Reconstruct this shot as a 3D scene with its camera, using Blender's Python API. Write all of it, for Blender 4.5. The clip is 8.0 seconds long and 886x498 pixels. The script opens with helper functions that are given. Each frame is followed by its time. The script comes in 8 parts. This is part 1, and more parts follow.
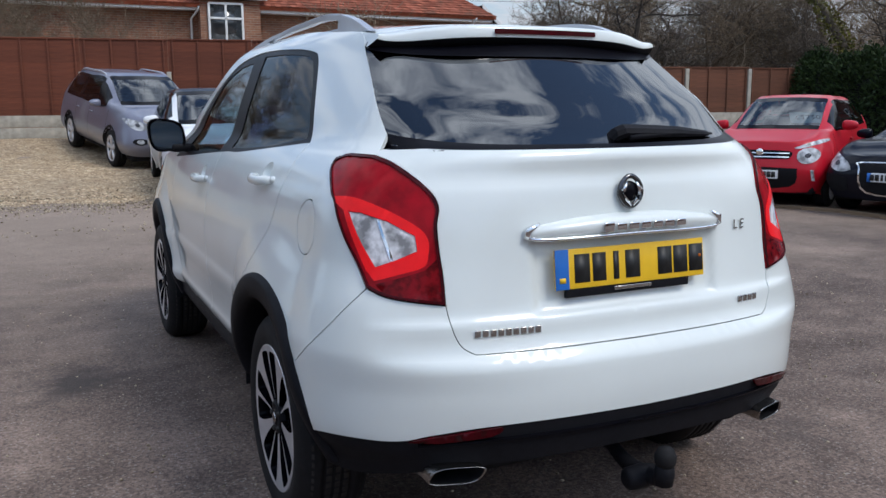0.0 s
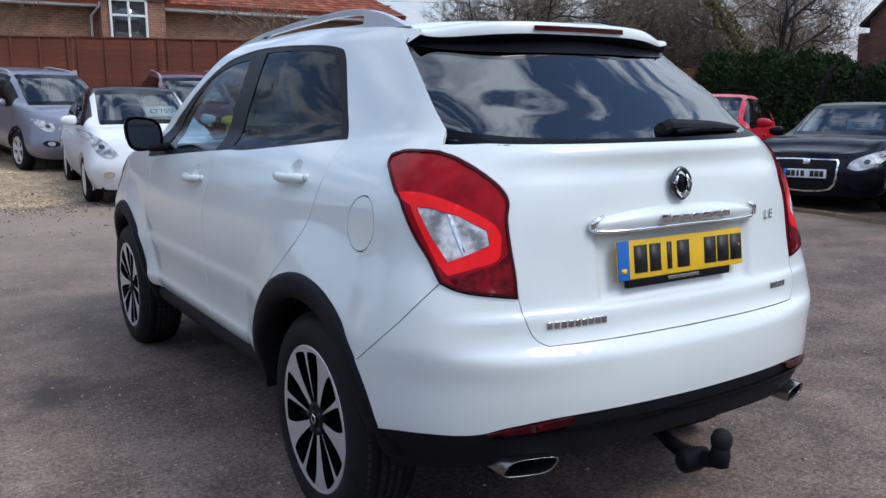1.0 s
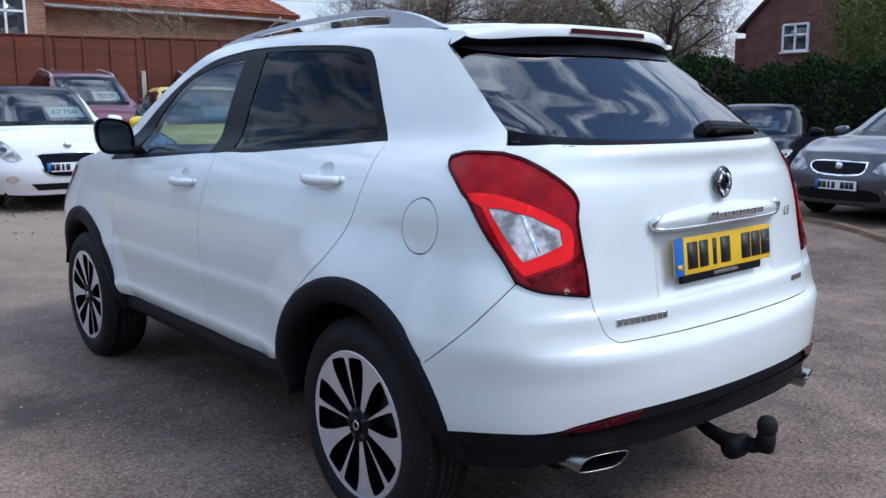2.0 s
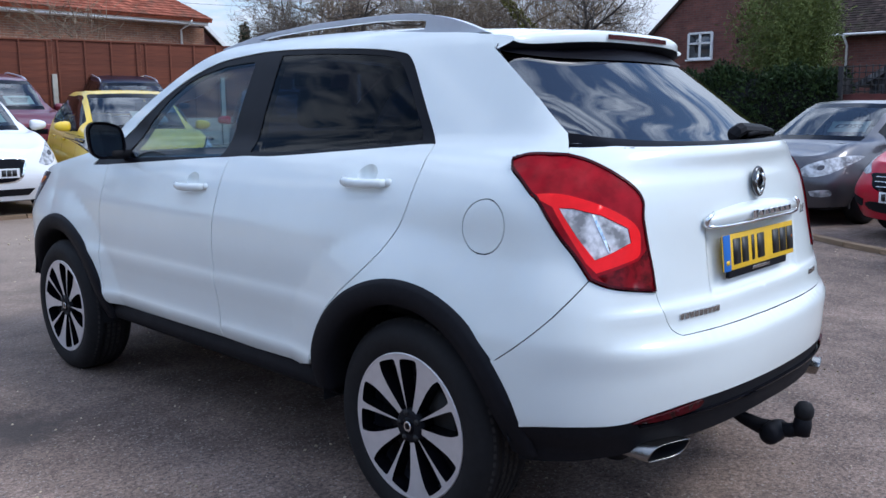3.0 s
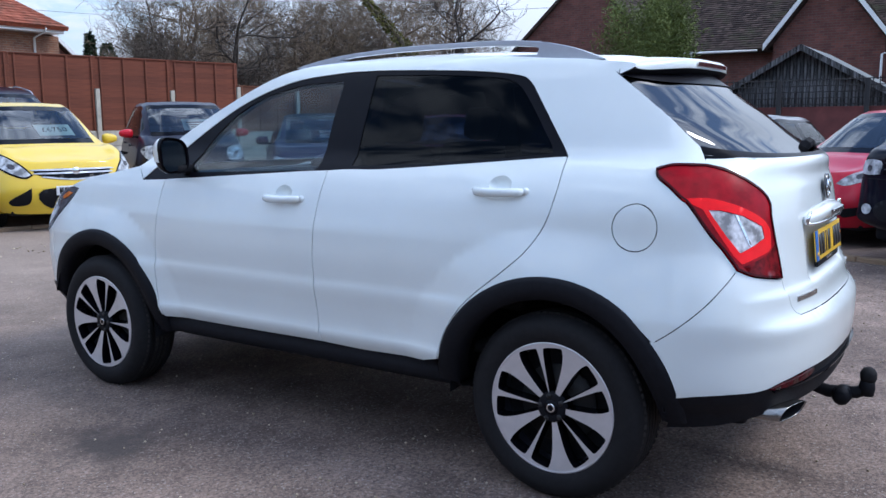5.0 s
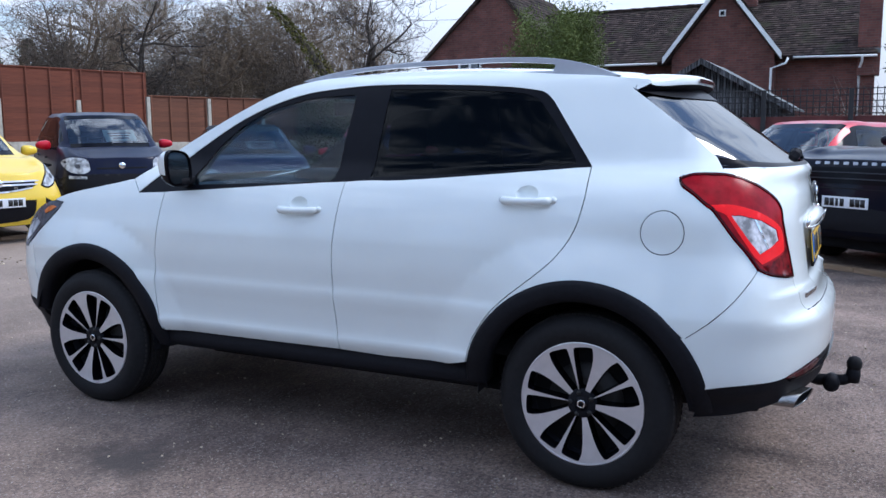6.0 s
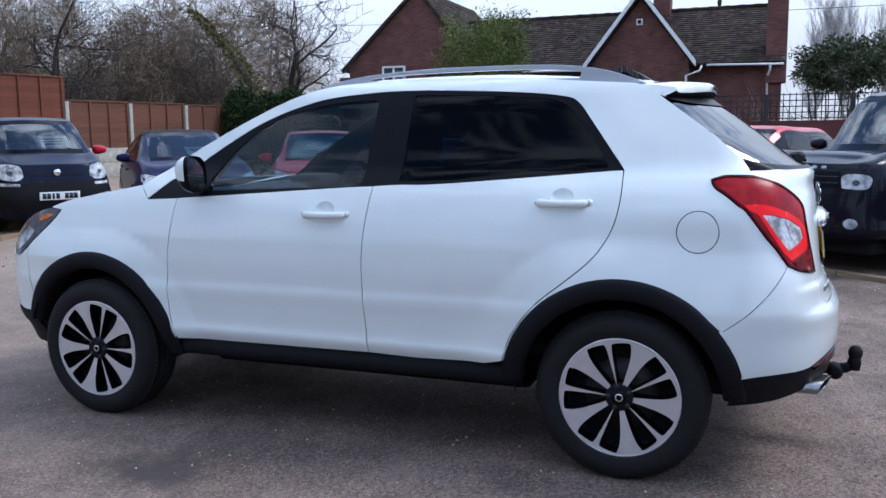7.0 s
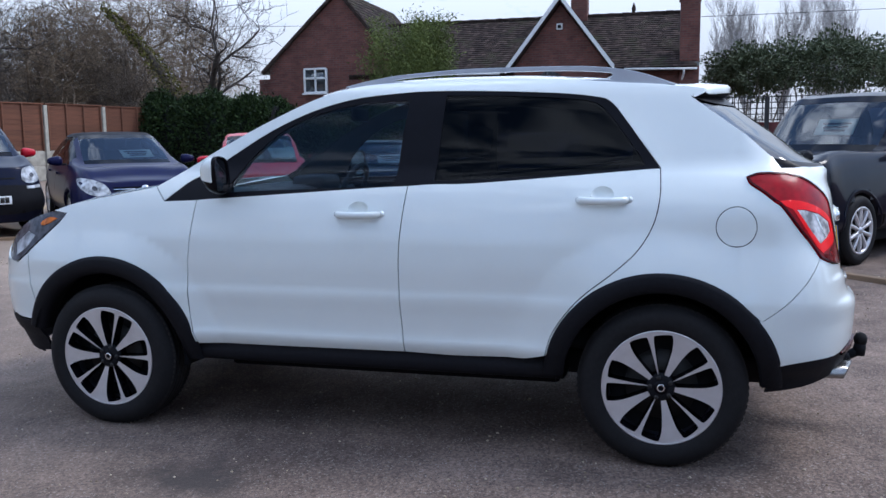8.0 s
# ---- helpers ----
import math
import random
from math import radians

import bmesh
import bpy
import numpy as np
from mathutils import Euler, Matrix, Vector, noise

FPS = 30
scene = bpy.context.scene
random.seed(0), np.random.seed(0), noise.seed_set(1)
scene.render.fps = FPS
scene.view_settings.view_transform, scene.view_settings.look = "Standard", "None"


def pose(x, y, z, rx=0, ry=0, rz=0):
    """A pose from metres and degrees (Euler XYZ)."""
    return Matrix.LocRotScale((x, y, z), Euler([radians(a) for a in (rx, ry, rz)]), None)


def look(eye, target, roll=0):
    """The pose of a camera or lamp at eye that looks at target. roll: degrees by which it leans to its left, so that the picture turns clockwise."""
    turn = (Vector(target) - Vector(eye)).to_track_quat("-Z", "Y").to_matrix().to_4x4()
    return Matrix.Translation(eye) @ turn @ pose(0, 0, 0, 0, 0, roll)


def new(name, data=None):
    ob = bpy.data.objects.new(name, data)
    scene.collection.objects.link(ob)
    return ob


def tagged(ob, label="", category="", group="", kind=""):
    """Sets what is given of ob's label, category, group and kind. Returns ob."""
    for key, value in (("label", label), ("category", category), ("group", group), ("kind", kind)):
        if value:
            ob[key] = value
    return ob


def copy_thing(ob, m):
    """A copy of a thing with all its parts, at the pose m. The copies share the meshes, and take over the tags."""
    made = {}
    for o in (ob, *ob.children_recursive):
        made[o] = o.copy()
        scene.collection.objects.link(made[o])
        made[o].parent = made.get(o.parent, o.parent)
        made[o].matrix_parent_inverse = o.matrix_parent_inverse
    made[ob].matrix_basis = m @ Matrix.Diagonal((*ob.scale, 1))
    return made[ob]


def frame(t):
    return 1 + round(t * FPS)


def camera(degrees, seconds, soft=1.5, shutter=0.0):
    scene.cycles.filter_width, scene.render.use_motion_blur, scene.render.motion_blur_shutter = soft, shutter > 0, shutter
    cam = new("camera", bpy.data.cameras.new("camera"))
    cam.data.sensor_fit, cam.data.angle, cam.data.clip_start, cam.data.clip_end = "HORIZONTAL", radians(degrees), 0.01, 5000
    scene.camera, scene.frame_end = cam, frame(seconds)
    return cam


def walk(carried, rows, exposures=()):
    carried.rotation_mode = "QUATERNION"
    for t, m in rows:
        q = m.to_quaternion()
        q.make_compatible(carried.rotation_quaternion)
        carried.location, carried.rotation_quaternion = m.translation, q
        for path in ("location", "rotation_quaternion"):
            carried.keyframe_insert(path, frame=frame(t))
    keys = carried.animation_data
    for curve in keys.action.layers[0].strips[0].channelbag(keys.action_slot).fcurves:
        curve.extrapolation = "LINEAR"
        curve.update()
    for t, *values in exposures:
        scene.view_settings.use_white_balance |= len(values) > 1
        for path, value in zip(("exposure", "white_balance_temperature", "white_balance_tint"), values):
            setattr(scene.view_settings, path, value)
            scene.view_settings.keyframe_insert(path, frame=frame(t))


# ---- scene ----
cam = camera(55.1, 8.0)
PATH = [
    (0, (-1.506, -2.693, 1.355), (-0.663, -0.909, 1.03), -0.4),
    (0.5, (-1.751, -2.607, 1.357), (-0.786, -0.885, 1.032), -0.3),
    (1, (-1.904, -2.487, 1.344), (-0.86, -0.813, 1.018), -0.5),
    (1.5, (-2.109, -2.346, 1.352), (-0.956, -0.745, 1.023), -0.5),
    (3, (-2.67, -1.915, 1.346), (-1.248, -0.544, 1.03), -0.4),
    (3.5, (-2.879, -1.804, 1.352), (-1.4, -0.495, 1.039), -0.4),
    (4, (-3.165, -1.673, 1.374), (-1.616, -0.445, 1.068), -0.4),
    (4.5, (-3.358, -1.505, 1.367), (-1.765, -0.333, 1.067), -0.4),
    (6, (-3.923, -0.959, 1.384), (-2.153, -0.068, 1.114), -0.5),
    (6.5, (-4.051, -0.753, 1.389), (-2.237, 0.047, 1.126), -0.5),
    (7, (-4.196, -0.524, 1.388), (-2.342, 0.179, 1.128), -0.6),
    (7.5, (-4.341, -0.262, 1.392), (-2.446, 0.322, 1.134), -0.6),
    (8, (-4.402, -0.004, 1.381), (-2.483, 0.497, 1.125), -0.7),
]
walk(cam, [(t, look(eye, target, roll)) for t, eye, target, roll in PATH],
     exposures=[(0, -0.09, 5990, 9.5), (1.5, 0.08, 5700, 10.5), (4, 0.30, 5460, 11), (6.5, 0.37, 5480, 11.5), (8, 0.22, 5510, 11.5)])

# ---- sky, sun, exposure ----
SUN = Vector((0.44, -0.72, 1.0)).normalized()
world = bpy.data.worlds.new("sky")
scene.world = world
world.use_nodes = True
wn, wl = world.node_tree.nodes, world.node_tree.links
wn.clear()
w_out = wn.new("ShaderNodeOutputWorld")
w_bg = wn.new("ShaderNodeBackground")
w_sky = wn.new("ShaderNodeTexSky")
w_sky.sky_type = "NISHITA"
w_sky.sun_disc = False
w_sky.sun_elevation = math.asin(SUN.z)
w_sky.sun_rotation = math.atan2(SUN.x, SUN.y)
w_sky.dust_density = 0.5
w_geo = wn.new("ShaderNodeTexCoord")
w_sep = wn.new("ShaderNodeSeparateXYZ")
wl.new(w_geo.outputs["Generated"], w_sep.inputs[0])
# broken cloud laid on a flat layer overhead
w_add = wn.new("ShaderNodeMath"); w_add.operation = "ADD"; w_add.inputs[1].default_value = 0.16
wl.new(w_sep.outputs["Z"], w_add.inputs[0])
w_max = wn.new("ShaderNodeMath"); w_max.operation = "MAXIMUM"; w_max.inputs[1].default_value = 0.05
wl.new(w_add.outputs[0], w_max.inputs[0])
w_dx = wn.new("ShaderNodeMath"); w_dx.operation = "DIVIDE"
w_dy = wn.new("ShaderNodeMath"); w_dy.operation = "DIVIDE"
wl.new(w_sep.outputs["X"], w_dx.inputs[0]); wl.new(w_max.outputs[0], w_dx.inputs[1])
wl.new(w_sep.outputs["Y"], w_dy.inputs[0]); wl.new(w_max.outputs[0], w_dy.inputs[1])
w_com = wn.new("ShaderNodeCombineXYZ"); w_com.inputs["Z"].default_value = 5.3
wl.new(w_dx.outputs[0], w_com.inputs["X"]); wl.new(w_dy.outputs[0], w_com.inputs["Y"])
w_noise = wn.new("ShaderNodeTexNoise")
w_noise.inputs["Scale"].default_value = 4.6
w_noise.inputs["Detail"].default_value = 7.0
w_noise.inputs["Roughness"].default_value = 0.58
w_noise.inputs["Distortion"].default_value = 0.35
wl.new(w_com.outputs[0], w_noise.inputs["Vector"])
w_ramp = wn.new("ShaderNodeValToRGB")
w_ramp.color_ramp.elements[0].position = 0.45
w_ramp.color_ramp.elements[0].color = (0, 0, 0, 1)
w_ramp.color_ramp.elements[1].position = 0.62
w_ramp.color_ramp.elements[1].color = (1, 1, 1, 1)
# cover raised low in the east so the rear screen reflects white cloud
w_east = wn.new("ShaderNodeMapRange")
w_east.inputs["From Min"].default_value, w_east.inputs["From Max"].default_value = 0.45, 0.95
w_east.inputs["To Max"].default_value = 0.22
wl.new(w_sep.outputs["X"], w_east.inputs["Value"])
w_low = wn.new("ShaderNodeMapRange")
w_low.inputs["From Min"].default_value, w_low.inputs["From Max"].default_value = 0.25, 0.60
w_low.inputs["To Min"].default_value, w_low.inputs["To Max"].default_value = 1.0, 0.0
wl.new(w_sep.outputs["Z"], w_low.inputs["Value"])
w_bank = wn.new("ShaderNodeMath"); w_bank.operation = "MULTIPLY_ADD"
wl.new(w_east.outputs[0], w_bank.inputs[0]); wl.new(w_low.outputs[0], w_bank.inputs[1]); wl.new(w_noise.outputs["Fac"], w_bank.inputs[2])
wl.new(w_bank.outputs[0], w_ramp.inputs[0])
w_mix = wn.new("ShaderNodeMix"); w_mix.data_type = "RGBA"
# cloud is brighter overhead than towards the horizon
w_up = wn.new("ShaderNodeMapRange")
w_up.inputs["To Min"].default_value, w_up.inputs["To Max"].default_value = 0.55, 1.20
wl.new(w_sep.outputs["Z"], w_up.inputs["Value"])
w_cl = wn.new("ShaderNodeVectorMath"); w_cl.operation = "SCALE"
w_cl.inputs[0].default_value = (10.6, 11.2, 12.0)
wl.new(w_up.outputs[0], w_cl.inputs["Scale"])
wl.new(w_cl.outputs[0], w_mix.inputs["B"])
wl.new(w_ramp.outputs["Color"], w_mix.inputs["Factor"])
w_dim = wn.new("ShaderNodeVectorMath"); w_dim.operation = "SCALE"
w_dim.inputs["Scale"].default_value = 1.15
wl.new(w_sky.outputs[0], w_dim.inputs[0])
wl.new(w_dim.outputs[0], w_mix.inputs["A"])
# pale haze towards the horizon
w_hz = wn.new("ShaderNodeMapRange")
w_hz.inputs["From Max"].default_value = 0.31
w_hz.inputs["To Min"].default_value, w_hz.inputs["To Max"].default_value = 0.88, 0.0
wl.new(w_sep.outputs["Z"], w_hz.inputs["Value"])
w_haze = wn.new("ShaderNodeMix"); w_haze.data_type = "RGBA"
w_haze.inputs["B"].default_value = (3.45, 3.38, 3.36, 1)
wl.new(w_hz.outputs[0], w_haze.inputs["Factor"])
wl.new(w_mix.outputs["Result"], w_haze.inputs["A"])
wl.new(w_haze.outputs["Result"], w_bg.inputs["Color"])
w_bg.inputs["Strength"].default_value = 0.15
wl.new(w_bg.outputs[0], w_out.inputs["Surface"])

sun = new("sun", bpy.data.lights.new("sun", "SUN"))
sun.data.energy, sun.data.angle, sun.data.color = 1.75, radians(20.0), (1.0, 0.915, 0.79)
sun.matrix_world = look(SUN * 50, (0, 0, 0))

# ---- materials ----
def principled(name):
    m = bpy.data.materials.new(name)
    m.use_nodes = True
    return m, m.node_tree.nodes, m.node_tree.links, m.node_tree.nodes["Principled BSDF"]


def coords(n, l, scale=(1, 1, 1), kind="Object"):
    tc, mp = n.new("ShaderNodeTexCoord"), n.new("ShaderNodeMapping")
    mp.inputs["Scale"].default_value = scale
    l.new(tc.outputs[kind], mp.inputs["Vector"])
    return mp.outputs["Vector"]


def noise_node(n, l, vec, scale, detail=4.0, rough=0.55):
    t = n.new("ShaderNodeTexNoise")
    t.inputs["Scale"].default_value, t.inputs["Detail"].default_value, t.inputs["Roughness"].default_value = scale, detail, rough
    l.new(vec, t.inputs["Vector"])
    return t.outputs["Fac"]


def ramp(n, l, fac, stops):
    r = n.new("ShaderNodeValToRGB")
    e = r.color_ramp.elements
    while len(e) < len(stops):
        e.new(0.5)
    for k, (p, c) in enumerate(stops):
        e[k].position, e[k].color = p, (*c, 1)
    l.new(fac, r.inputs[0])
    return r.outputs["Color"]


def mix_col(n, l, fac, a, b, how="MIX"):
    m = n.new("ShaderNodeMix")
    m.data_type, m.blend_type = "RGBA", how
    for sock, v in (("Factor", fac), ("A", a), ("B", b)):
        if isinstance(v, (int, float)):
            m.inputs[sock].default_value = v
        elif isinstance(v, tuple):
            m.inputs[sock].default_value = (*v, 1)
        else:
            l.new(v, m.inputs[sock])
    return m.outputs["Result"]


def bump(n, l, p, height, strength, distance=0.01):
    b = n.new("ShaderNodeBump")
    b.inputs["Strength"].default_value, b.inputs["Distance"].default_value = strength, distance
    l.new(height, b.inputs["Height"])
    l.new(b.outputs[0], p.inputs["Normal"])


def plain(name, col, rough=0.5, metal=0.0, vary=0.15, scale=20.0, relief=0.0, coat=0.0, spec=0.5):
    """A surface of one colour with fine uneven tone and roughness."""
    m, n, l, p = principled(name)
    v = coords(n, l)
    f = noise_node(n, l, v, scale)
    lo, hi = tuple(c * (1 - vary) for c in col), tuple(min(1, c * (1 + vary)) for c in col)
    l.new(ramp(n, l, f, [(0.3, lo), (0.7, hi)]), p.inputs["Base Color"])
    g = noise_node(n, l, v, scale * 0.2, 3)
    r = n.new("ShaderNodeMapRange")
    r.inputs["To Min"].default_value, r.inputs["To Max"].default_value = max(0, rough - 0.08), min(1, rough + 0.08)
    l.new(g, r.inputs["Value"])
    l.new(r.outputs[0], p.inputs["Roughness"])
    p.inputs["Metallic"].default_value = metal
    p.inputs["Specular IOR Level"].default_value = spec
    p.inputs["Coat Weight"].default_value = coat
    p.inputs["Coat Roughness"].default_value = 0.04
    if relief:
        bump(n, l, p, noise_node(n, l, v, scale * 4, 2), relief, 0.003)
    return m


def paint(name, col, metal=0.0, rough=0.32, flake=0.0, coat=0.6, spec=0.35):
    """Car paint under clear lacquer with a thin film of road dust."""
    m, n, l, p = principled(name)
    v = coords(n, l)
    f = noise_node(n, l, v, 2.2, 5)
    dusty = tuple(c * 0.94 + 0.004 for c in col)
    base = ramp(n, l, f, [(0.35, col), (0.75, dusty)])
    if flake:
        k = noise_node(n, l, v, 900, 1)
        base = mix_col(n, l, flake, base, ramp(n, l, k, [(0.4, tuple(c * 0.6 for c in col)), (0.6, tuple(min(1, c * 1.5) for c in col))]))
    l.new(base, p.inputs["Base Color"])
    p.inputs["Metallic"].default_value, p.inputs["Roughness"].default_value = metal, rough
    p.inputs["Specular IOR Level"].default_value = spec
    p.inputs["Coat Weight"].default_value = coat
    r = n.new("ShaderNodeMapRange")
    r.inputs["To Min"].default_value, r.inputs["To Max"].default_value = 0.02, 0.09
    l.new(noise_node(n, l, v, 5, 4), r.inputs["Value"])
    l.new(r.outputs[0], p.inputs["Coat Roughness"])
    return m


def glass(name, tint, rough=0.0, ior=1.45):
    m, n, l, p = principled(name)
    n.remove(p)
    out = n["Material Output"]
    tr, gl, mx, fr = n.new("ShaderNodeBsdfTransparent"), n.new("ShaderNodeBsdfGlossy"), n.new("ShaderNodeMixShader"), n.new("ShaderNodeFresnel")
    tr.inputs["Color"].default_value = (*tint, 1)
    gl.inputs["Roughness"].default_value = rough
    fr.inputs["IOR"].default_value = ior
    l.new(fr.outputs[0], mx.inputs[0]); l.new(tr.outputs[0], mx.inputs[1]); l.new(gl.outputs[0], mx.inputs[2])
    l.new(mx.outputs[0], out.inputs["Surface"])
    return m


def lens(name, col, rough=0.14, trans=0.0, low=0.55, scale=26):
    """A moulded lamp lens with mottled tone under a glossy face."""
    m, n, l, p = principled(name)
    v = coords(n, l)
    f = noise_node(n, l, v, scale, 3)
    l.new(ramp(n, l, f, [(0.36, tuple(c * low for c in col)), (0.62, col)]), p.inputs["Base Color"])
    p.inputs["Roughness"].default_value = 0.25
    p.inputs["Specular IOR Level"].default_value = 0.06
    p.inputs["Coat Weight"].default_value, p.inputs["Coat Roughness"].default_value = 0.35, rough
    p.inputs["Coat IOR"].default_value = 1.35
    p.inputs["Transmission Weight"].default_value = trans
    return m


def asphalt(name):
    """Worn tarmac: dusty brown-grey, with grit, pale chips, patches and a few oil stains."""
    m, n, l, p = principled(name)
    v = coords(n, l)
    big = noise_node(n, l, v, 0.45, 6, 0.62)
    mid = noise_node(n, l, v, 4.0, 9, 0.8)
    grit = noise_node(n, l, v, 52, 3, 0.7)
    fine = noise_node(n, l, v, 150, 3, 0.8)
    stone = n.new("ShaderNodeTexVoronoi"); stone.inputs["Scale"].default_value = 150
    l.new(v, stone.inputs["Vector"])
    base = ramp(n, l, big, [(0.30, (0.084, 0.062, 0.052)), (0.46, (0.130, 0.097, 0.080)), (0.58, (0.182, 0.136, 0.111)), (0.70, (0.258, 0.194, 0.156))])
    base = mix_col(n, l, 0.55, base, ramp(n, l, mid, [(0.36, (0.24, 0.23, 0.23)), (0.64, (0.74, 0.73, 0.73))]), "OVERLAY")
    blot = noise_node(n, l, v, 2.6, 4, 0.6)
    base = mix_col(n, l, 0.35, base, ramp(n, l, blot, [(0.40, (0.30, 0.29, 0.29)), (0.60, (0.70, 0.69, 0.69))]), "OVERLAY")
    base = mix_col(n, l, 0.46, base, ramp(n, l, grit, [(0.40, (0.14, 0.14, 0.14)), (0.5, (0.5, 0.5, 0.5)), (0.60, (0.82, 0.81, 0.80))]), "OVERLAY")
    base = mix_col(n, l, 0.34, base, ramp(n, l, fine, [(0.41, (0.2, 0.2, 0.2)), (0.59, (0.8, 0.8, 0.8))]), "OVERLAY")
    dark = ramp(n, l, noise_node(n, l, v, 56, 2, 0.6), [(0.62, (0, 0, 0)), (0.68, (0.75, 0.75, 0.75))])
    base = mix_col(n, l, dark, base, (0.055, 0.046, 0.043))
    sep = n.new("ShaderNodeSeparateColor")
    l.new(stone.outputs["Color"], sep.inputs[0])
    pale = ramp(n, l, sep.outputs["Red"], [(0.94, (0, 0, 0)), (0.96, (0.6, 0.6, 0.6))])
    base = mix_col(n, l, pale, base, (0.36, 0.32, 0.285))
    # dust trodden off the gravel
    axis = n.new("ShaderNodeSeparateXYZ")
    l.new(v, axis.inputs[0])
    off = n.new("ShaderNodeMath"); off.operation = "MULTIPLY_ADD"
    off.inputs[1].default_value = 6.0
    l.new(big, off.inputs[0]); l.new(axis.outputs["Y"], off.inputs[2])
    near = n.new("ShaderNodeMapRange")
    near.inputs["From Min"].default_value, near.inputs["From Max"].default_value, near.inputs["To Max"].default_value = 4.5, 10.5, 0.6
    l.new(off.outputs[0], near.inputs["Value"])
    base = mix_col(n, l, near.outputs[0], base, (0.36, 0.285, 0.225))
    # oil under a long-parked engine, and smaller drips
    far = n.new("ShaderNodeVectorMath"); far.operation = "DISTANCE"
    far.inputs[1].default_value = (-1.42, 1.83, 0)
    l.new(v, far.inputs[0])
    wob = n.new("ShaderNodeMath"); wob.operation = "MULTIPLY_ADD"
    wob.inputs[1].default_value = 0.9
    l.new(mid, wob.inputs[0]); l.new(far.outputs["Value"], wob.inputs[2])
    spot = ramp(n, l, wob.outputs[0], [(0.52, (0.9, 0.9, 0.9)), (0.80, (0, 0, 0))])
    base = mix_col(n, l, spot, base, (0.060, 0.050, 0.046))
    oil = ramp(n, l, noise_node(n, l, v, 1.1, 5, 0.65), [(0.62, (0, 0, 0)), (0.74, (0.55, 0.55, 0.55))])
    base = mix_col(n, l, oil, base, (0.070, 0.059, 0.054))
    l.new(base, p.inputs["Base Color"])
    p.inputs["Roughness"].default_value = 0.9
    p.inputs["Specular IOR Level"].default_value = 0.25
    bump(n, l, p, mix_col(n, l, 0.6, stone.outputs["Distance"], grit), 0.6, 0.008)
    return m


def gravel_mat(name):
    """Pea gravel: single stones of beige, brown and grey, with damp and trodden patches."""
    m, n, l, p = principled(name)
    v = coords(n, l)
    cell = n.new("ShaderNodeTexVoronoi"); cell.inputs["Scale"].default_value = 34
    l.new(v, cell.inputs["Vector"])
    sep = n.new("ShaderNodeSeparateColor")
    l.new(cell.outputs["Color"], sep.inputs[0])
    c = ramp(n, l, sep.outputs["Red"], [(0.0, (0.16, 0.105, 0.058)), (0.35, (0.37, 0.262, 0.150)), (0.7, (0.53, 0.39, 0.235)), (1.0, (0.74, 0.60, 0.42))])
    clump = noise_node(n, l, v, 3.2, 6, 0.75)
    c = mix_col(n, l, 0.6, c, ramp(n, l, clump, [(0.36, (0.25, 0.24, 0.23)), (0.62, (0.72, 0.71, 0.70))]), "OVERLAY")
    big = noise_node(n, l, v, 0.6, 5)
    c = mix_col(n, l, ramp(n, l, big, [(0.40, (0, 0, 0)), (0.66, (0.40, 0.40, 0.40))]), c, (0.25, 0.19, 0.125))
    l.new(c, p.inputs["Base Color"])
    p.inputs["Roughness"].default_value = 0.9
    bump(n, l, p, cell.outputs["Distance"], 0.9, 0.02)
    return m


def brick_mat(name, a, b, mortar, w=0.225, h=0.075, vertical_axis="Z"):
    m, n, l, p = principled(name)
    tc = n.new("ShaderNodeTexCoord")
    sp, cb, ad = n.new("ShaderNodeSeparateXYZ"), n.new("ShaderNodeCombineXYZ"), n.new("ShaderNodeMath")
    l.new(tc.outputs["Object"], sp.inputs[0])
    l.new(sp.outputs["X"], ad.inputs[0]); l.new(sp.outputs["Y"], ad.inputs[1])
    l.new(ad.outputs[0], cb.inputs["X"]); l.new(sp.outputs["Z"], cb.inputs["Y"])
    bt = n.new("ShaderNodeTexBrick")
    bt.inputs["Color1"].default_value, bt.inputs["Color2"].default_value, bt.inputs["Mortar"].default_value = (*a, 1), (*b, 1), (*mortar, 1)
    bt.inputs["Scale"].default_value = 1.0
    bt.inputs["Mortar Size"].default_value = 0.006
    bt.inputs["Brick Width"].default_value, bt.inputs["Row Height"].default_value = w, h
    l.new(cb.outputs[0], bt.inputs["Vector"])
    v = coords(n, l)
    c = mix_col(n, l, 0.5, bt.outputs["Color"], ramp(n, l, noise_node(n, l, v, 2.5, 6), [(0.3, (0.25, 0.25, 0.25)), (0.7, (0.72, 0.72, 0.72))]), "OVERLAY")
    l.new(c, p.inputs["Base Color"])
    p.inputs["Roughness"].default_value = 0.9
    bump(n, l, p, bt.outputs["Fac"], -0.5, 0.01)
    return m


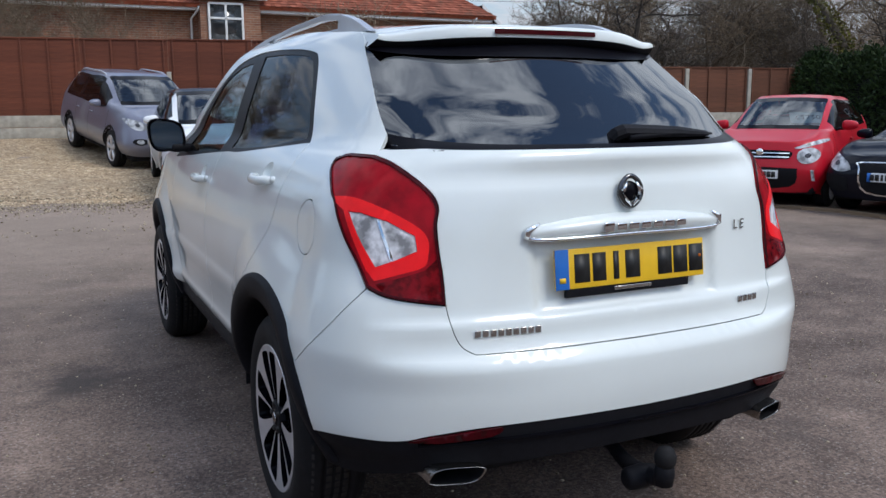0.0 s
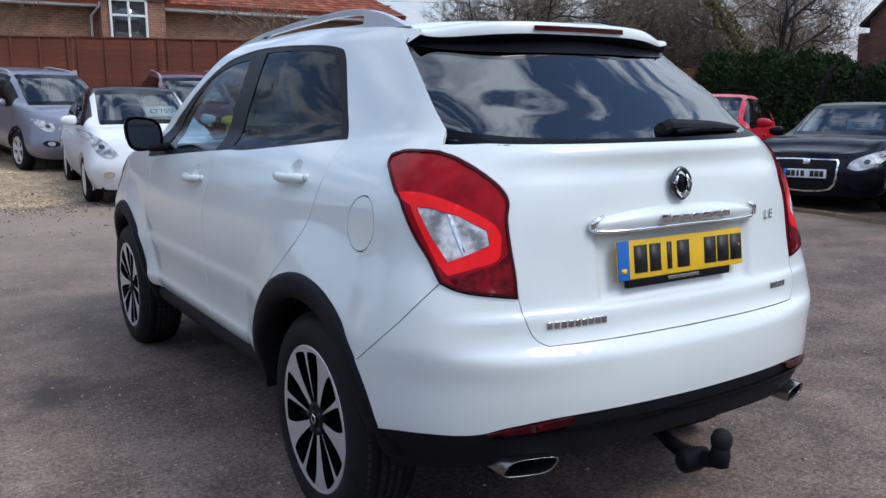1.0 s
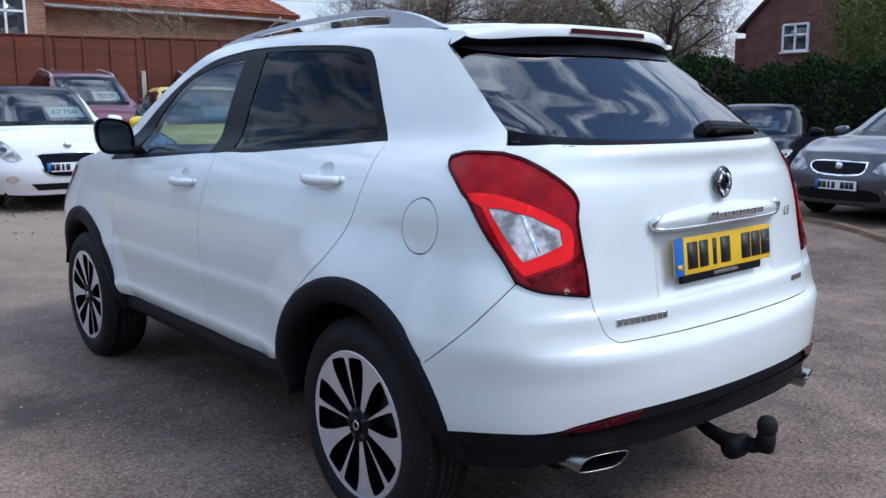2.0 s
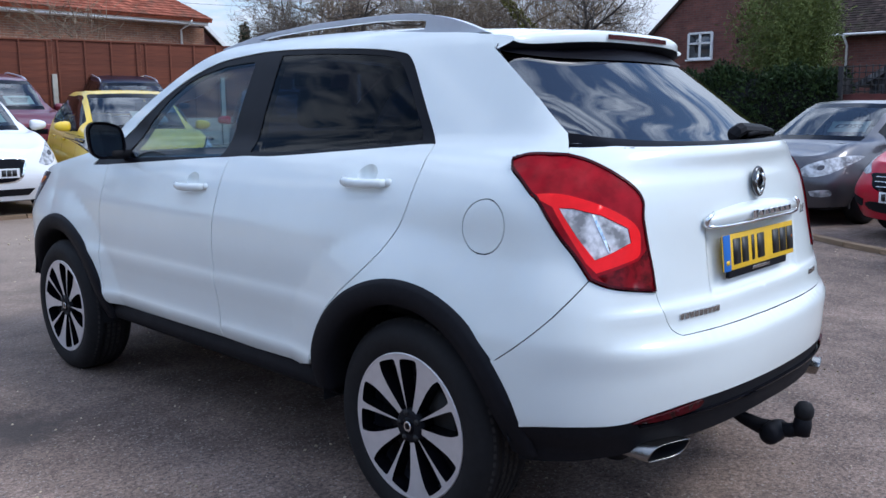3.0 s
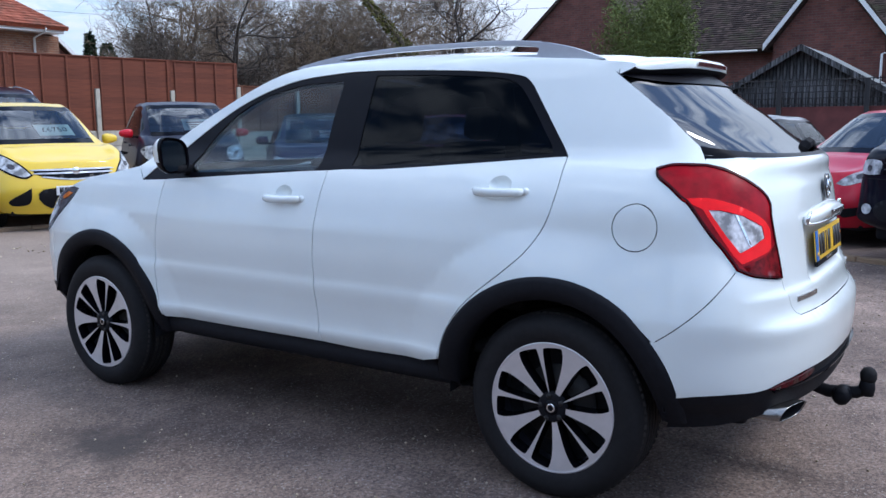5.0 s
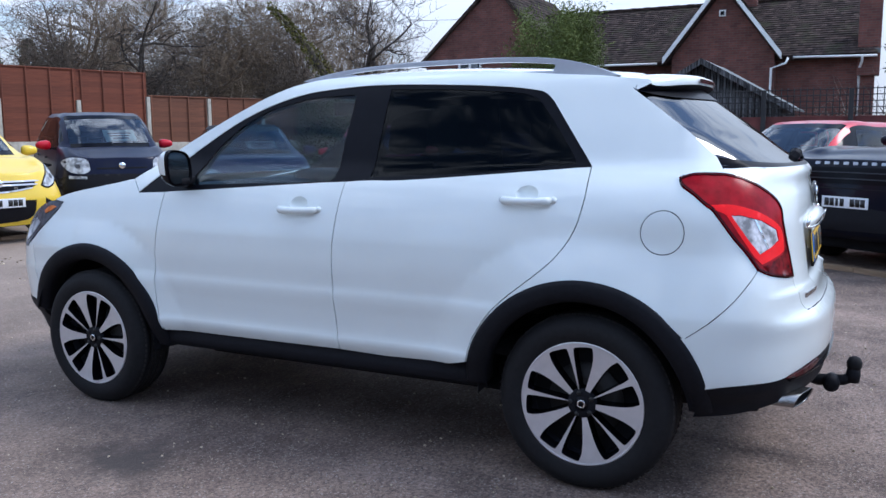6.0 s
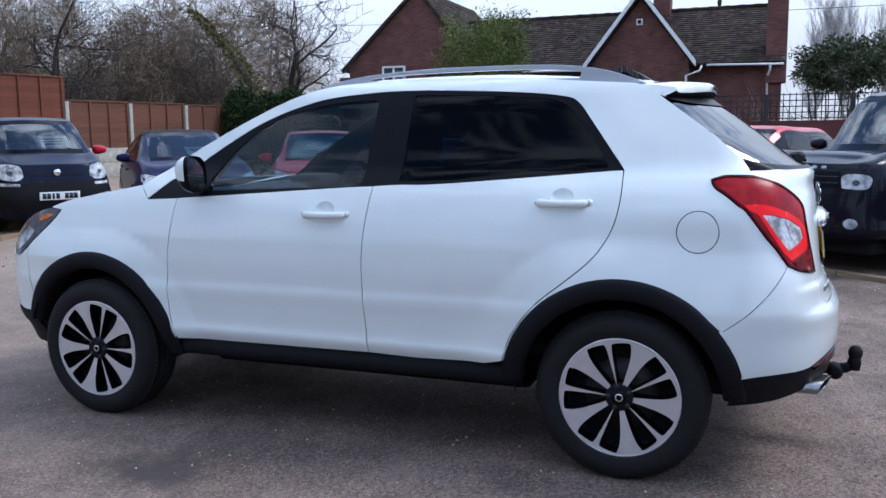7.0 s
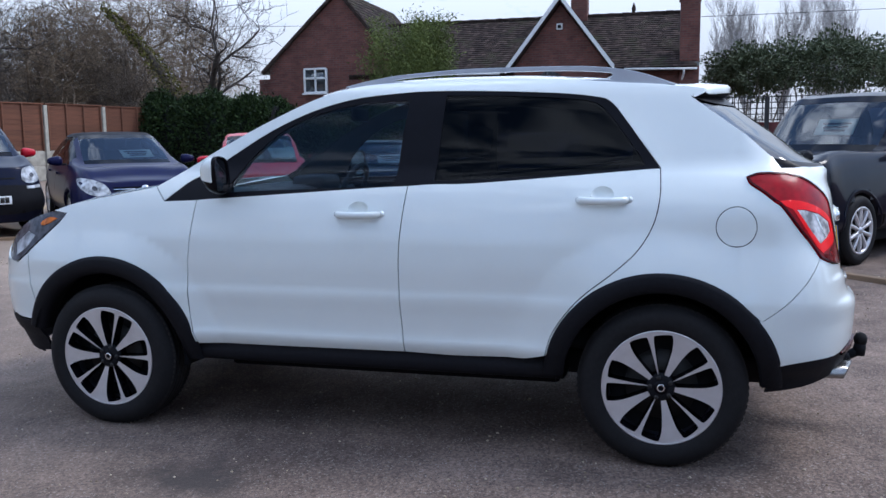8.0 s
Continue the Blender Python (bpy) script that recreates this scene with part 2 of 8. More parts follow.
def wood_mat(name, dark, light, axis=(1.2, 8, 30), low=0.25, high=0.75):
    m, n, l, p = principled(name)
    v = coords(n, l, axis)
    f = noise_node(n, l, v, 2.0, 5, 0.65)
    c = ramp(n, l, f, [(low, dark), (high, light)])
    oi = n.new("ShaderNodeObjectInfo")
    c = mix_col(n, l, 0.5, c, ramp(n, l, oi.outputs["Random"], [(0.0, (0.36, 0.36, 0.36)), (1.0, (0.66, 0.64, 0.62))]), "OVERLAY")
    stain = noise_node(n, l, coords(n, l, (1, 1, 1)), 1.1, 5)
    c = mix_col(n, l, 0.4, c, ramp(n, l, stain, [(0.3, (0.3, 0.3, 0.3)), (0.7, (0.68, 0.66, 0.64))]), "OVERLAY")
    l.new(c, p.inputs["Base Color"])
    p.inputs["Roughness"].default_value = 0.85
    bump(n, l, p, f, 0.4, 0.004)
    return m


def leaf_mat(name, dark, light):
    m, n, l, p = principled(name)
    g = n.new("ShaderNodeNewGeometry")
    c = ramp(n, l, g.outputs["Random Per Island"], [(0.0, dark), (0.6, tuple((a + b) / 2 for a, b in zip(dark, light))), (1.0, light)])
    l.new(c, p.inputs["Base Color"])
    p.inputs["Roughness"].default_value = 0.7
    p.inputs["Specular IOR Level"].default_value = 0.22
    return m


M = {
    "white": paint("white_paint", (0.768, 0.808, 0.785), rough=0.4, coat=1.0),
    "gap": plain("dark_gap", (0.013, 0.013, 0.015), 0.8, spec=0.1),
    "plastic": plain("black_plastic", (0.0095, 0.0095, 0.012), 0.6, spec=0.12, relief=0.25, scale=60),
    "window_trim": plain("window_trim", (0.005, 0.005, 0.008), 0.38, spec=0.10),
    "gloss_black": plain("gloss_black", (0.004, 0.004, 0.006), 0.12, spec=0.10),
    "rubber": plain("tyre_rubber", (0.0145, 0.014, 0.015), 0.70, spec=0.16, relief=0.2, scale=50),
    "tread": plain("dusty_tread", (0.034, 0.031, 0.029), 0.85, spec=0.12, vary=0.3, scale=40),
    "dark_alloy": plain("dark_alloy", (0.020, 0.020, 0.027), 0.35, spec=0.4),
    "alloy": plain("machined_alloy", (0.66, 0.65, 0.665), 0.34, 0.60, vary=0.06),
    "silver": plain("silver_paint", (0.46, 0.48, 0.53), 0.35, 0.25, coat=0.5, vary=0.05),
    "dull_steel": plain("dull_steel", (0.30, 0.29, 0.28), 0.24, 1.0, vary=0.12),
    "chrome": plain("chrome", (0.80, 0.81, 0.82), 0.06, 1.0, vary=0.03),
    # darkened in place of the shade behind the spokes
    "disc": plain("dark_disc", (0.030, 0.028, 0.027), 0.55, 0.4),
    "steel": plain("brushed_steel", (0.55, 0.54, 0.52), 0.25, 1.0),
    "red_deep": lens("deep_red_lens", (0.36, 0.003, 0.010), low=0.62, scale=16),
    "red_band": lens("bright_red_lens", (0.98, 0.014, 0.018), low=0.92),
    "red_dark": lens("dark_red_lens", (0.06, 0.002, 0.005)),
    "red_low": lens("lower_red_lens", (0.20, 0.003, 0.007), low=0.35, scale=40),
    "clear": lens("clear_lens", (0.62, 0.64, 0.67), 0.06, low=0.30, scale=11),
    "amber": lens("amber_lens", (0.75, 0.20, 0.03)),
    "plate_y": plain("yellow_plate", (0.82, 0.50, 0.015), 0.35, vary=0.04),
    "plate_w": plain("white_plate", (0.74, 0.76, 0.78), 0.35, vary=0.04),
    "plate_b": plain("blue_band", (0.02, 0.14, 0.50), 0.4, vary=0.05),
    "ink": plain("black_ink", (0.012, 0.012, 0.012), 0.5),
    "glass": glass("clear_glass", (0.46, 0.59, 0.67), ior=1.40),
    "tint": glass("privacy_glass", (0.030, 0.042, 0.085), ior=1.24),
    "screen": glass("rear_privacy_glass", (0.012, 0.014, 0.02), ior=2.25),
    "windscreen": glass("sloped_windscreen", (0.55, 0.62, 0.64), ior=2.2),
    "tint_mid": glass("windscreen_glass", (0.62, 0.70, 0.70), ior=1.36),
    "mirror": plain("mirror_silver", (0.45, 0.47, 0.48), 0.03, 1.0, vary=0.02),
    "dark_chrome": plain("dark_chrome", (0.12, 0.12, 0.125), 0.12, 1.0),
    "lamp_dark": lens("dark_lamp_housing", (0.10, 0.10, 0.115), 0.03),
    "trim": plain("interior_trim", (0.016, 0.017, 0.022), 0.7, relief=0.2, spec=0.3),
    "trim_lt": plain("pale_trim", (0.10, 0.10, 0.10), 0.75),
    "fabric": plain("seat_fabric", (0.022, 0.022, 0.026), 0.9, relief=0.4, scale=80),
    "paper": plain("price_card", (0.72, 0.88, 0.87), 0.6, vary=0.04),
    "asphalt": asphalt("asphalt"),
    "gravel": gravel_mat("gravel"),
    "brick_a": brick_mat("brown_brick", (0.30, 0.135, 0.075), (0.20, 0.085, 0.05), (0.30, 0.26, 0.20)),
    "brick_b": brick_mat("red_brick", (0.165, 0.062, 0.046), (0.112, 0.042, 0.034), (0.125, 0.090, 0.076)),
    "tile_red": plain("red_clay_tile", (0.36, 0.095, 0.045), 0.85, vary=0.35, scale=7),
    "tile_dark": plain("mossy_tile", (0.050, 0.036, 0.030), 0.9, spec=0.1, vary=0.5, scale=5),
    "fence": wood_mat("stained_fence", (0.088, 0.025, 0.013), (0.180, 0.052, 0.024), (0.9, 10, 26)),
    "fence_b": wood_mat("faded_fence", (0.082, 0.032, 0.018), (0.185, 0.074, 0.038), (0.9, 10, 26)),
    "trellis": wood_mat("trellis_wood", (0.012, 0.012, 0.014), (0.045, 0.044, 0.045), (26, 10, 1.0)),
    "concrete": plain("concrete", (0.40, 0.37, 0.31), 0.9, vary=0.25, scale=6, relief=0.4),
    "old_wood": wood_mat("weathered_boards", (0.008, 0.008, 0.009), (0.165, 0.165, 0.17), (26, 10, 0.8), 0.42, 0.66),
    "felt": plain("roof_felt", (0.17, 0.18, 0.175), 0.9, vary=0.2),
    "upvc": plain("white_frame", (0.78, 0.78, 0.76), 0.4, vary=0.05),
    "pane": plain("house_pane", (0.03, 0.036, 0.042), 0.05, coat=1.0),
    "bark": plain("bark", (0.185, 0.138, 0.092), 0.95, vary=0.4, scale=9, relief=0.6),
    "bark_far": plain("grey_bark", (0.24, 0.175, 0.115), 0.95, vary=0.3, scale=5),
    # mottled tone stands in for reflector facets and their reflections
    "crystal": lens("crystal_lens", (0.80, 0.79, 0.81), 0.03, low=0.30, scale=22),
    "bark_dark": plain("dark_bark", (0.11, 0.088, 0.068), 0.95, vary=0.4, scale=9),
    "bark_black": plain("blackened_bark", (0.050, 0.040, 0.032), 0.95, vary=0.4, scale=9),
    "birch": plain("birch_bark", (0.34, 0.32, 0.31), 0.9, vary=0.3),
    "laurel": leaf_mat("laurel_leaf", (0.010, 0.020, 0.007), (0.042, 0.072, 0.019)),
    "bamboo": leaf_mat("bamboo_leaf", (0.070, 0.095, 0.022), (0.165, 0.195, 0.052)),
    "conifer": leaf_mat("conifer_leaf", (0.010, 0.020, 0.010), (0.035, 0.06, 0.025)),
    "shrub": leaf_mat("shrub_leaf", (0.050, 0.066, 0.034), (0.135, 0.155, 0.085)),
    "ivy": leaf_mat("ivy_leaf", (0.045, 0.05, 0.012), (0.20, 0.18, 0.04)),
    "wall_red": plain("red_painted_wall", (0.11, 0.030, 0.026), 0.8, vary=0.3, scale=3),
    "stones": leaf_mat("loose_stone", (0.16, 0.12, 0.075), (0.62, 0.52, 0.38)),
    "timber": wood_mat("edging_timber", (0.13, 0.085, 0.05), (0.30, 0.21, 0.13), (1, 1, 20)),
}

# ---- building helpers ----
from mathutils.geometry import delaunay_2d_cdt
from mathutils.bvhtree import BVHTree


def mesh_of(name, verts, faces, material, smooth=True):
    me = bpy.data.meshes.new(name)
    me.from_pydata([tuple(v) for v in verts], [], [tuple(f) for f in faces])
    me.validate()
    me.materials.append(material)
    if smooth:
        me.polygons.foreach_set("use_smooth", [True] * len(me.polygons))
    me.update()
    return me


def thing(name, label, category, group="", kind="", m=None):
    ob = tagged(new(name), label, category, group, kind)
    if m is not None:
        ob.matrix_world = m
    return ob


def part(name, geo, material, parent=None, label="", smooth=True):
    """Links geometry (a bmesh, or verts and faces) as one mesh object under a thing or a part."""
    if isinstance(geo, tuple):
        me = mesh_of(name, geo[0], geo[1], material, smooth)
    elif isinstance(geo, bpy.types.Mesh):
        me = geo
    else:
        me = bpy.data.meshes.new(name)
        geo.normal_update()
        geo.to_mesh(me)
        geo.free()
        me.materials.append(material)
        if smooth:
            me.polygons.foreach_set("use_smooth", [True] * len(me.polygons))
    ob = new(name, me)
    if parent is not None:
        ob.parent = parent
    if label:
        ob["label"] = label
    return ob


def box_bm(bm, size, m=None, bevel=0.0):
    """Adds a box, bevelled if asked."""
    tmp = bmesh.new()
    bmesh.ops.create_cube(tmp, size=1.0)
    bmesh.ops.scale(tmp, vec=size, verts=tmp.verts)
    if bevel:
        bmesh.ops.bevel(tmp, geom=tmp.edges[:], offset=bevel, segments=2, affect="EDGES", profile=0.6)
    if m is not None:
        bmesh.ops.transform(tmp, matrix=m, verts=tmp.verts)
    me = bpy.data.meshes.new("tmp")
    tmp.to_mesh(me)
    tmp.free()
    bm.from_mesh(me)
    bpy.data.meshes.remove(me)
    return bm


def box(size, at=(0, 0, 0), bevel=0.0, turn=(0, 0, 0)):
    return box_bm(bmesh.new(), size, pose(*at, *turn), bevel)


def tube(points, radius, sides=8, closed=False, flat=1.0):
    """A round bar along points; radius may be a list."""
    pts = [Vector(p) for p in points]
    n = len(pts)
    rad = radius if isinstance(radius, (list, tuple)) else [radius] * n
    verts, faces = [], []
    ref = Vector((0, 0, 1))
    for i, p in enumerate(pts):
        a = pts[(i - 1) % n] if closed or i else p
        b = pts[(i + 1) % n] if closed or i < n - 1 else p
        d = (b - a).normalized()
        side = d.cross(ref)
        if side.length < 0.05:
            side = d.cross(Vector((0, 1, 0)))
        side.normalize()
        up = side.cross(d)
        for k in range(sides):
            w = 2 * math.pi * k / sides
            verts.append(p + (side * math.cos(w) + up * math.sin(w) * flat) * rad[i])
    for i in range(n if closed else n - 1):
        j = (i + 1) % n
        for k in range(sides):
            faces.append((i * sides + k, i * sides + (k + 1) % sides, j * sides + (k + 1) % sides, j * sides + k))
    if not closed:
        faces.append(tuple(range(sides - 1, -1, -1)))
        faces.append(tuple((n - 1) * sides + k for k in range(sides)))
    return verts, faces


def lathe(profile, steps=48, axis="x"):
    """Turns a profile of (radius, along) about an axis."""
    verts, faces, n = [], [], len(profile)
    for i in range(steps):
        w = 2 * math.pi * i / steps
        for r, a in profile:
            c, s = r * math.cos(w), r * math.sin(w)
            verts.append((a, c, s) if axis == "x" else (c, s, a))
    for i in range(steps):
        j = (i + 1) % steps
        for k in range(n - 1):
            faces.append((i * n + k, i * n + k + 1, j * n + k + 1, j * n + k))
    return verts, faces


def smooth_line(ctrl, per=8, closed=False):
    """Catmull-Rom through control points."""
    p = [np.array(c, float) for c in ctrl]
    n, out = len(p), []
    for i in range(n if closed else n - 1):
        if closed:
            a, b, c, d = p[i - 1], p[i], p[(i + 1) % n], p[(i + 2) % n]
        else:
            a, b, c, d = p[max(i - 1, 0)], p[i], p[i + 1], p[min(i + 2, n - 1)]
        for k in range(per):
            t = k / per
            out.append(0.5 * (2 * b + (c - a) * t + (2 * a - 5 * b + 4 * c - d) * t * t + (3 * b - a - 3 * c + d) * t ** 3))
    if not closed:
        out.append(p[-1])
    return out


def resample(line, step, closed=True):
    """Even steps along a closed outline, corners kept."""
    out, n = [], len(line)
    for i in range(n if closed else n - 1):
        a, b = np.array(line[i], float), np.array(line[(i + 1) % n], float)
        k = max(1, int(np.ceil(np.linalg.norm(b - a) / step)))
        out += [a + (b - a) * j / k for j in range(k)]
    if not closed:
        out.append(np.array(line[-1], float))
    return out


def inside(p, poly):
    x, y = p[0], p[1]
    hit, j = False, len(poly) - 1
    for i in range(len(poly)):
        if (poly[i][1] > y) != (poly[j][1] > y):
            if x < (poly[j][0] - poly[i][0]) * (y - poly[i][1]) / (poly[j][1] - poly[i][1]) + poly[i][0]:
                hit = not hit
        j = i
    return hit


def fill(outline, step, holes=(), edge=None):
    """Triangles inside a flat outline with an even lattice inside. Returns points, triangles, loops of boundary indices."""
    loops = [resample(o, edge or step) for o in (outline, *holes)]
    pts, edges, idx = [], [], []
    for lp in loops:
        s = len(pts)
        pts += [Vector((float(q[0]), float(q[1]))) for q in lp]
        edges += [(s + i, s + (i + 1) % len(lp)) for i in range(len(lp))]
        idx.append(list(range(s, s + len(lp))))
    arr = np.array([(q.x, q.y) for q in pts])
    (x0, y0), (x1, y1) = arr.min(0), arr.max(0)
    row = 0
    y = y0 + step * 0.5
    while y < y1:
        x = x0 + step * (0.25 if row % 2 else 0.75)
        while x < x1:
            d = ((arr - (x, y)) ** 2).sum(1).min()
            if d > (0.45 * step) ** 2 and inside((x, y), loops[0]) and not any(inside((x, y), h) for h in loops[1:]):
                pts.append(Vector((x, y)))
            x += step
        y += step * 0.87
        row += 1
    v, e, f, ov, oe, of = delaunay_2d_cdt(pts, edges, [], 0, 1e-7)
    good = []
    for t in f:
        c = ((v[t[0]].x + v[t[1]].x + v[t[2]].x) / 3, (v[t[0]].y + v[t[1]].y + v[t[2]].y) / 3)
        if inside(c, loops[0]) and not any(inside(c, h) for h in loops[1:]):
            good.append(tuple(t))
    where = {}
    for i, o in enumerate(ov):
        for q in o:
            where[q] = i
    return [(q.x, q.y) for q in v], good, [[where[q] for q in lp] for lp in idx]


SHEET = []  # outward directions of the sheet made last


def set_normals(ob, normals, flip=False):
    """True surface directions on a sheet; its rims keep their own."""
    full = [(-n.x if flip else n.x, n.y, n.z) for n in normals] + [(0, 0, 0)] * (len(ob.data.vertices) - len(normals))
    ob.data.normals_split_custom_set_from_vertices(full)


def panel_geo(outline, place, step=0.03, holes=(), thick=0.012, edge=None, seam=None):
    """A curved sheet: an outline in sheet coordinates laid on a surface. place(a, b) gives the point and the outward normal."""
    p2, tris, loops = fill(outline, step, holes, edge)
    pos = [place(a, b) for a, b in p2]
    SHEET[:] = [n.copy() for _, n in pos]
    verts = [p for p, _ in pos]
    faces = []
    for t in tris:
        a, b, c = (verts[i] for i in t)
        nrm = (b - a).cross(c - a)
        faces.append(t if nrm.dot(pos[t[0]][1]) > 0 else (t[0], t[2], t[1]))
    if thick:
        for lp in loops:
            s = len(verts)
            k = len(lp)
            for i in lp:
                verts.append(pos[i][0])
            for i in lp:
                verts.append(pos[i][0] - pos[i][1] * thick)
            for i in range(k):
                j = (i + 1) % k
                if seam is not None and abs(p2[lp[i]][0] - seam) < 1e-6 and abs(p2[lp[j]][0] - seam) < 1e-6:
                    continue
                faces.append((s + i, s + j, s + k + j, s + k + i))
    return verts, faces


def inset(outline, d):
    """Pulls an outline in by d all round."""
    p = [np.array(q, float) for q in outline]
    n = len(p)
    area = sum(p[i][0] * p[(i + 1) % n][1] - p[(i + 1) % n][0] * p[i][1] for i in range(n))
    sgn = 1 if area > 0 else -1
    out = []
    for i in range(n):
        a, b = p[i] - p[i - 1], p[(i + 1) % n] - p[i]
        a, b = a / (np.linalg.norm(a) + 1e-9), b / (np.linalg.norm(b) + 1e-9)
        na, nb = np.array((-a[1], a[0])) * sgn, np.array((-b[1], b[0])) * sgn
        m = na + nb
        m = m / max(np.linalg.norm(m), 0.3)
        k = max(0.5, float(m @ na))
        out.append(p[i] + m * d / k)
    return out


def welded(geo, material, name="welded"):
    """A mesh whose seam on the centre plane is closed."""
    bm = bmesh.new()
    vs = [bm.verts.new(v) for v in geo[0]]
    for f in geo[1]:
        try:
            bm.faces.new([vs[i] for i in f])
        except ValueError:
            pass
    bmesh.ops.remove_doubles(bm, verts=[v for v in bm.verts if abs(v.co.x) < 1e-4], dist=2e-4)
    me = bpy.data.meshes.new(name)
    bm.to_mesh(me)
    bm.free()
    me.materials.append(material)
    me.polygons.foreach_set("use_smooth", [True] * len(me.polygons))
    return me


def mirrored(geo):
    v, f = geo
    return [Vector((-q[0], q[1], q[2])) for q in v], [tuple(reversed(t)) for t in f]


def joined(*geos):
    verts, faces = [], []
    for v, f in geos:
        s = len(verts)
        verts += list(v)
        faces += [tuple(i + s for i in t) for t in f]
    return verts, faces


def moved(geo, m):
    return [m @ Vector(v) for v in geo[0]], geo[1]


def bm_geo(bm):
    bm.verts.index_update()
    v = [q.co.copy() for q in bm.verts]
    f = [tuple(q.index for q in t.verts) for t in bm.faces]
    bm.free()
    return v, f


def text_geo(words, size, depth=0.002):
    """Letters of the built-in font as mesh data, centred, in the x-z plane facing -y."""
    cu = bpy.data.curves.new("letters", "FONT")
    cu.body, cu.size, cu.align_x, cu.align_y, cu.extrude = words, size, "CENTER", "CENTER", depth
    cu.resolution_u = 3
    ob = new("letters", cu)
    me = bpy.data.meshes.new_from_object(ob.evaluated_get(bpy.context.evaluated_depsgraph_get()))
    geo = [Vector((v.co.x, -v.co.z, v.co.y)) for v in me.vertices], [tuple(p.vertices) for p in me.polygons]
    bpy.data.objects.remove(ob)
    bpy.data.curves.remove(cu)
    bpy.data.meshes.remove(me)
    return geo

# ---- the white car: body surface ----
def curve1(xs, ys):
    """A smooth curve through values (monotone cubic)."""
    xs, ys = np.array(xs, float), np.array(ys, float)
    d = np.diff(ys) / np.diff(xs)
    m = np.concatenate(([d[0]], np.where(d[:-1] * d[1:] > 0, 2 * d[:-1] * d[1:] / (d[:-1] + d[1:] + 1e-12), 0.0), [d[-1]]))

    def f(x):
        x = min(max(x, xs[0]), xs[-1])
        i = min(int(np.searchsorted(xs, x, side="right")) - 1, len(xs) - 2)
        h = xs[i + 1] - xs[i]
        t = (x - xs[i]) / h
        return ((2 * t ** 3 - 3 * t * t + 1) * ys[i] + (t ** 3 - 2 * t * t + t) * h * m[i] + (-2 * t ** 3 + 3 * t * t) * ys[i + 1] + (t ** 3 - t * t) * h * m[i + 1])
    return f


# half width at mid length, by height
section = curve1([0.20, 0.40, 0.43, 0.46, 0.485, 0.505, 0.53, 0.60, 0.66, 0.685, 0.715, 0.74, 0.82, 0.92, 1.00, 1.08, 1.15, 1.20, 1.25, 1.35, 1.45, 1.55, 1.60, 1.63, 1.65, 1.67],
                 [0.76, 0.81, 0.836, 0.852, 0.858, 0.854, 0.853, 0.858, 0.867, 0.870, 0.866, 0.867, 0.871, 0.865, 0.848, 0.825, 0.795, 0.765, 0.728, 0.695, 0.660, 0.622, 0.597, 0.570, 0.535, 0.47])
# the same without creases, for the rear quarter
section_plain = curve1([0.20, 0.40, 0.43, 0.46, 0.50, 0.60, 0.74, 0.82, 0.92, 1.00, 1.08, 1.15, 1.20, 1.25, 1.35, 1.45, 1.55, 1.60, 1.63, 1.65, 1.67],
                       [0.76, 0.81, 0.836, 0.852, 0.861, 0.866, 0.870, 0.871, 0.865, 0.848, 0.825, 0.795, 0.765, 0.728, 0.695, 0.660, 0.622, 0.597, 0.570, 0.535, 0.47])
# rear narrowing at y = -0.3, by height
narrow = curve1([0.3, 0.6, 0.94, 1.10, 1.20, 1.28, 1.40, 1.57, 1.66], [0.985, 0.985, 0.955, 0.975, 0.965, 0.925, 0.89, 0.84, 0.82])
# rearmost line on the centre plane, by height
tail = curve1([0.20, 0.30, 0.40, 0.50, 0.60, 0.665, 0.685, 0.700, 0.715, 0.75, 0.782, 0.792, 0.802, 0.84, 0.95, 1.05, 1.13, 1.18, 1.205, 1.22, 1.235, 1.255, 1.275, 1.40, 1.55, 1.62],
              [-0.70, -0.775, -0.825, -0.845, -0.853, -0.850, -0.843, -0.830, -0.812, -0.797, -0.792, -0.789, -0.777, -0.766, -0.752, -0.745, -0.736, -0.725, -0.728, -0.730, -0.724, -0.700, -0.660, -0.492, -0.285, -0.19])
# the same with no shelf under the gate, for the corners
tail_plain = curve1([0.20, 0.30, 0.40, 0.50, 0.60, 0.70, 0.80, 0.90, 1.00, 1.15, 1.205, 1.235, 1.255, 1.275, 1.40, 1.55, 1.62],
                    [-0.70, -0.775, -0.825, -0.845, -0.847, -0.832, -0.798, -0.765, -0.749, -0.735, -0.728, -0.722, -0.700, -0.660, -0.492, -0.285, -0.19])
square = curve1([0.3, 0.6, 0.72, 0.86, 1.10, 1.28, 1.6], [2.6, 2.6, 2.9, 3.15, 2.7, 2.25, 2.4])
nose = curve1([0.2, 0.45, 0.60, 0.80, 0.95, 1.05], [3.40, 3.52, 3.555, 3.53, 3.47, 3.35])
WHEEL_Z = 0.345
BACK, FORE = -0.3, 2.75


def ease(t):
    t = min(1.0, max(0.0, t))
    return t * t * (3 - 2 * t)


def flare(y, z):
    """The haunches: a slope out to each wheel arch, with a soft crease where it starts."""
    if z > 1.06:
        return 0.0
    f = 0.0
    for cy, wide, high in ((0.0, 0.19, 0.040), (2.62, 0.15, 0.036)):
        r = math.hypot(y - cy, z - 0.345)
        t = max(0.0, 1 - max(0.0, r - 0.47) / wide)
        f += high * (t ** 1.06) * ease((1.06 - z) / 0.18)
    return f


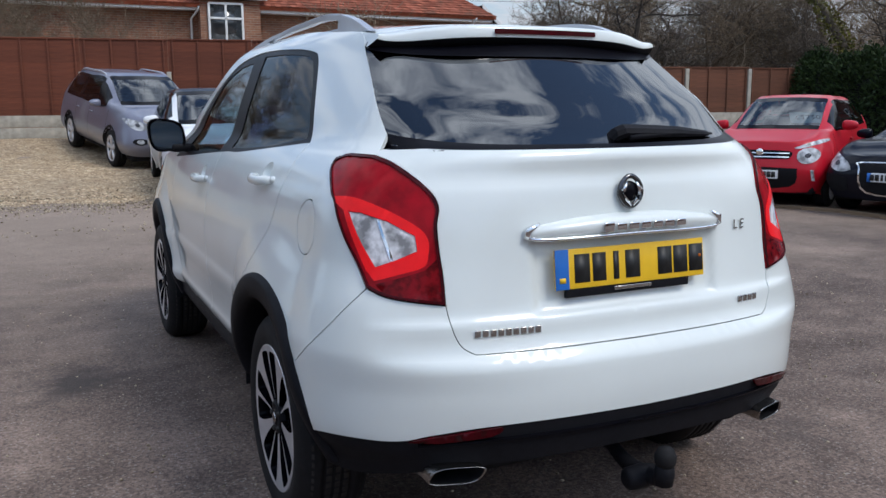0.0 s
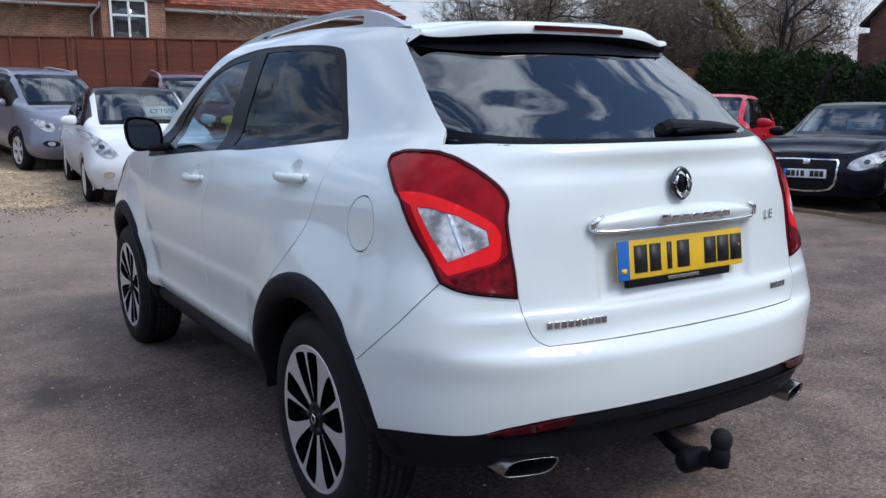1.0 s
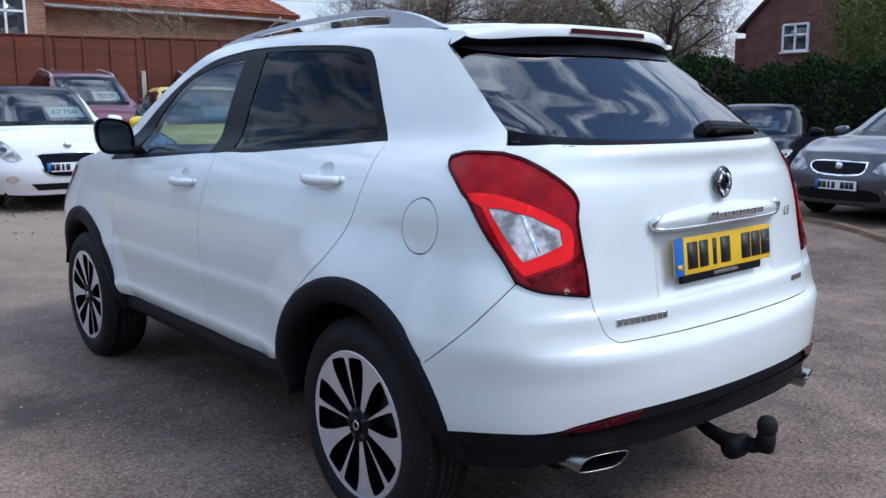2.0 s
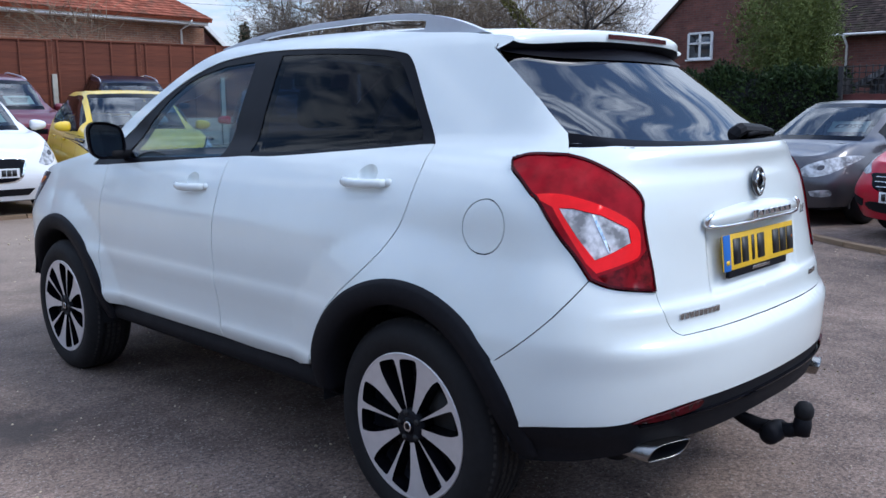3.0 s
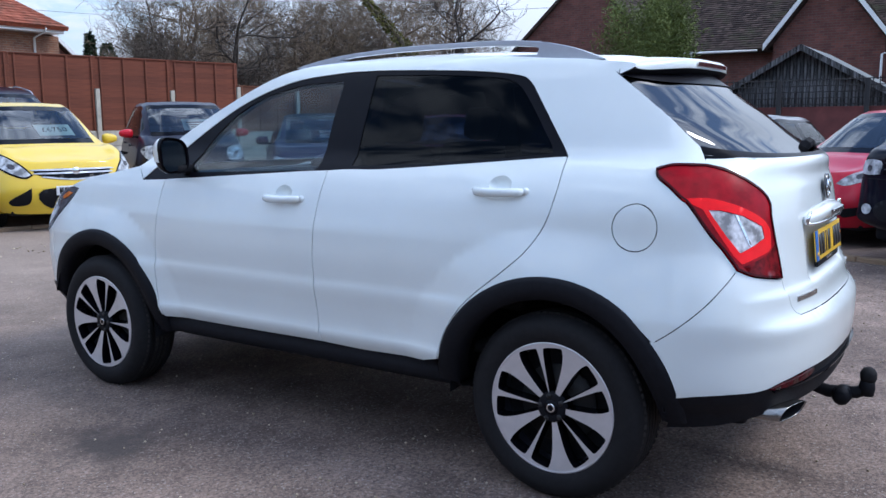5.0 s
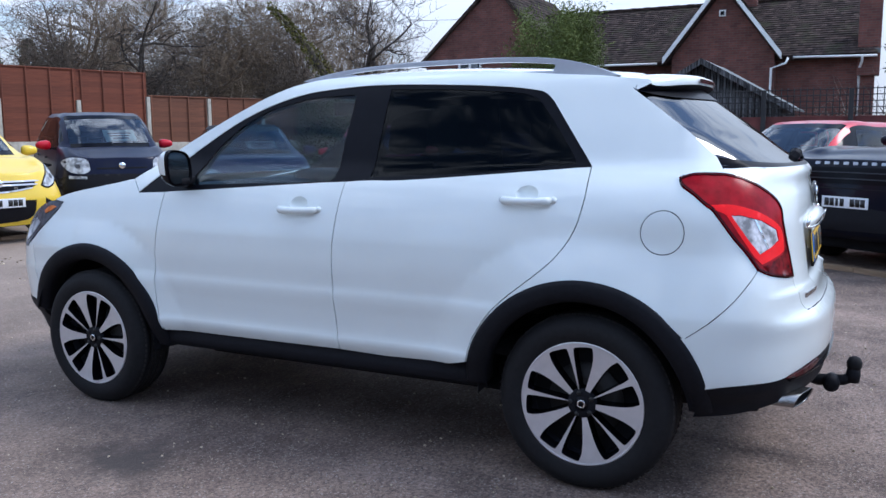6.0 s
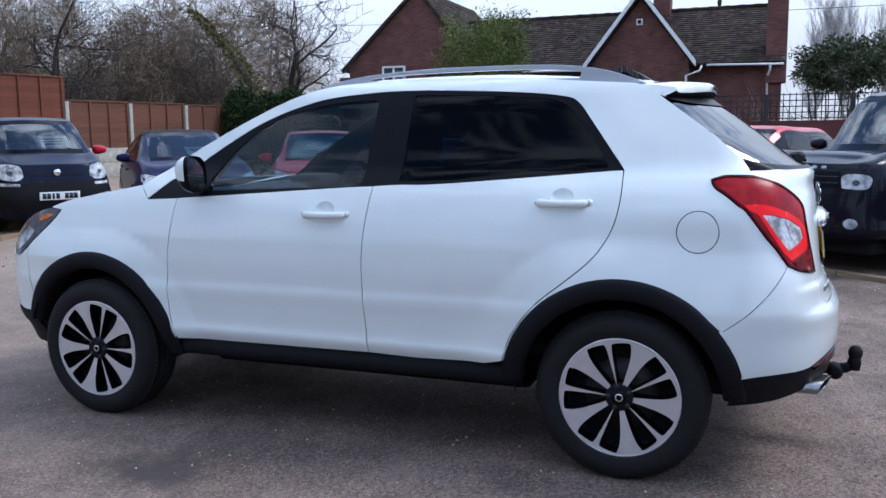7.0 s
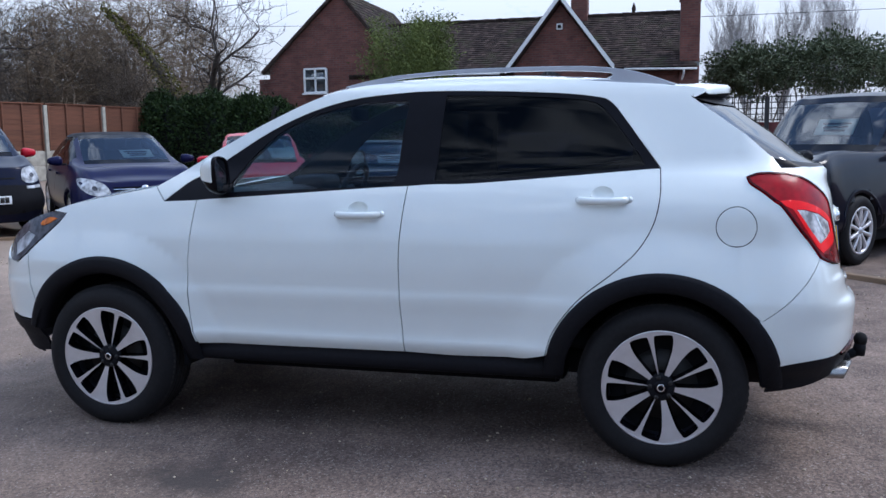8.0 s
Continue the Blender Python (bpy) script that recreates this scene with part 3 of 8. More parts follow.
def side_width(y, z):
    """Half width for BACK <= y <= FORE."""
    w = section(z)
    k = ease((0.55 - y) / 0.6)
    w += (section_plain(z) - w) * k
    if y < 0.75:
        k = (0.75 - y) / 1.05
        w *= 1 - (1 - narrow(z)) * k ** 1.8
    if y > 1.7 and z < 1.3:
        w *= 1 - 0.035 * ((y - 1.7) / 1.05) ** 2
    return w + flare(y, z)


def ring_point(q, z):
    """Round the tail: q = 0 on the side at y = BACK, q = 1 on the centre plane."""
    k = ease((q - 0.30) / 0.32)
    wq, yr, n = side_width(BACK, z), tail_plain(z) * (1 - k) + tail(z) * k, square(z)
    a = q * math.pi / 2
    c, s = max(math.cos(a), 0.0), max(math.sin(a), 0.0)
    return wq * c ** (2 / n), BACK - (BACK - yr) * s ** (2 / n)


def half_width(y, z):
    if y < BACK:
        yr, n = tail(z), square(z)
        k = (BACK - y) / (BACK - yr)
        return side_width(BACK, z) * max(0.0, 1 - k ** n) ** (1 / n) if k < 1 else 0.0
    if y > FORE:
        yf = nose(min(z, 1.05))
        k = (y - FORE) / (yf - FORE)
        return side_width(FORE, z) * max(0.0, 1 - k ** 2.6) ** (1 / 2.6) if k < 1 else 0.0
    return side_width(y, z)


def recess(x, z):
    """The shallow panel of the gate that takes the number plate."""
    return 0.014 * ease((0.33 - abs(x)) / 0.035) * ease((z - 0.795) / 0.02) * ease((1.04 - z) / 0.05)


def tail_y(x, z):
    """Rear surface for a half width x."""
    wq, yr, n = side_width(BACK, z), tail(z), square(z)
    k = min(1.0, abs(x) / wq)
    return BACK - (BACK - yr) * (1 - k ** n) ** (1 / n) + recess(x, z)


SPAN = 1.15  # sheet length that stands for the way round the tail
_rings = {}


def ring_even(z):
    """The way round the tail at a height, by even steps of length."""
    key = round(z, 3)
    if key not in _rings:
        p = np.array([ring_point(k / 160, z) for k in range(161)])
        s = np.concatenate(([0], np.cumsum(np.hypot(*np.diff(p, axis=0).T))))
        _rings[key] = (s / s[-1], p)
    return _rings[key]


def body_point(u, z):
    """Sheet coordinates to the left flank: u is y ahead of BACK, and runs round the tail behind it."""
    if u >= BACK:
        return Vector((-half_width(u, z), u, z))
    q = min(1.0, (BACK - u) / SPAN)
    s, p = ring_even(z)
    x = float(np.interp(q, s, p[:, 0]))
    return Vector((-x, float(np.interp(q, s, p[:, 1])) + recess(x, z), z))


def body_place(off=0.0):
    def place(u, z):
        h = 0.006
        p = body_point(u, z)
        du = body_point(u + h, z) - body_point(u - h, z)
        dz = body_point(u, z + h) - body_point(u, z - h)
        nrm = dz.cross(du)
        if nrm.length < 1e-9:
            nrm = Vector((-1, 0, 0))
        nrm.normalize()
        if u <= BACK - SPAN + 1e-6:
            nrm.x = 0.0
            nrm.normalize()
        return p + nrm * off, nrm
    return place


# ---- wheels ----
def tyre_geo(r, w, rim):
    """Tyre about the x axis, outer face at -x; grooved tread."""
    h = w / 2
    prof = [(rim, h - 0.012), (rim + 0.012, h - 0.002), ((r + rim) / 2, h + 0.006), (r - 0.030, h - 0.004), (r - 0.010, h - 0.022), (r - 0.001, h - 0.045)]
    x = h - 0.052
    tread = [(r, x)]
    for g in (0.62, 0.20, -0.20, -0.62):
        c = g * (h - 0.045)
        tread += [(r, c + 0.006), (r - 0.008, c + 0.004), (r - 0.008, c - 0.004), (r, c - 0.006)]
    tread.append((r, -x))
    prof = prof + tread + [(a, -b) for a, b in reversed(prof)]
    return lathe(prof, 56)


def tread_blocks(r, w, n=80):
    """Shoulder blocks that stand off the tread."""
    verts, faces = [], []
    h = w / 2
    for side in (-1, 1):
        for i in range(n):
            a0, a1 = 2 * math.pi * (i + 0.14) / n, 2 * math.pi * (i + 0.78) / n
            s = len(verts)
            for a in (a0, a1):
                for xx, rr in ((h - 0.031, r - 0.0050), (h * 0.66, r + 0.0010)):
                    verts.append((side * xx, rr * math.cos(a), rr * math.sin(a)))
            faces.append((s, s + 1, s + 3, s + 2) if side > 0 else (s, s + 2, s + 3, s + 1))
    # ribs between the grooves, cut by sipes
    for c0, c1 in ((-0.54, -0.28), (-0.12, 0.12), (0.28, 0.54)):
        for i in range(n):
            a0, a1 = 2 * math.pi * (i + 0.10) / n, 2 * math.pi * (i + 0.84) / n
            s = len(verts)
            for a, x in ((a0, c0), (a0, c1), (a1, c1), (a1, c0)):
                verts.append((x * (h - 0.045), (r + 0.0010) * math.cos(a), (r + 0.0010) * math.sin(a)))
            faces.append((s, s + 3, s + 2, s + 1))
    return verts, faces


def spoke_geo(a, r0, r1, w0, w1, x0, x1, thick, bend=0.0):
    """A flat-faced spoke from hub to rim at angle a; the face is at x0 by the hub and x1 by the rim."""
    verts, faces = [], []
    n = 7
    for i in range(n):
        t = i / (n - 1)
        r = r0 + (r1 - r0) * t
        w = w0 + (w1 - w0) * t ** 1.3
        x = x0 + (x1 - x0) * t - 0.010 * math.sin(math.pi * t)
        b = a + bend * t
        for dx, ww in ((0, w * 0.92), (0.004, w), (thick, w * 1.05)):
            for sgn in (-1, 1):
                y, z = r * math.cos(b) - sgn * ww * math.sin(b), r * math.sin(b) + sgn * ww * math.cos(b)
                verts.append((x + dx, y, z))
    k = 6
    for i in range(n - 1):
        s, e = i * k, (i + 1) * k
        faces += [(s, s + 1, e + 1, e), (s + 1, s + 3, e + 3, e + 1), (s + 3, s + 5, e + 5, e + 3), (s, e, e + 2, s + 2), (s + 2, e + 2, e + 4, s + 4)]
    faces += [(0, 2, 3, 1), (2, 4, 5, 3)]
    return verts, faces


def wheel_face(first, rim):
    """Flat machined face with ten pockets: five broad spokes that flare into the rim and five thin ones. Returns face and pocket walls."""
    holes = []
    for i in range(5):
        for sgn in (-1, 1):
            wide, thin = first + i * math.tau / 5, first + i * math.tau / 5 + sgn * math.tau / 10

            def along(ang, r, off):
                c, s = math.cos(ang), math.sin(ang)
                return (r * c - off * s, r * s + off * c)
            pts = [along(wide, r, sgn * o) for r, o in ((0.049, 0.0095), (0.075, 0.0125), (0.110, 0.0175), (0.155, 0.0250), (0.190, 0.0350), (0.210, 0.0450))]
            pts += [along(wide, rim - 0.0165, sgn * 0.060)]
            pts += [along(thin, rim - 0.0165, -sgn * 0.022)]
            pts += [along(thin, r, -sgn * o) for r, o in ((0.208, 0.0115), (0.165, 0.0075), (0.120, 0.0048), (0.080, 0.0032), (0.052, 0.0026))]
            loop = [tuple(q) for q in smooth_line(pts + [pts[0]], 4)][:-1]
            holes.append(loop)
    ring = [(rim * math.cos(k * math.tau / 72), rim * math.sin(k * math.tau / 72)) for k in range(72)]
    p2, tr, lp = fill(ring, 0.020, holes, 0.007)

    def depth(y, z):
        r = math.hypot(y, z)
        return 0.004 + 0.016 * (1 - min(1, r / rim)) ** 1.2
    n = len(p2)
    face = ([Vector((depth(y, z), y, z)) for y, z in p2], [tuple(t) for t in tr])
    walls = []
    for loop in lp[1:]:
        wv, wf, s = [], [], 0
        cy, cz = sum(p2[i][0] for i in loop) / len(loop), sum(p2[i][1] for i in loop) / len(loop)
        for i in loop:
            y, z = p2[i]
            wv.append(Vector((depth(y, z) - 0.0005, y, z)))
            wv.append(Vector((depth(y, z) + 0.050, y + (cy - y) * 0.10, z + (cz - z) * 0.10)))
        k = len(loop)
        for i in range(k):
            j = (i + 1) % k
            wf.append((s + 2 * i, s + 2 * j, s + 2 * j + 1, s + 2 * i + 1))
        walls.append((wv, wf))
    return face, walls


def make_wheel(parent, at, r=0.35, w=0.225, rim=0.238, first=0.0, kind="alloy_wide", side=-1, detail=True):
    """A wheel under a car; side -1 faces -x."""
    hub = part("wheel", lathe([(rim * 0.98, -w / 2 + 0.02), (rim * 0.93, -w / 2 + 0.05), (rim * 0.90, w / 2 - 0.02)], 40), M["dark_alloy"], parent)
    hub.matrix_local = pose(*at, 0, 0, 0 if side < 0 else 180)
    part("tyre", tyre_geo(r, w, rim), M["rubber"], hub)
    if detail:
        part("tread_pattern", tread_blocks(r, w), M["tread"], hub, "dusty tread blocks")["kind"] = "stuff"
    f = -w / 2
    if kind == "alloy_wide":
        part("rim", lathe([(rim + 0.006, f + 0.014), (rim + 0.007, f + 0.004), (rim + 0.003, f + 0.0015), (rim - 0.002, f + 0.004)], 72), M["alloy"], hub, "machined alloy rim edge")
        face, walls = wheel_face(first, rim)
        fa = part("spoke_face", moved(face, pose(f, 0, 0)), M["alloy"], hub, "machined face of five broad and five thin spokes", smooth=False)
        for w_ in walls:
            part("wheel_pocket", moved(w_, pose(f, 0, 0)), M["gloss_black"], hub, "black painted pocket")
        # near-black disc added behind the spokes instead of shaded depth
        part("backing", lathe([(0.0, f + 0.085), (0.10, f + 0.085), (rim * 0.93, f + 0.095)], 40), M["gap"], hub)
        part("brake_disc", lathe([(0.06, f + 0.070), (0.150, f + 0.070), (0.150, f + 0.078)], 32), M["disc"], hub)
        for i in range(5):
            b = first + (i + 0.5) * math.tau / 5
            part("wheel_nut", moved(lathe([(0.0, 0.0), (0.007, 0.0), (0.010, 0.004), (0.010, 0.03)], 8), pose(f + 0.004, 0.045 * math.cos(b), 0.045 * math.sin(b))), M["disc"], hub)
        part("hub_plate", lathe([(0.0, f + 0.0085), (0.046, f + 0.0100), (0.055, f + 0.0125), (0.059, f + 0.030)], 32), M["plastic"], hub)
        cap = part("centre_cap", lathe([(0.0, f + 0.005), (0.026, f + 0.006), (0.030, f + 0.012)], 24), M["gloss_black"], hub)
        part("cap_mark", moved(lathe([(0.011, f + 0.0045), (0.014, f + 0.0035), (0.017, f + 0.0045), (0.017, f + 0.007), (0.011, f + 0.007)], 18), pose(0, 0, 0)), M["chrome"], cap)
    else:
        n = {"alloy_ten": 10, "alloy_seven": 7, "alloy_five": 5, "cover": 9}[kind]
        mat = M["alloy"]
        part("rim", lathe([(rim + 0.004, f + 0.014), (rim + 0.004, f + 0.003), (rim - 0.016, f + 0.005), (rim - 0.022, f + 0.03)], 32), mat, hub)
        # the same near-black disc for the shaded depth
        part("backing", lathe([(0.0, f + 0.075), (rim * 0.95, f + 0.075)], 24), M["gap"], hub)
        for i in range(n):
            part("spoke", spoke_geo(first + i * math.tau / n, 0.03, rim - 0.008, 0.6 / n * 0.22, 0.6 / n * 0.34, f + 0.016, f + 0.008, 0.03), mat, hub)
        part("centre_cap", lathe([(0.0, f + 0.006), (0.036, f + 0.008), (0.045, f + 0.03)], 16), mat, hub)
    return hub

# ---- the white car ----
CENTRE = BACK - SPAN
suv = thing("parked_suv", "white compact SUV with black cladding parked on worn tarmac", "car")
BELT = [(0.02, 1.252), (0.40, 1.221), (0.82, 1.190), (1.10, 1.181), (2.00, 1.122), (2.31, 1.105)]
DLO_TOP = [(0.20, 1.507), (0.235, 1.540), (0.28, 1.555), (0.42, 1.573), (0.67, 1.588), (0.97, 1.598), (1.19, 1.592), (1.46, 1.559), (1.75, 1.456), (2.05, 1.277), (2.20, 1.190)]
ROOF_EDGE = [(2.37, 1.172), (2.06, 1.352), (1.81, 1.483), (1.58, 1.584), (1.40, 1.632), (1.20, 1.649), (1.00, 1.656), (0.70, 1.654), (0.43, 1.641), (0.19, 1.622), (-0.04, 1.602), (-0.118, 1.548)]
DOOR_REAR = [(0.474, 0.461), (0.446, 0.556), (0.382, 0.655), (0.307, 0.735), (0.189, 0.830), (0.098, 0.916), (0.036, 1.022), (0.011, 1.137), (0.012, 1.251)]
DOOR_MID = [(1.107, 0.436), (1.121, 0.654), (1.122, 0.907), (1.100, 1.179)]
DOOR_FRONT = [(2.131, 0.429), (2.160, 0.560), (2.169, 0.777), (2.150, 0.980), (2.135, 1.112)]
GLASS_SIDE = [(-0.118, 1.548), (-0.210, 1.480), (-0.300, 1.414), (-0.360, 1.386), (-0.449, 1.332), (-0.515, 1.288)]
LAMP_TOP = [(-0.535, 1.229), (-0.460, 1.231), (-0.390, 1.229), (-0.335, 1.214)]
LAMP_OUT = [(-0.335, 1.214), (-0.350, 1.185), (-0.399, 1.155), (-0.450, 1.117), (-0.482, 1.094), (-0.556, 1.000), (-0.600, 0.952), (-0.650, 0.888)]
SEAM = [(-0.650, 0.888), (-0.557, 0.789), (-0.477, 0.715), (-0.386, 0.644)]
LAMP_LOW = [(-0.650, 0.888), (-0.700, 0.869), (-0.760, 0.857), (-0.874, 0.842)]
LAMP_IN = [(-0.874, 0.842), (-0.860, 0.901), (-0.839, 0.976), (-0.824, 1.050), (-0.822, 1.098), (-0.787, 1.138), (-0.710, 1.180), (-0.618, 1.213), (-0.535, 1.229)]
GATE_EDGE = [(-0.874, 0.842), (-0.899, 0.775), (-0.925, 0.735), (-0.960, 0.715)]


def arc(cy, r, a0, a1, n=28, cz=0.345):
    return [(cy + r * math.cos(radians(a0 + (a1 - a0) * k / n)), cz + r * math.sin(radians(a0 + (a1 - a0) * k / n))) for k in range(n + 1)]


def line(ctrl, per=6):
    return [tuple(p) for p in smooth_line(ctrl, per)]


REAR_ARC = dict(cy=0.0, r=0.483)
FRONT_ARC = dict(cy=2.625, r=0.492)
outer, GAP = body_place(), 0.0022


def both_sides(name, outline, material, parent, step=0.03, holes=(), thick=0.012, off=0.0, gap=GAP, label="", edge=0.014):
    """A panel of the left flank and its mirror image."""
    place = body_place(off) if off else outer
    geo = panel_geo(inset(outline, gap), place, step, holes, thick, edge)
    normals = list(SHEET)
    a = part(name, geo, material, parent, label)
    b = part(name, mirrored(geo), material, parent, label)
    set_normals(a, normals)
    set_normals(b, normals, True)
    return a, b


belt, dlo_top, roof_edge = line(BELT), line(DLO_TOP), line(ROOF_EDGE)
door_rear, door_mid, door_front = line(DOOR_REAR), line(DOOR_MID), line(DOOR_FRONT)
glass_side, lamp_top, lamp_out, seam_line = line(GLASS_SIDE), line(LAMP_TOP), line(LAMP_OUT), line(SEAM)
lamp_low, lamp_in, gate_edge = line(LAMP_LOW), line(LAMP_IN), line(GATE_EDGE)
belt_rear = [p for p in belt if p[0] < 1.099]
belt_front = [p for p in belt if 1.101 < p[0] < 2.134]

# flank with pillars and roof rail, doors, wing
FUEL = [(-0.292 + 0.083 * math.cos(k * math.tau / 40), 1.017 + 0.082 * math.sin(k * math.tau / 40)) for k in range(40)]
flank = roof_edge + glass_side[1:] + lamp_top + lamp_out[1:] + seam_line[1:] + arc(**REAR_ARC, a0=141, a1=13.5)[1:] + door_rear[1:] + dlo_top + [(2.31, 1.105)]
both_sides("side_panel", flank, M["white"], suv, 0.032, holes=[FUEL])
both_sides("fuel_flap", FUEL, M["white"], suv, 0.03, gap=0.0038)
def cup_outline(y, z, k=1.0):
    return [(y + 0.047 * k * math.cos(q * math.tau / 20), z + 0.016 + 0.034 * k * math.sin(q * math.tau / 20)) for q in range(20)]


def cup_place(y0, z0):
    def place(y, z):
        r2 = ((y - y0) / 0.047) ** 2 + ((z - z0 - 0.016) / 0.034) ** 2
        return body_place(-0.020 * max(0.0, 1 - r2) ** 0.7)(y, z)
    return place


HANDLES = [(0.245, 1.128), (1.320, 1.060)]
rear_door = both_sides("rear_door", [(1.107, 0.436)] + line([(0.886, 0.429), (0.56, 0.438)]) + door_rear + belt_rear[1:] + list(reversed(door_mid))[:-1], M["white"], suv, holes=[cup_outline(*HANDLES[0])])
front_door = both_sides("front_door", list(door_mid) + belt_front + list(reversed(door_front)) + [(1.6, 0.432)], M["white"], suv, holes=[cup_outline(*HANDLES[1])])
LAMP_H = line([(2.860, 1.040), (2.95, 1.048), (3.10, 1.010), (3.22, 0.945), (3.285, 0.860), (3.250, 0.800), (3.170, 0.795), (3.085, 0.850), (2.985, 0.930), (2.900, 1.000), (2.860, 1.040)])[:-1]
wing_top = line([(2.37, 1.172), (2.53, 1.142), (2.80, 1.095), (2.95, 1.052)])
wing = wing_top + [(2.865, 1.040), (2.90, 0.998), (2.985, 0.928), (3.085, 0.848)] + [(3.075, 0.70), (3.055, 0.60)] + arc(**FRONT_ARC, a0=32, a1=170)[1:] + door_front[1:] + [(2.31, 1.105)]
both_sides("front_wing", wing, M["white"], suv)

# black strip round the side windows, with the panes
PANE_F = line([(1.965, 1.150), (1.60, 1.163), (1.185, 1.178)], 3) + line([(1.165, 1.20), (1.150, 1.40), (1.133, 1.548)], 4) + line([(1.15, 1.562), (1.338, 1.554), (1.475, 1.531), (1.613, 1.497), (1.748, 1.428), (1.850, 1.345), (1.925, 1.265), (1.975, 1.19)], 4)
PANE_R = line([(0.985, 1.200), (0.70, 1.212), (0.408, 1.230), (0.075, 1.262)], 4) + line([(0.085, 1.29), (0.225, 1.478), (0.30, 1.537), (0.425, 1.556), (0.675, 1.572), (0.96, 1.580)], 4)
dlo = list(belt) + list(reversed(dlo_top))
both_sides("window_surround", dlo, M["window_trim"], suv, 0.035, holes=[PANE_F, PANE_R], off=-0.004, gap=-0.004)
both_sides("front_window", PANE_F, M["glass"], suv, 0.05, thick=0, off=-0.007, gap=-0.004)
both_sides("rear_window", PANE_R, M["tint"], suv, 0.05, thick=0, off=-0.007, gap=-0.004, label="dark privacy glass")

# tail: bumper, gate, glass
white_low = line([(CENTRE, 0.522), (-1.198, 0.524), (-0.983, 0.520), (-0.840, 0.502), (-0.777, 0.487), (-0.718, 0.481), (-0.625, 0.480), (-0.532, 0.474), (-0.462, 0.462)])
bumper = white_low + arc(**REAR_ARC, a0=165, a1=141)[1:] + list(reversed(seam_line))[1:] + lamp_low[1:] + gate_edge[1:] + [(-1.2, 0.7135), (CENTRE, 0.7125)]


def whole_tail(name, outline, material, parent, step=0.03, holes=(), thick=0.012, off=0.0, edge=0.016, label=""):
    geo = panel_geo(outline, body_place(off), step, holes, thick, edge, seam=CENTRE)
    normals, rim = list(SHEET), len(geo[0]) - len(SHEET)
    ob = part(name, joined(geo, mirrored(geo)), material, parent, label)
    ob.data.normals_split_custom_set_from_vertices([tuple(n) for n in normals] + [(0, 0, 0)] * rim + [(-n.x, n.y, n.z) for n in normals] + [(0, 0, 0)] * rim)
    return ob


def tuck(outline, d=0.0012):
    """Inset all but the centre seam."""
    out = inset(outline, d)
    return [(CENTRE, q[1]) if abs(p[0] - CENTRE) < 1e-9 else tuple(q) for p, q in zip(outline, out)]


whole_tail("rear_bumper", tuck(bumper), M["white"], suv, 0.022)
glass_low = line([(-0.515, 1.264), (-0.545, 1.260), (-0.60, 1.255), (-0.70, 1.250), (-0.90, 1.246), (CENTRE, 1.245)])
gate = gate_edge[::-1] + lamp_in[1:] + [(-0.524, 1.240)] + [(u, z - 0.014 * max(0.0, 1 - (-0.53 - u) / 0.16)) for u, z in glass_low if u < -0.53] + [(CENTRE, 0.713), (-1.2, 0.714)]
tailgate = whole_tail("tailgate", tuck(gate), M["white"], suv, 0.018)
SIDE_Z = [p[1] for p in reversed(glass_side)]
SIDE_U = [p[0] for p in reversed(glass_side)]


def screen_edge(z):
    return body_point(float(np.interp(z, SIDE_Z, SIDE_U)), z)


low_pts = [body_point(u, z) for u, z in glass_low]
LOW_S = [abs(p.x / screen_edge(1.288).x) for p in reversed(low_pts)]
LOW_Z = [p.z for p in reversed(low_pts)]


def screen_low(s):
    return float(np.interp(min(abs(s), 1.0), LOW_S, LOW_Z))


def screen_point(s, z, out=0.0):
    """The bowed rear window: s runs across from -1 to 1."""
    e = screen_edge(min(max(z, 1.288), 1.57))
    x = -e.x * s
    bow = tail(z) + (e.y - tail(z)) * abs(s) ** 2.0
    k = min(1.0, max(0.0, (z - screen_low(s)) / (0.06 + 0.13 * s * s)))
    k = k * k * (3 - 2 * k)
    y = tail_y(x, z) * (1 - k) + bow * k if abs(s) < 0.999 else e.y
    return Vector((x, y + 0.004 - out * 0.77, z + out * 0.63))


def screen_sheet(low, high, out, ns=40, nz=14):
    v, f = [], []
    for i in range(nz + 1):
        for j in range(ns + 1):
            q = -1 + 2 * j / ns
            v.append(screen_point(q, low(q) + (high(q) - low(q)) * i / nz, out))
    for i in range(nz):
        for j in range(ns):
            k = i * (ns + 1) + j
            f.append((k, k + 1, k + ns + 2, k + ns + 1))
    return v, f


rear_screen = part("rear_screen", screen_sheet(screen_low, lambda q: 1.568 - 0.012 * q * q, 0.0), M["screen"], suv, "tinted rear screen reflecting the sky")
part("screen_border", screen_sheet(lambda q: 1.514 + 0.026 * abs(q) ** 6, lambda q: 1.574 - 0.012 * q * q, 0.004, 40, 3), M["window_trim"], rear_screen, "black printed border")
# dark band, widened at the corners to hide bright reflections in the glass
part("screen_border", screen_sheet(lambda q: screen_low(q) - 0.002 - 0.012 * abs(q) ** 6, lambda q: screen_low(q) + 0.010 + 0.020 * abs(q) ** 4, 0.0015, 40, 4), M["window_trim"], rear_screen)

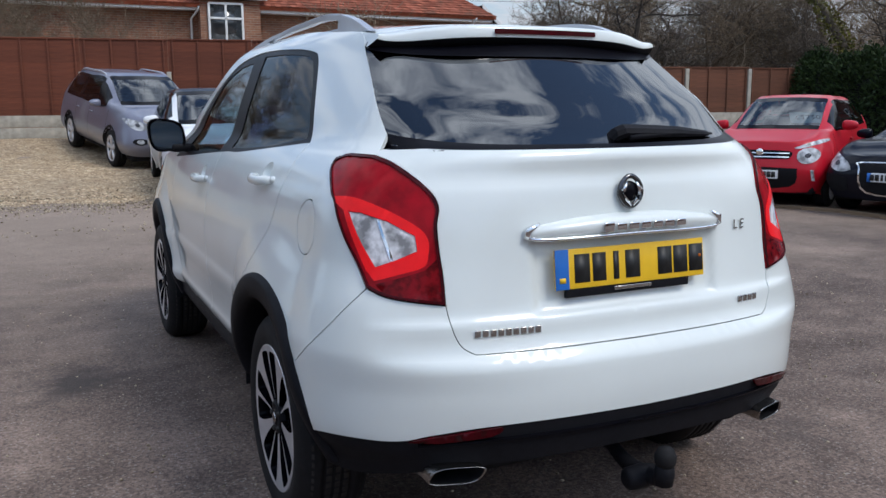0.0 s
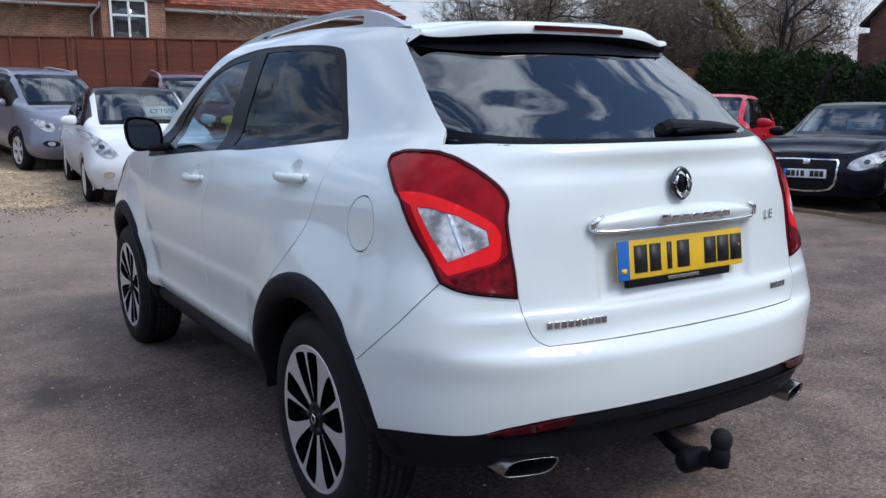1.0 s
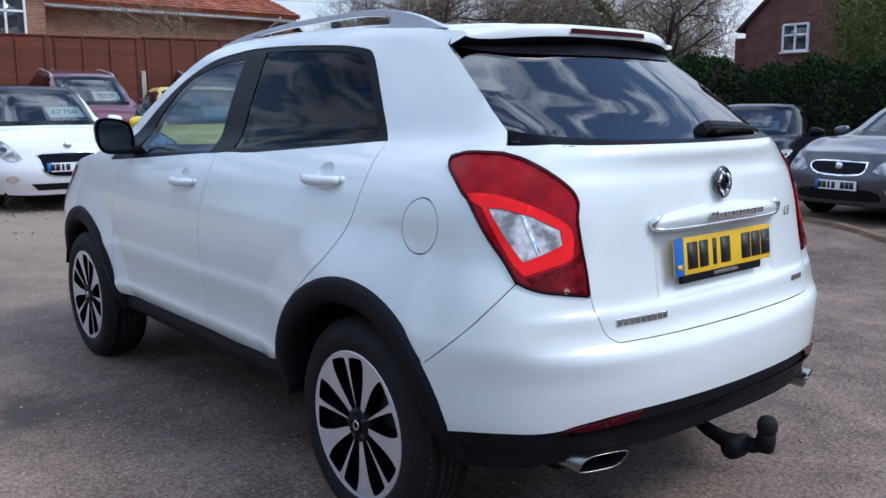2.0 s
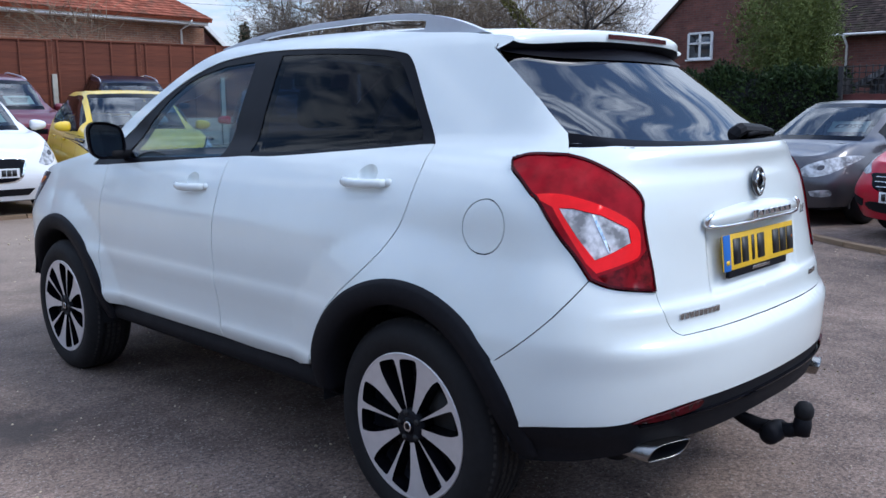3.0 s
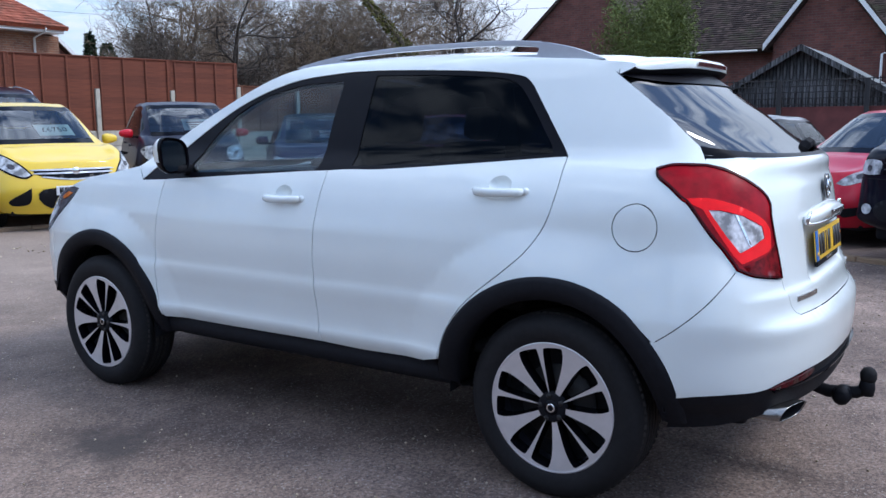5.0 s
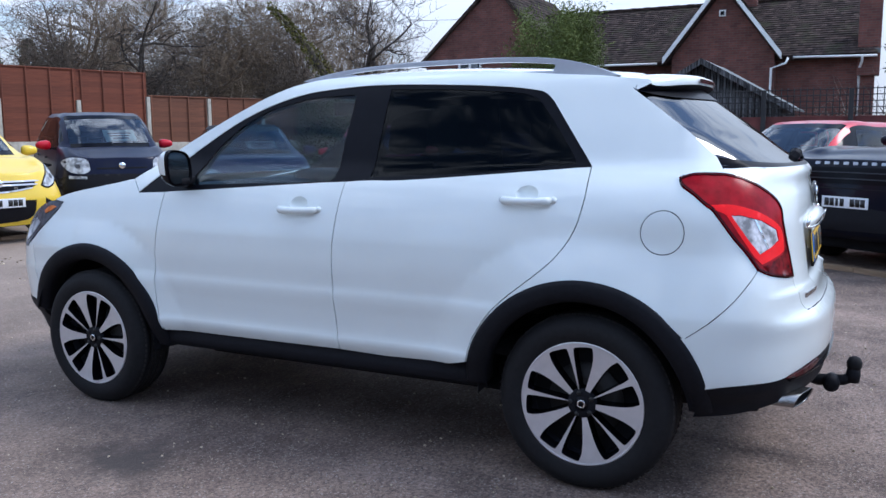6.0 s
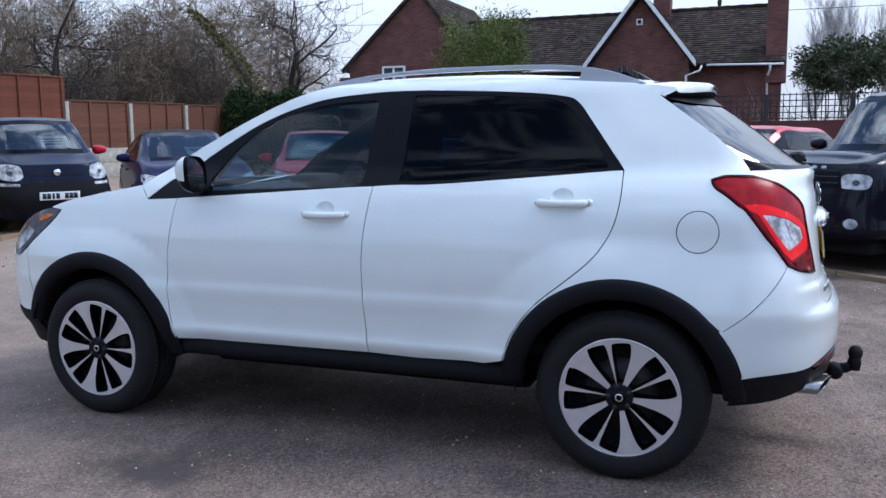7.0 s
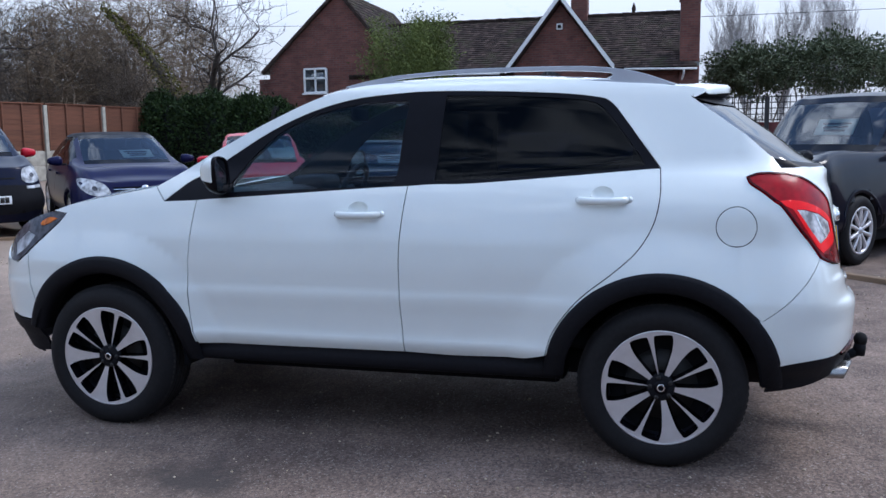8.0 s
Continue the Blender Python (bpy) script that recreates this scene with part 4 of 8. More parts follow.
# lamps at the tail
lamp_all = list(lamp_out) + lamp_low[1:] + lamp_in[1:] + lamp_top[1:]
BAND = line([(-0.455, 1.116), (-0.552, 1.118), (-0.664, 1.092), (-0.760, 1.052), (-0.800, 1.018), (-0.806, 0.975), (-0.797, 0.945), (-0.735, 0.926), (-0.668, 0.908)], 5) + [(-0.640, 0.932)]
CLEAR = [(-0.548, 1.083), (-0.590, 1.082), (-0.680, 1.062), (-0.765, 1.025), (-0.775, 0.985), (-0.720, 0.962), (-0.662, 0.942), (-0.612, 0.998)]
band_ring = BAND + [(-0.640, 0.932), (-0.600, 0.985), (-0.530, 1.085)]
for sgn in (0, 1):
    flip = mirrored if sgn else (lambda g: g)
    lamp = part("tail_lamp", flip(panel_geo(inset(lamp_all, 0.003), body_place(0.004), 0.022, [band_ring], 0.014, 0.012)), M["red_deep"], suv, "red tail lamp with a bright red band round a clear centre")
    part("light_band", flip(panel_geo(inset(band_ring, -0.001), body_place(0.006), 0.02, [CLEAR], 0.008, 0.012)), M["red_band"], lamp, "bright red light guide")
    part("reversing_lens", flip(panel_geo(inset(CLEAR, 0.001), body_place(0.003), 0.02, (), 0.006, 0.012)), M["crystal"], lamp, "clear reversing lens")
    rim_out = inset(lamp_all, 0.003)
    part("lamp_rim", flip(panel_geo(rim_out, body_place(0.0078), 0.02, [inset(lamp_all, 0.0095)], 0.006, 0.010)), M["red_dark"], lamp, "dark red lens rim")
    part("lens_divider", flip(panel_geo([(-0.648, 1.066), (-0.656, 1.064), (-0.712, 0.962), (-0.703, 0.960)], body_place(0.0055), 0.02, (), 0.004, 0.02)), M["chrome"], lamp)
    shade = part("lower_red_lens", flip(panel_geo(inset([(-0.668, 0.900), (-0.735, 0.918), (-0.800, 0.937), (-0.835, 0.970), (-0.858, 0.895), (-0.868, 0.850), (-0.76, 0.864), (-0.70, 0.876)], 0.002), body_place(0.0056), 0.02, (), 0.004, 0.02)), M["red_low"], lamp)
    # head lamp
    head = part("head_lamp", flip(panel_geo(inset(LAMP_H, 0.003), body_place(0.002), 0.03, (), 0.014, 0.02)), M["lamp_dark"], suv, "clear head lamp with an amber indicator")
    part("indicator", flip(panel_geo(line([(2.915, 1.014), (2.965, 1.018), (3.02, 0.994), (3.012, 0.976), (2.962, 0.990), (2.915, 1.014)], 3)[:-1], body_place(0.005), 0.02, (), 0.004, 0.02)), M["amber"], head, "amber indicator lens")
    part("lamp_bezel", flip(panel_geo([(3.05, 0.925), (3.11, 0.945), (3.20, 0.88), (3.18, 0.825), (3.11, 0.860)], body_place(0.0045), 0.02, (), 0.004, 0.02)), M["clear"], head)
    # strip reflector at the bumper's foot
    part("bumper_reflector", flip(panel_geo(line([(-0.777, 0.486), (-0.840, 0.500), (-0.983, 0.518), (-1.02, 0.518), (-0.99, 0.497), (-0.85, 0.484)], 3), body_place(0.009), 0.02, (), 0.008, 0.02)), M["red_dark"], suv, "dark red reflector strip")

# black lower bumper with a bright seam
low_top = list(white_low)
valance = low_top + [(-0.455, 0.43), (-0.425, 0.335), (-0.60, 0.352), (-0.74, 0.372), (-0.86, 0.392), (-1.0, 0.402), (-1.2, 0.408), (CENTRE, 0.410)]
whole_tail("lower_bumper", tuck(valance), M["plastic"], suv, 0.03, off=-0.004, label="black plastic lower bumper")
lip = [(CENTRE, 0.487), (-1.1, 0.487), (-0.983, 0.486), (-0.85, 0.481), (-0.80, 0.477)] + [(-0.80, 0.472), (-0.983, 0.480), (-1.1, 0.481), (CENTRE, 0.481)]
whole_tail("bumper_lip", lip, M["gloss_black"], suv, 0.02, off=0.008, thick=0.014)

# arch cladding, sills
def arch_geo(cy, r, a0, a1, inner=0.082, proud=0.020):
    """Rounded plastic flare round a wheel opening, left side."""
    verts, faces, n = [], [], 44
    prof = [(0.0, -0.004), (-0.003, proud * 0.6), (-0.018, proud), (-inner * 0.6, proud * 1.05), (-inner, proud * 0.7), (-inner - 0.006, -0.02), (-inner + 0.004, -0.09)]
    angs = [radians(a0 + (a1 - a0) * k / n) for k in range(n + 1)]
    ws = [half_width(cy + r * math.cos(a), max(0.345 + r * math.sin(a), 0.30)) for a in angs]
    for _ in range(14):
        ws = [ws[0]] + [(ws[k - 1] + 2 * ws[k] + ws[k + 1]) / 4 for k in range(1, n)] + [ws[n]]
    for a, w in zip(angs, ws):
        for dr, dx in prof:
            rr = r + dr
            verts.append(Vector((-(w + dx), cy + rr * math.cos(a), 0.345 + rr * math.sin(a))))
    m = len(prof)
    for k in range(n):
        for j in range(m - 1):
            s = k * m + j
            faces.append((s, s + m, s + m + 1, s + 1))
    return verts, faces


def sill_geo():
    verts, faces = [], []
    ys = [0.40 + k * (2.19 - 0.40) / 30 for k in range(31)]
    for y in ys:
        for z, d in ((0.452, -0.035), (0.429, -0.012), (0.40, 0.002), (0.368, 0.000), (0.350, -0.012), (0.338, -0.05), (0.335, -0.30)):
            verts.append(Vector((-(side_width(y, max(z, 0.43)) - flare(y, max(z, 0.43)) + d), y, z)))
    for i in range(30):
        for j in range(6):
            s = i * 7 + j
            faces.append((s, s + 1, s + 8, s + 7))
    return verts, faces


for flip in ((lambda g: g), mirrored):
    part("wheel_arch_trim", flip(arch_geo(0.0, 0.488, 4, 178)), M["plastic"], suv, "black plastic wheel arch cladding")
    part("wheel_arch_trim", flip(arch_geo(2.625, 0.496, 15, 180)), M["plastic"], suv, "black plastic wheel arch cladding")
    part("sill_trim", flip(sill_geo()), M["plastic"], suv, "black plastic sill cladding")
    for cy in (0.0, 2.64):
        liner = [(0.455, 0.44), (0.455, 0.60), (0.43, 0.86)]
        v, f = [], []
        for k in range(33):
            a = radians((-2 + 174 * k / 32) if cy == 0.0 else (16 + 168 * k / 32))
            for rr, xx in liner:
                v.append(Vector((-(xx), cy + rr * math.cos(a), 0.345 + rr * math.sin(a))))
            v.append(Vector((-0.44, cy + 0.02 * math.cos(a), 0.345 + 0.02 * math.sin(a))))
        for k in range(32):
            for j, jj in ((0, 1), (1, 2), (3, 0)):
                f.append((k * 4 + j, k * 4 + jj, k * 4 + 4 + jj, k * 4 + 4 + j))
        part("arch_liner", flip((v, f)), M["gap"], suv)
    # dark shell behind the panel joints
    shell = [(0.50, 0.44), (2.10, 0.44)] + arc(2.625, 0.50, 168, 35)[1:] + [(3.05, 0.75), (3.0, 0.93), (2.86, 1.03), (2.36, 1.10), (2.0, 1.11), (1.1, 1.17), (0.4, 1.21), (0.03, 1.24), (-0.50, 1.26), (-0.78, 1.12), (-0.86, 0.85), (-0.95, 0.72), (-0.95, 0.52), (-0.60, 0.50)] + arc(0.0, 0.50, 163, 15)
    part("inner_shell", flip(panel_geo(shell, body_place(-0.030), 0.045, (), 0, 0.04)), M["gap"], suv)

part("underbody", box((1.16, 3.75, 0.12), (0, 1.25, 0.365), 0.03), M["gap"], suv)
# blocks added low under the body to darken the ground beneath
part("shade_block", box((1.04, 1.70, 0.10), (0, 1.30, 0.285), 0.03), M["gap"], suv, "black block added under the body to deepen the shade")
part("rear_axle", box((1.30, 0.34, 0.16), (0, 0.02, 0.30), 0.05), M["gap"], suv)
part("silencer", box((0.95, 0.22, 0.13), (0, -0.36, 0.37), 0.05), M["gap"], suv)
part("rear_crash_beam", box((1.30, 0.24, 0.13), (0, -0.52, 0.47), 0.05), M["gap"], suv)

# roof, bonnet, windscreen, nose
edge_f = curve1([p[0] for p in reversed(ROOF_EDGE)], [p[1] for p in reversed(ROOF_EDGE)])


def roof_geo(lift=0.0, y0=-0.13, y1=1.56):
    v, f, ny, nx = [], [], 36, 24
    for i in range(ny + 1):
        y = y0 + (y1 - y0) * i / ny
        ze = edge_f(y)
        xe = half_width(y, ze) - 0.002
        for j in range(nx + 1):
            s = -1 + 2 * j / nx
            yy = y + 0.14 * (1 - s * s) * max(0.0, (y - 0.9) / 0.66) ** 2
            zz = ze + (0.042 - 0.010 * max(0, (y - 1.2))) * (1 - abs(s) ** 2.2) - 0.004 + lift
            v.append(Vector((xe * s, yy, zz)))
    for i in range(ny):
        for j in range(nx):
            a = i * (nx + 1) + j
            f.append((a, a + 1, a + nx + 2, a + nx + 1))
    return v, f


part("roof", roof_geo(), M["white"], suv)
part("headlining", roof_geo(-0.03, -0.10, 1.45), M["trim_lt"], suv)
both_sides("pillar_lining", [p for p in roof_edge if p[0] > -0.03] + glass_side[4:] + [(-0.45, 1.22)] + belt, M["trim"], suv, 0.035, holes=[PANE_F, PANE_R], thick=0, off=-0.036, gap=-0.012)


def patch(rows_a, rows_b, bulge, n=14):
    """A bowed sheet between two edge curves (lists of points across the car)."""
    v, f, m = [], [], len(rows_a)
    for i in range(n + 1):
        t = i / n
        for a, b in zip(rows_a, rows_b):
            p = Vector(a).lerp(Vector(b), t) + Vector(bulge) * (4 * t * (1 - t))
            v.append(p)
    for i in range(n):
        for j in range(m - 1):
            s = i * m + j
            f.append((s, s + 1, s + m + 1, s + m))
    return v, f


def across(w, y_mid, y_edge, z_mid, z_edge, n=20):
    out = []
    for j in range(n + 1):
        s = -1 + 2 * j / n
        out.append((w * s, y_mid + (y_edge - y_mid) * s * s, z_mid + (z_edge - z_mid) * s * s))
    return out


part("windscreen", patch(across(0.70, 2.58, 2.30, 1.150, 1.165), across(0.525, 1.69, 1.555, 1.628, 1.592), (0, 0.01, 0.03)), M["glass"], suv)
bon = [across(0.745, 2.60, 2.34, 1.155, 1.165), across(0.78, 2.85, 2.70, 1.135, 1.110), across(0.77, 3.12, 2.96, 1.075, 1.048), across(0.70, 3.40, 3.12, 0.965, 1.000)]
part("bonnet", joined(*[patch(bon[i], bon[i + 1], (0, 0, 0.004)) for i in range(3)]), M["white"], suv)


def nose_place(off=0.0):
    def place(x, z):
        w, yf = side_width(FORE, z), nose(z)
        k = min(0.999, abs(x) / w)
        y = FORE + (yf - FORE) * (1 - k ** 2.6) ** (1 / 2.6)
        return Vector((x, y + off, z)), Vector((x * 0.6, 1, 0)).normalized()
    return place


part("front_bumper", joined(panel_geo([(-0.72, 0.45), (0.72, 0.45), (0.72, 0.80), (0.55, 0.86), (-0.55, 0.86), (-0.72, 0.80)], nose_place(), 0.05, [[(-0.5, 0.5), (0.5, 0.5), (0.45, 0.66), (-0.45, 0.66)]], 0.012)), M["white"], suv)
both_sides("bumper_corner", [(3.058, 0.50), (3.20, 0.50), (3.33, 0.52), (3.33, 0.80), (3.25, 0.795), (3.17, 0.79), (3.085, 0.845), (3.078, 0.70), (3.058, 0.60)], M["white"], suv, 0.03)
both_sides("lower_front_bumper", [(3.03, 0.33), (3.15, 0.31), (3.30, 0.32), (3.33, 0.515), (3.20, 0.495), (3.055, 0.495)], M["plastic"], suv, 0.03)
part("front_grille", panel_geo([(-0.52, 0.86), (0.52, 0.86), (0.45, 0.96), (-0.45, 0.96)], nose_place(-0.01), 0.05), M["gloss_black"], suv)
part("lower_grille", panel_geo([(-0.70, 0.30), (0.70, 0.30), (0.55, 0.66), (-0.55, 0.66)], nose_place(-0.03), 0.06), M["plastic"], suv)

# roof rails
RAIL = line([(1.47, 1.632), (1.36, 1.658), (1.20, 1.683), (0.90, 1.702), (0.50, 1.701), (0.27, 1.690), (0.10, 1.660), (-0.05, 1.606)], 6) + line([(0.19, 1.610), (0.43, 1.626), (0.70, 1.640), (1.00, 1.642), (1.20, 1.636), (1.40, 1.622)], 4)
RAIL_HOLE = line([(1.245, 1.660), (1.12, 1.673), (0.90, 1.681), (0.50, 1.681), (0.27, 1.668), (0.225, 1.658)], 4) + line([(0.235, 1.636), (0.43, 1.640), (0.70, 1.653), (1.00, 1.655), (1.18, 1.651)], 4)
p2, tr, lp = fill(RAIL, 0.03, [RAIL_HOLE], 0.02)
for sgn in (-1, 1):
    v, f = [], []
    for dx in (-0.014, 0.014):
        for y, z in p2:
            zz = edge_f(min(max(y, -0.12), 1.5))
            v.append(Vector((sgn * (half_width(y, min(zz, 1.655)) - 0.035 + dx), y, z)))
    n = len(p2)
    f += [t for t in tr] + [tuple(i + n for i in reversed(t)) for t in tr]
    for l_ in lp:
        for i in range(len(l_)):
            a, b = l_[i], l_[(i + 1) % len(l_)]
            f.append((a, b, b + n, a + n))
    rb = bmesh.new()
    vs = [rb.verts.new(q) for q in v]
    for q in f:
        rb.faces.new([vs[i] for i in q])
    bmesh.ops.recalc_face_normals(rb, faces=rb.faces)
    rail = part("roof_rail", rb, M["silver"], suv, "silver raised roof rail", smooth=False)
    bv = rail.modifiers.new("soft", "BEVEL")
    bv.width, bv.segments, bv.limit_method = 0.006, 2, "ANGLE"

# spoiler over the rear screen
v, f = [], []
NX = 44


def tip(a):
    return -0.300 + 0.130 * a ** 3, 1.614 - 0.036 * a ** 3.6


# the end follows the joint with the flank; each row keeps its own half width
END = [(-0.045, 1.600), (-0.078, 1.596), (-0.120, 1.592), (-0.162, 1.586), (-0.172, 1.580), (-0.170, 1.571), (-0.150, 1.560), (-0.121, 1.547), (-0.062, 1.587)]
END_X = [side_width(y, z) - 0.001 for y, z in END]
for j in range(NX + 1):
    s = -1 + 2 * j / NX
    a = abs(s)
    yt, zt = tip(a)
    zr = edge_f(-0.06) + 0.040 * (1 - a ** 2.2) - 0.002
    th, e = 0.036 - 0.004 * a ** 8, a ** 6
    row = [(-0.045, zr), ((yt - 0.045) * 0.5, (zr + zt) * 0.5 + 0.006), (yt + 0.05, zt + 0.006), (yt + 0.012, zt + 0.001), (yt, zt - 0.009), (yt + 0.004, zt - th), (yt + 0.012, zt - th - 0.006), (yt + 0.040, zt - th - 0.022), (yt + 0.095, zt - th - 0.026)]
    for (y, z), (ye, ze), xe in zip(row, END, END_X):
        v.append(Vector((xe * s, y + (ye - y) * e, z + (ze - z) * e)))
for j in range(NX):
    for k in range(8):
        q = j * 9 + k
        f.append((q, q + 9, q + 10, q + 1))
spoiler = part("spoiler", (v, [q for i, q in enumerate(f) if i % 8 < 5]), M["white"], suv)
for c in (v[:9], v[-9:][::-1]):
    part("spoiler_end", (c, [tuple(range(9))]), M["white"], spoiler, smooth=False)
part("spoiler_underside", (v, [q for i, q in enumerate(f) if i % 8 >= 5]), M["plastic"], spoiler)
XT = 0.53
bl = []
for dz in (-0.011, -0.027):
    for k in range(21):
        x = -0.19 + 0.38 * k / 20
        yt, zt = tip(abs(x) / XT)
        bl.append(Vector((x, yt - 0.003, zt + dz)))
part("high_brake_lamp", (bl, [(k, k + 1, k + 22, k + 21) for k in range(20)]), M["red_dark"], spoiler, "dark red high-level brake lamp")

# wheels
for y, first in ((-0.008, radians(180 - 66)), (2.62, radians(180 - 37))):
    track = 0.775 if y > 1 else 0.757
    make_wheel(suv, (-track, y, WHEEL_Z), first=first, side=-1)
    make_wheel(suv, (track, y, WHEEL_Z), first=first, side=1)

# door handles
def handle(y, z, parent):
    w = half_width(y, z)
    pts = []
    for k in range(13):
        t = -1 + 2 * k / 12
        yy = y + 0.105 * t
        bow = 0.034 * (1 - t ** 4) + 0.004
        pts.append((-(half_width(yy, z) + bow), yy, z - 0.004 * (1 - t * t) - 0.006))
    rad = [0.010 if k in (0, 12) else 0.0145 for k in range(13)]
    cg = panel_geo(cup_outline(y, z, 1.0), cup_place(y, z), 0.010, (), 0, 0.012)
    for i, flip in enumerate(((lambda g: g), mirrored)):
        h = part("door_handle", flip(tube(pts, rad, 10, flat=1.15)), M["white"], parent[i], "white bow door handle")
        part("handle_cup", flip(cg), M["white"], h)
        part("handle_key_cover", flip(tube([pts[0], (pts[0][0] + 0.004, pts[0][1] - 0.010, pts[0][2]), (pts[0][0] + 0.016, pts[0][1] - 0.022, pts[0][2])], [0.0125, 0.012, 0.005], 8, flat=1.2)), M["white"], h)


handle(*HANDLES[0], rear_door)
handle(*HANDLES[1], front_door)

# door mirrors
def mirror_point(a, k, grow=0.0):
    """Shell of the housing: a runs round, k from the glass rim (0) to the front (1)."""
    c, q = math.cos(a), math.sin(a)
    x, z = math.copysign(abs(c) ** 0.62, c), math.copysign(abs(q) ** 0.62, q)
    taper = math.sqrt(max(0.0, 1 - k ** 2.4)) * (1 - 0.10 * k)
    wide = 0.100 if x < 0 else 0.088
    return Vector((x * (wide + grow) * taper - 0.010 * z, -0.016 + k * (0.098 + grow), z * (0.083 - 0.012 * x + grow) * taper))


def mirror_shell(grow=0.0, keep=lambda a, k: True, back=True, na=40, nk=10):
    v = [mirror_point(i * math.tau / na, k / nk, grow) for k in range(nk + 1) for i in range(na)]
    f = [(k * na + i, k * na + (i + 1) % na, (k + 1) * na + (i + 1) % na, (k + 1) * na + i) for k in range(nk) for i in range(na) if keep((i + 0.5) * math.tau / na, (k + 0.5) / nk)]
    if back:
        rim = len(v)
        v += [p + Vector((0, 0.010, 0)) - Vector((p.x, 0, p.z)) * 0.10 for p in v[:na]]
        f += [((i + 1) % na, i, rim + i, rim + (i + 1) % na) for i in range(na)] + [tuple(rim + i for i in range(na))]
    return v, f


for flip in ((lambda g: g), mirrored):
    at = pose(-0.892, 1.962, 1.232, 0, 0, 10)
    mir = part("door_mirror", flip(moved(mirror_shell(), at)), M["gloss_black"], suv, "black door mirror with a white cap")
    part("mirror_cap", flip(moved(mirror_shell(0.003, lambda a, k: k > 0.20 and math.sin(a) > -0.22, False), at)), M["white"], mir, "white mirror cap")
    gv = [mirror_point(i * math.tau / 40, 0.0) * 0.86 for i in range(40)]
    part("mirror_glass", flip(moved(([Vector((p.x, -0.0075, p.z)) for p in gv], [tuple(range(40))]), at)), M["mirror"], mir, smooth=False)
    part("mirror_stalk", flip(moved(bm_geo(box((0.15, 0.070, 0.045), (0.090, 0.020, -0.068), 0.018)), at)), M["plastic"], mir)

# gate furniture
def tail_at(x, z, out=0.0):
    return Vector((x, tail_y(x, z) - out, z))


tilt = math.degrees(math.atan2(tail(0.97) - tail(0.87), 0.10))
plate = part("number_plate", box((0.52, 0.006, 0.111), (0, 0, 0), 0.002), M["plate_y"], suv, "yellow rear number plate with black characters")
plate.matrix_local = pose(0, tail(0.92) - 0.012, 0.918, -tilt, 0, 0)
part("plate_band", box((0.044, 0.003, 0.111), (-0.238, -0.003, 0), 0.001), M["plate_b"], plate, "blue band")
part("plate_band_mark", box((0.020, 0.002, 0.014), (-0.238, -0.0048, -0.030)), M["plate_y"], plate)
for k, w in ((0, 0.05), (1, 0.044), (2, 0.018), (3, 0.05), (5, 0.05), (6, 0.05), (7, 0.05)):
    part("plate_bar", box((w, 0.002, 0.079), (-0.172 + k * 0.0575, -0.0038, 0)), M["ink"], plate)
part("plate_bolt", box((0.010, 0.004, 0.010), (0.245, -0.004, 0.004), 0.003), M["amber"], plate)
holder = part("plate_holder", box((0.43, 0.012, 0.030), (-0.01, tail(0.855) - 0.004, 0.853), 0.003), M["plastic"], suv, "black plate holder")
part("holder_mark", box((0.13, 0.003, 0.010), (0.0, -0.0, 0), 0.001), M["steel"], holder).matrix_local = pose(0.0, tail(0.855) - 0.012, 0.853)

GX = 30
v, f = [], []
for j in range(GX + 1):
    s = -1 + 2 * j / GX
    x = 0.335 * s
    t = 1 - abs(s) ** 2.5
    zc, hh = 1.018 + 0.016 * (1 - s * s), 0.010 + 0.019 * t ** 0.6
    o = 0.010 + 0.034 * t ** 0.5
    for z, d in ((zc + hh, 0.0), (zc + hh * 0.85, o * 0.65), (zc + hh * 0.3, o), (zc - hh * 0.55, o * 0.95), (zc - hh, o * 0.7), (zc - hh, 0.0)):
        v.append(Vector((x, tail_y(x, z) - d, z)))
for j in range(GX):
    for k in range(5):
        s = j * 6 + k
        f.append((s, s + 6, s + 7, s + 1))
garnish = part("gate_garnish", (v, [q for i, q in enumerate(f) if i % 5 < 4] + [(0, 1, 2, 3, 4, 5), tuple(GX * 6 + k for k in range(5, -1, -1))]), M["white"], suv, "white tailgate grip with chrome edge")
edge_pts = [Vector((0.335 * s, tail_y(0.335 * s, 1.02) - (0.010 + 0.034 * (1 - abs(s) ** 2.5) ** 0.5) * 0.95, 1.018 + 0.016 * (1 - s * s) - (0.010 + 0.019 * (1 - abs(s) ** 2.5) ** 0.6) * 0.9)) for s in [-1 + k / 15 for k in range(31)]]
part("chrome_edge", tube(edge_pts, 0.0055, 8), M["chrome"], garnish, "chrome edge strip")
for sgn in (-1, 1):
    part("chrome_tip", tube([edge_pts[0 if sgn < 0 else 30], Vector((sgn * 0.332, tail_y(0.332, 1.03) - 0.014, 1.032)), Vector((sgn * 0.30, tail_y(0.30, 1.045) - 0.016, 1.048))], [0.010, 0.011, 0.005], 8), M["chrome"], garnish)
for k in range(7):
    x = -0.098 + k * 0.042
    part("name_bar", box((0.033, 0.006, 0.019 if k else 0.027), (x, tail_y(x, 1.03) - 0.046, 1.030), 0.002), M["chrome"], garnish)

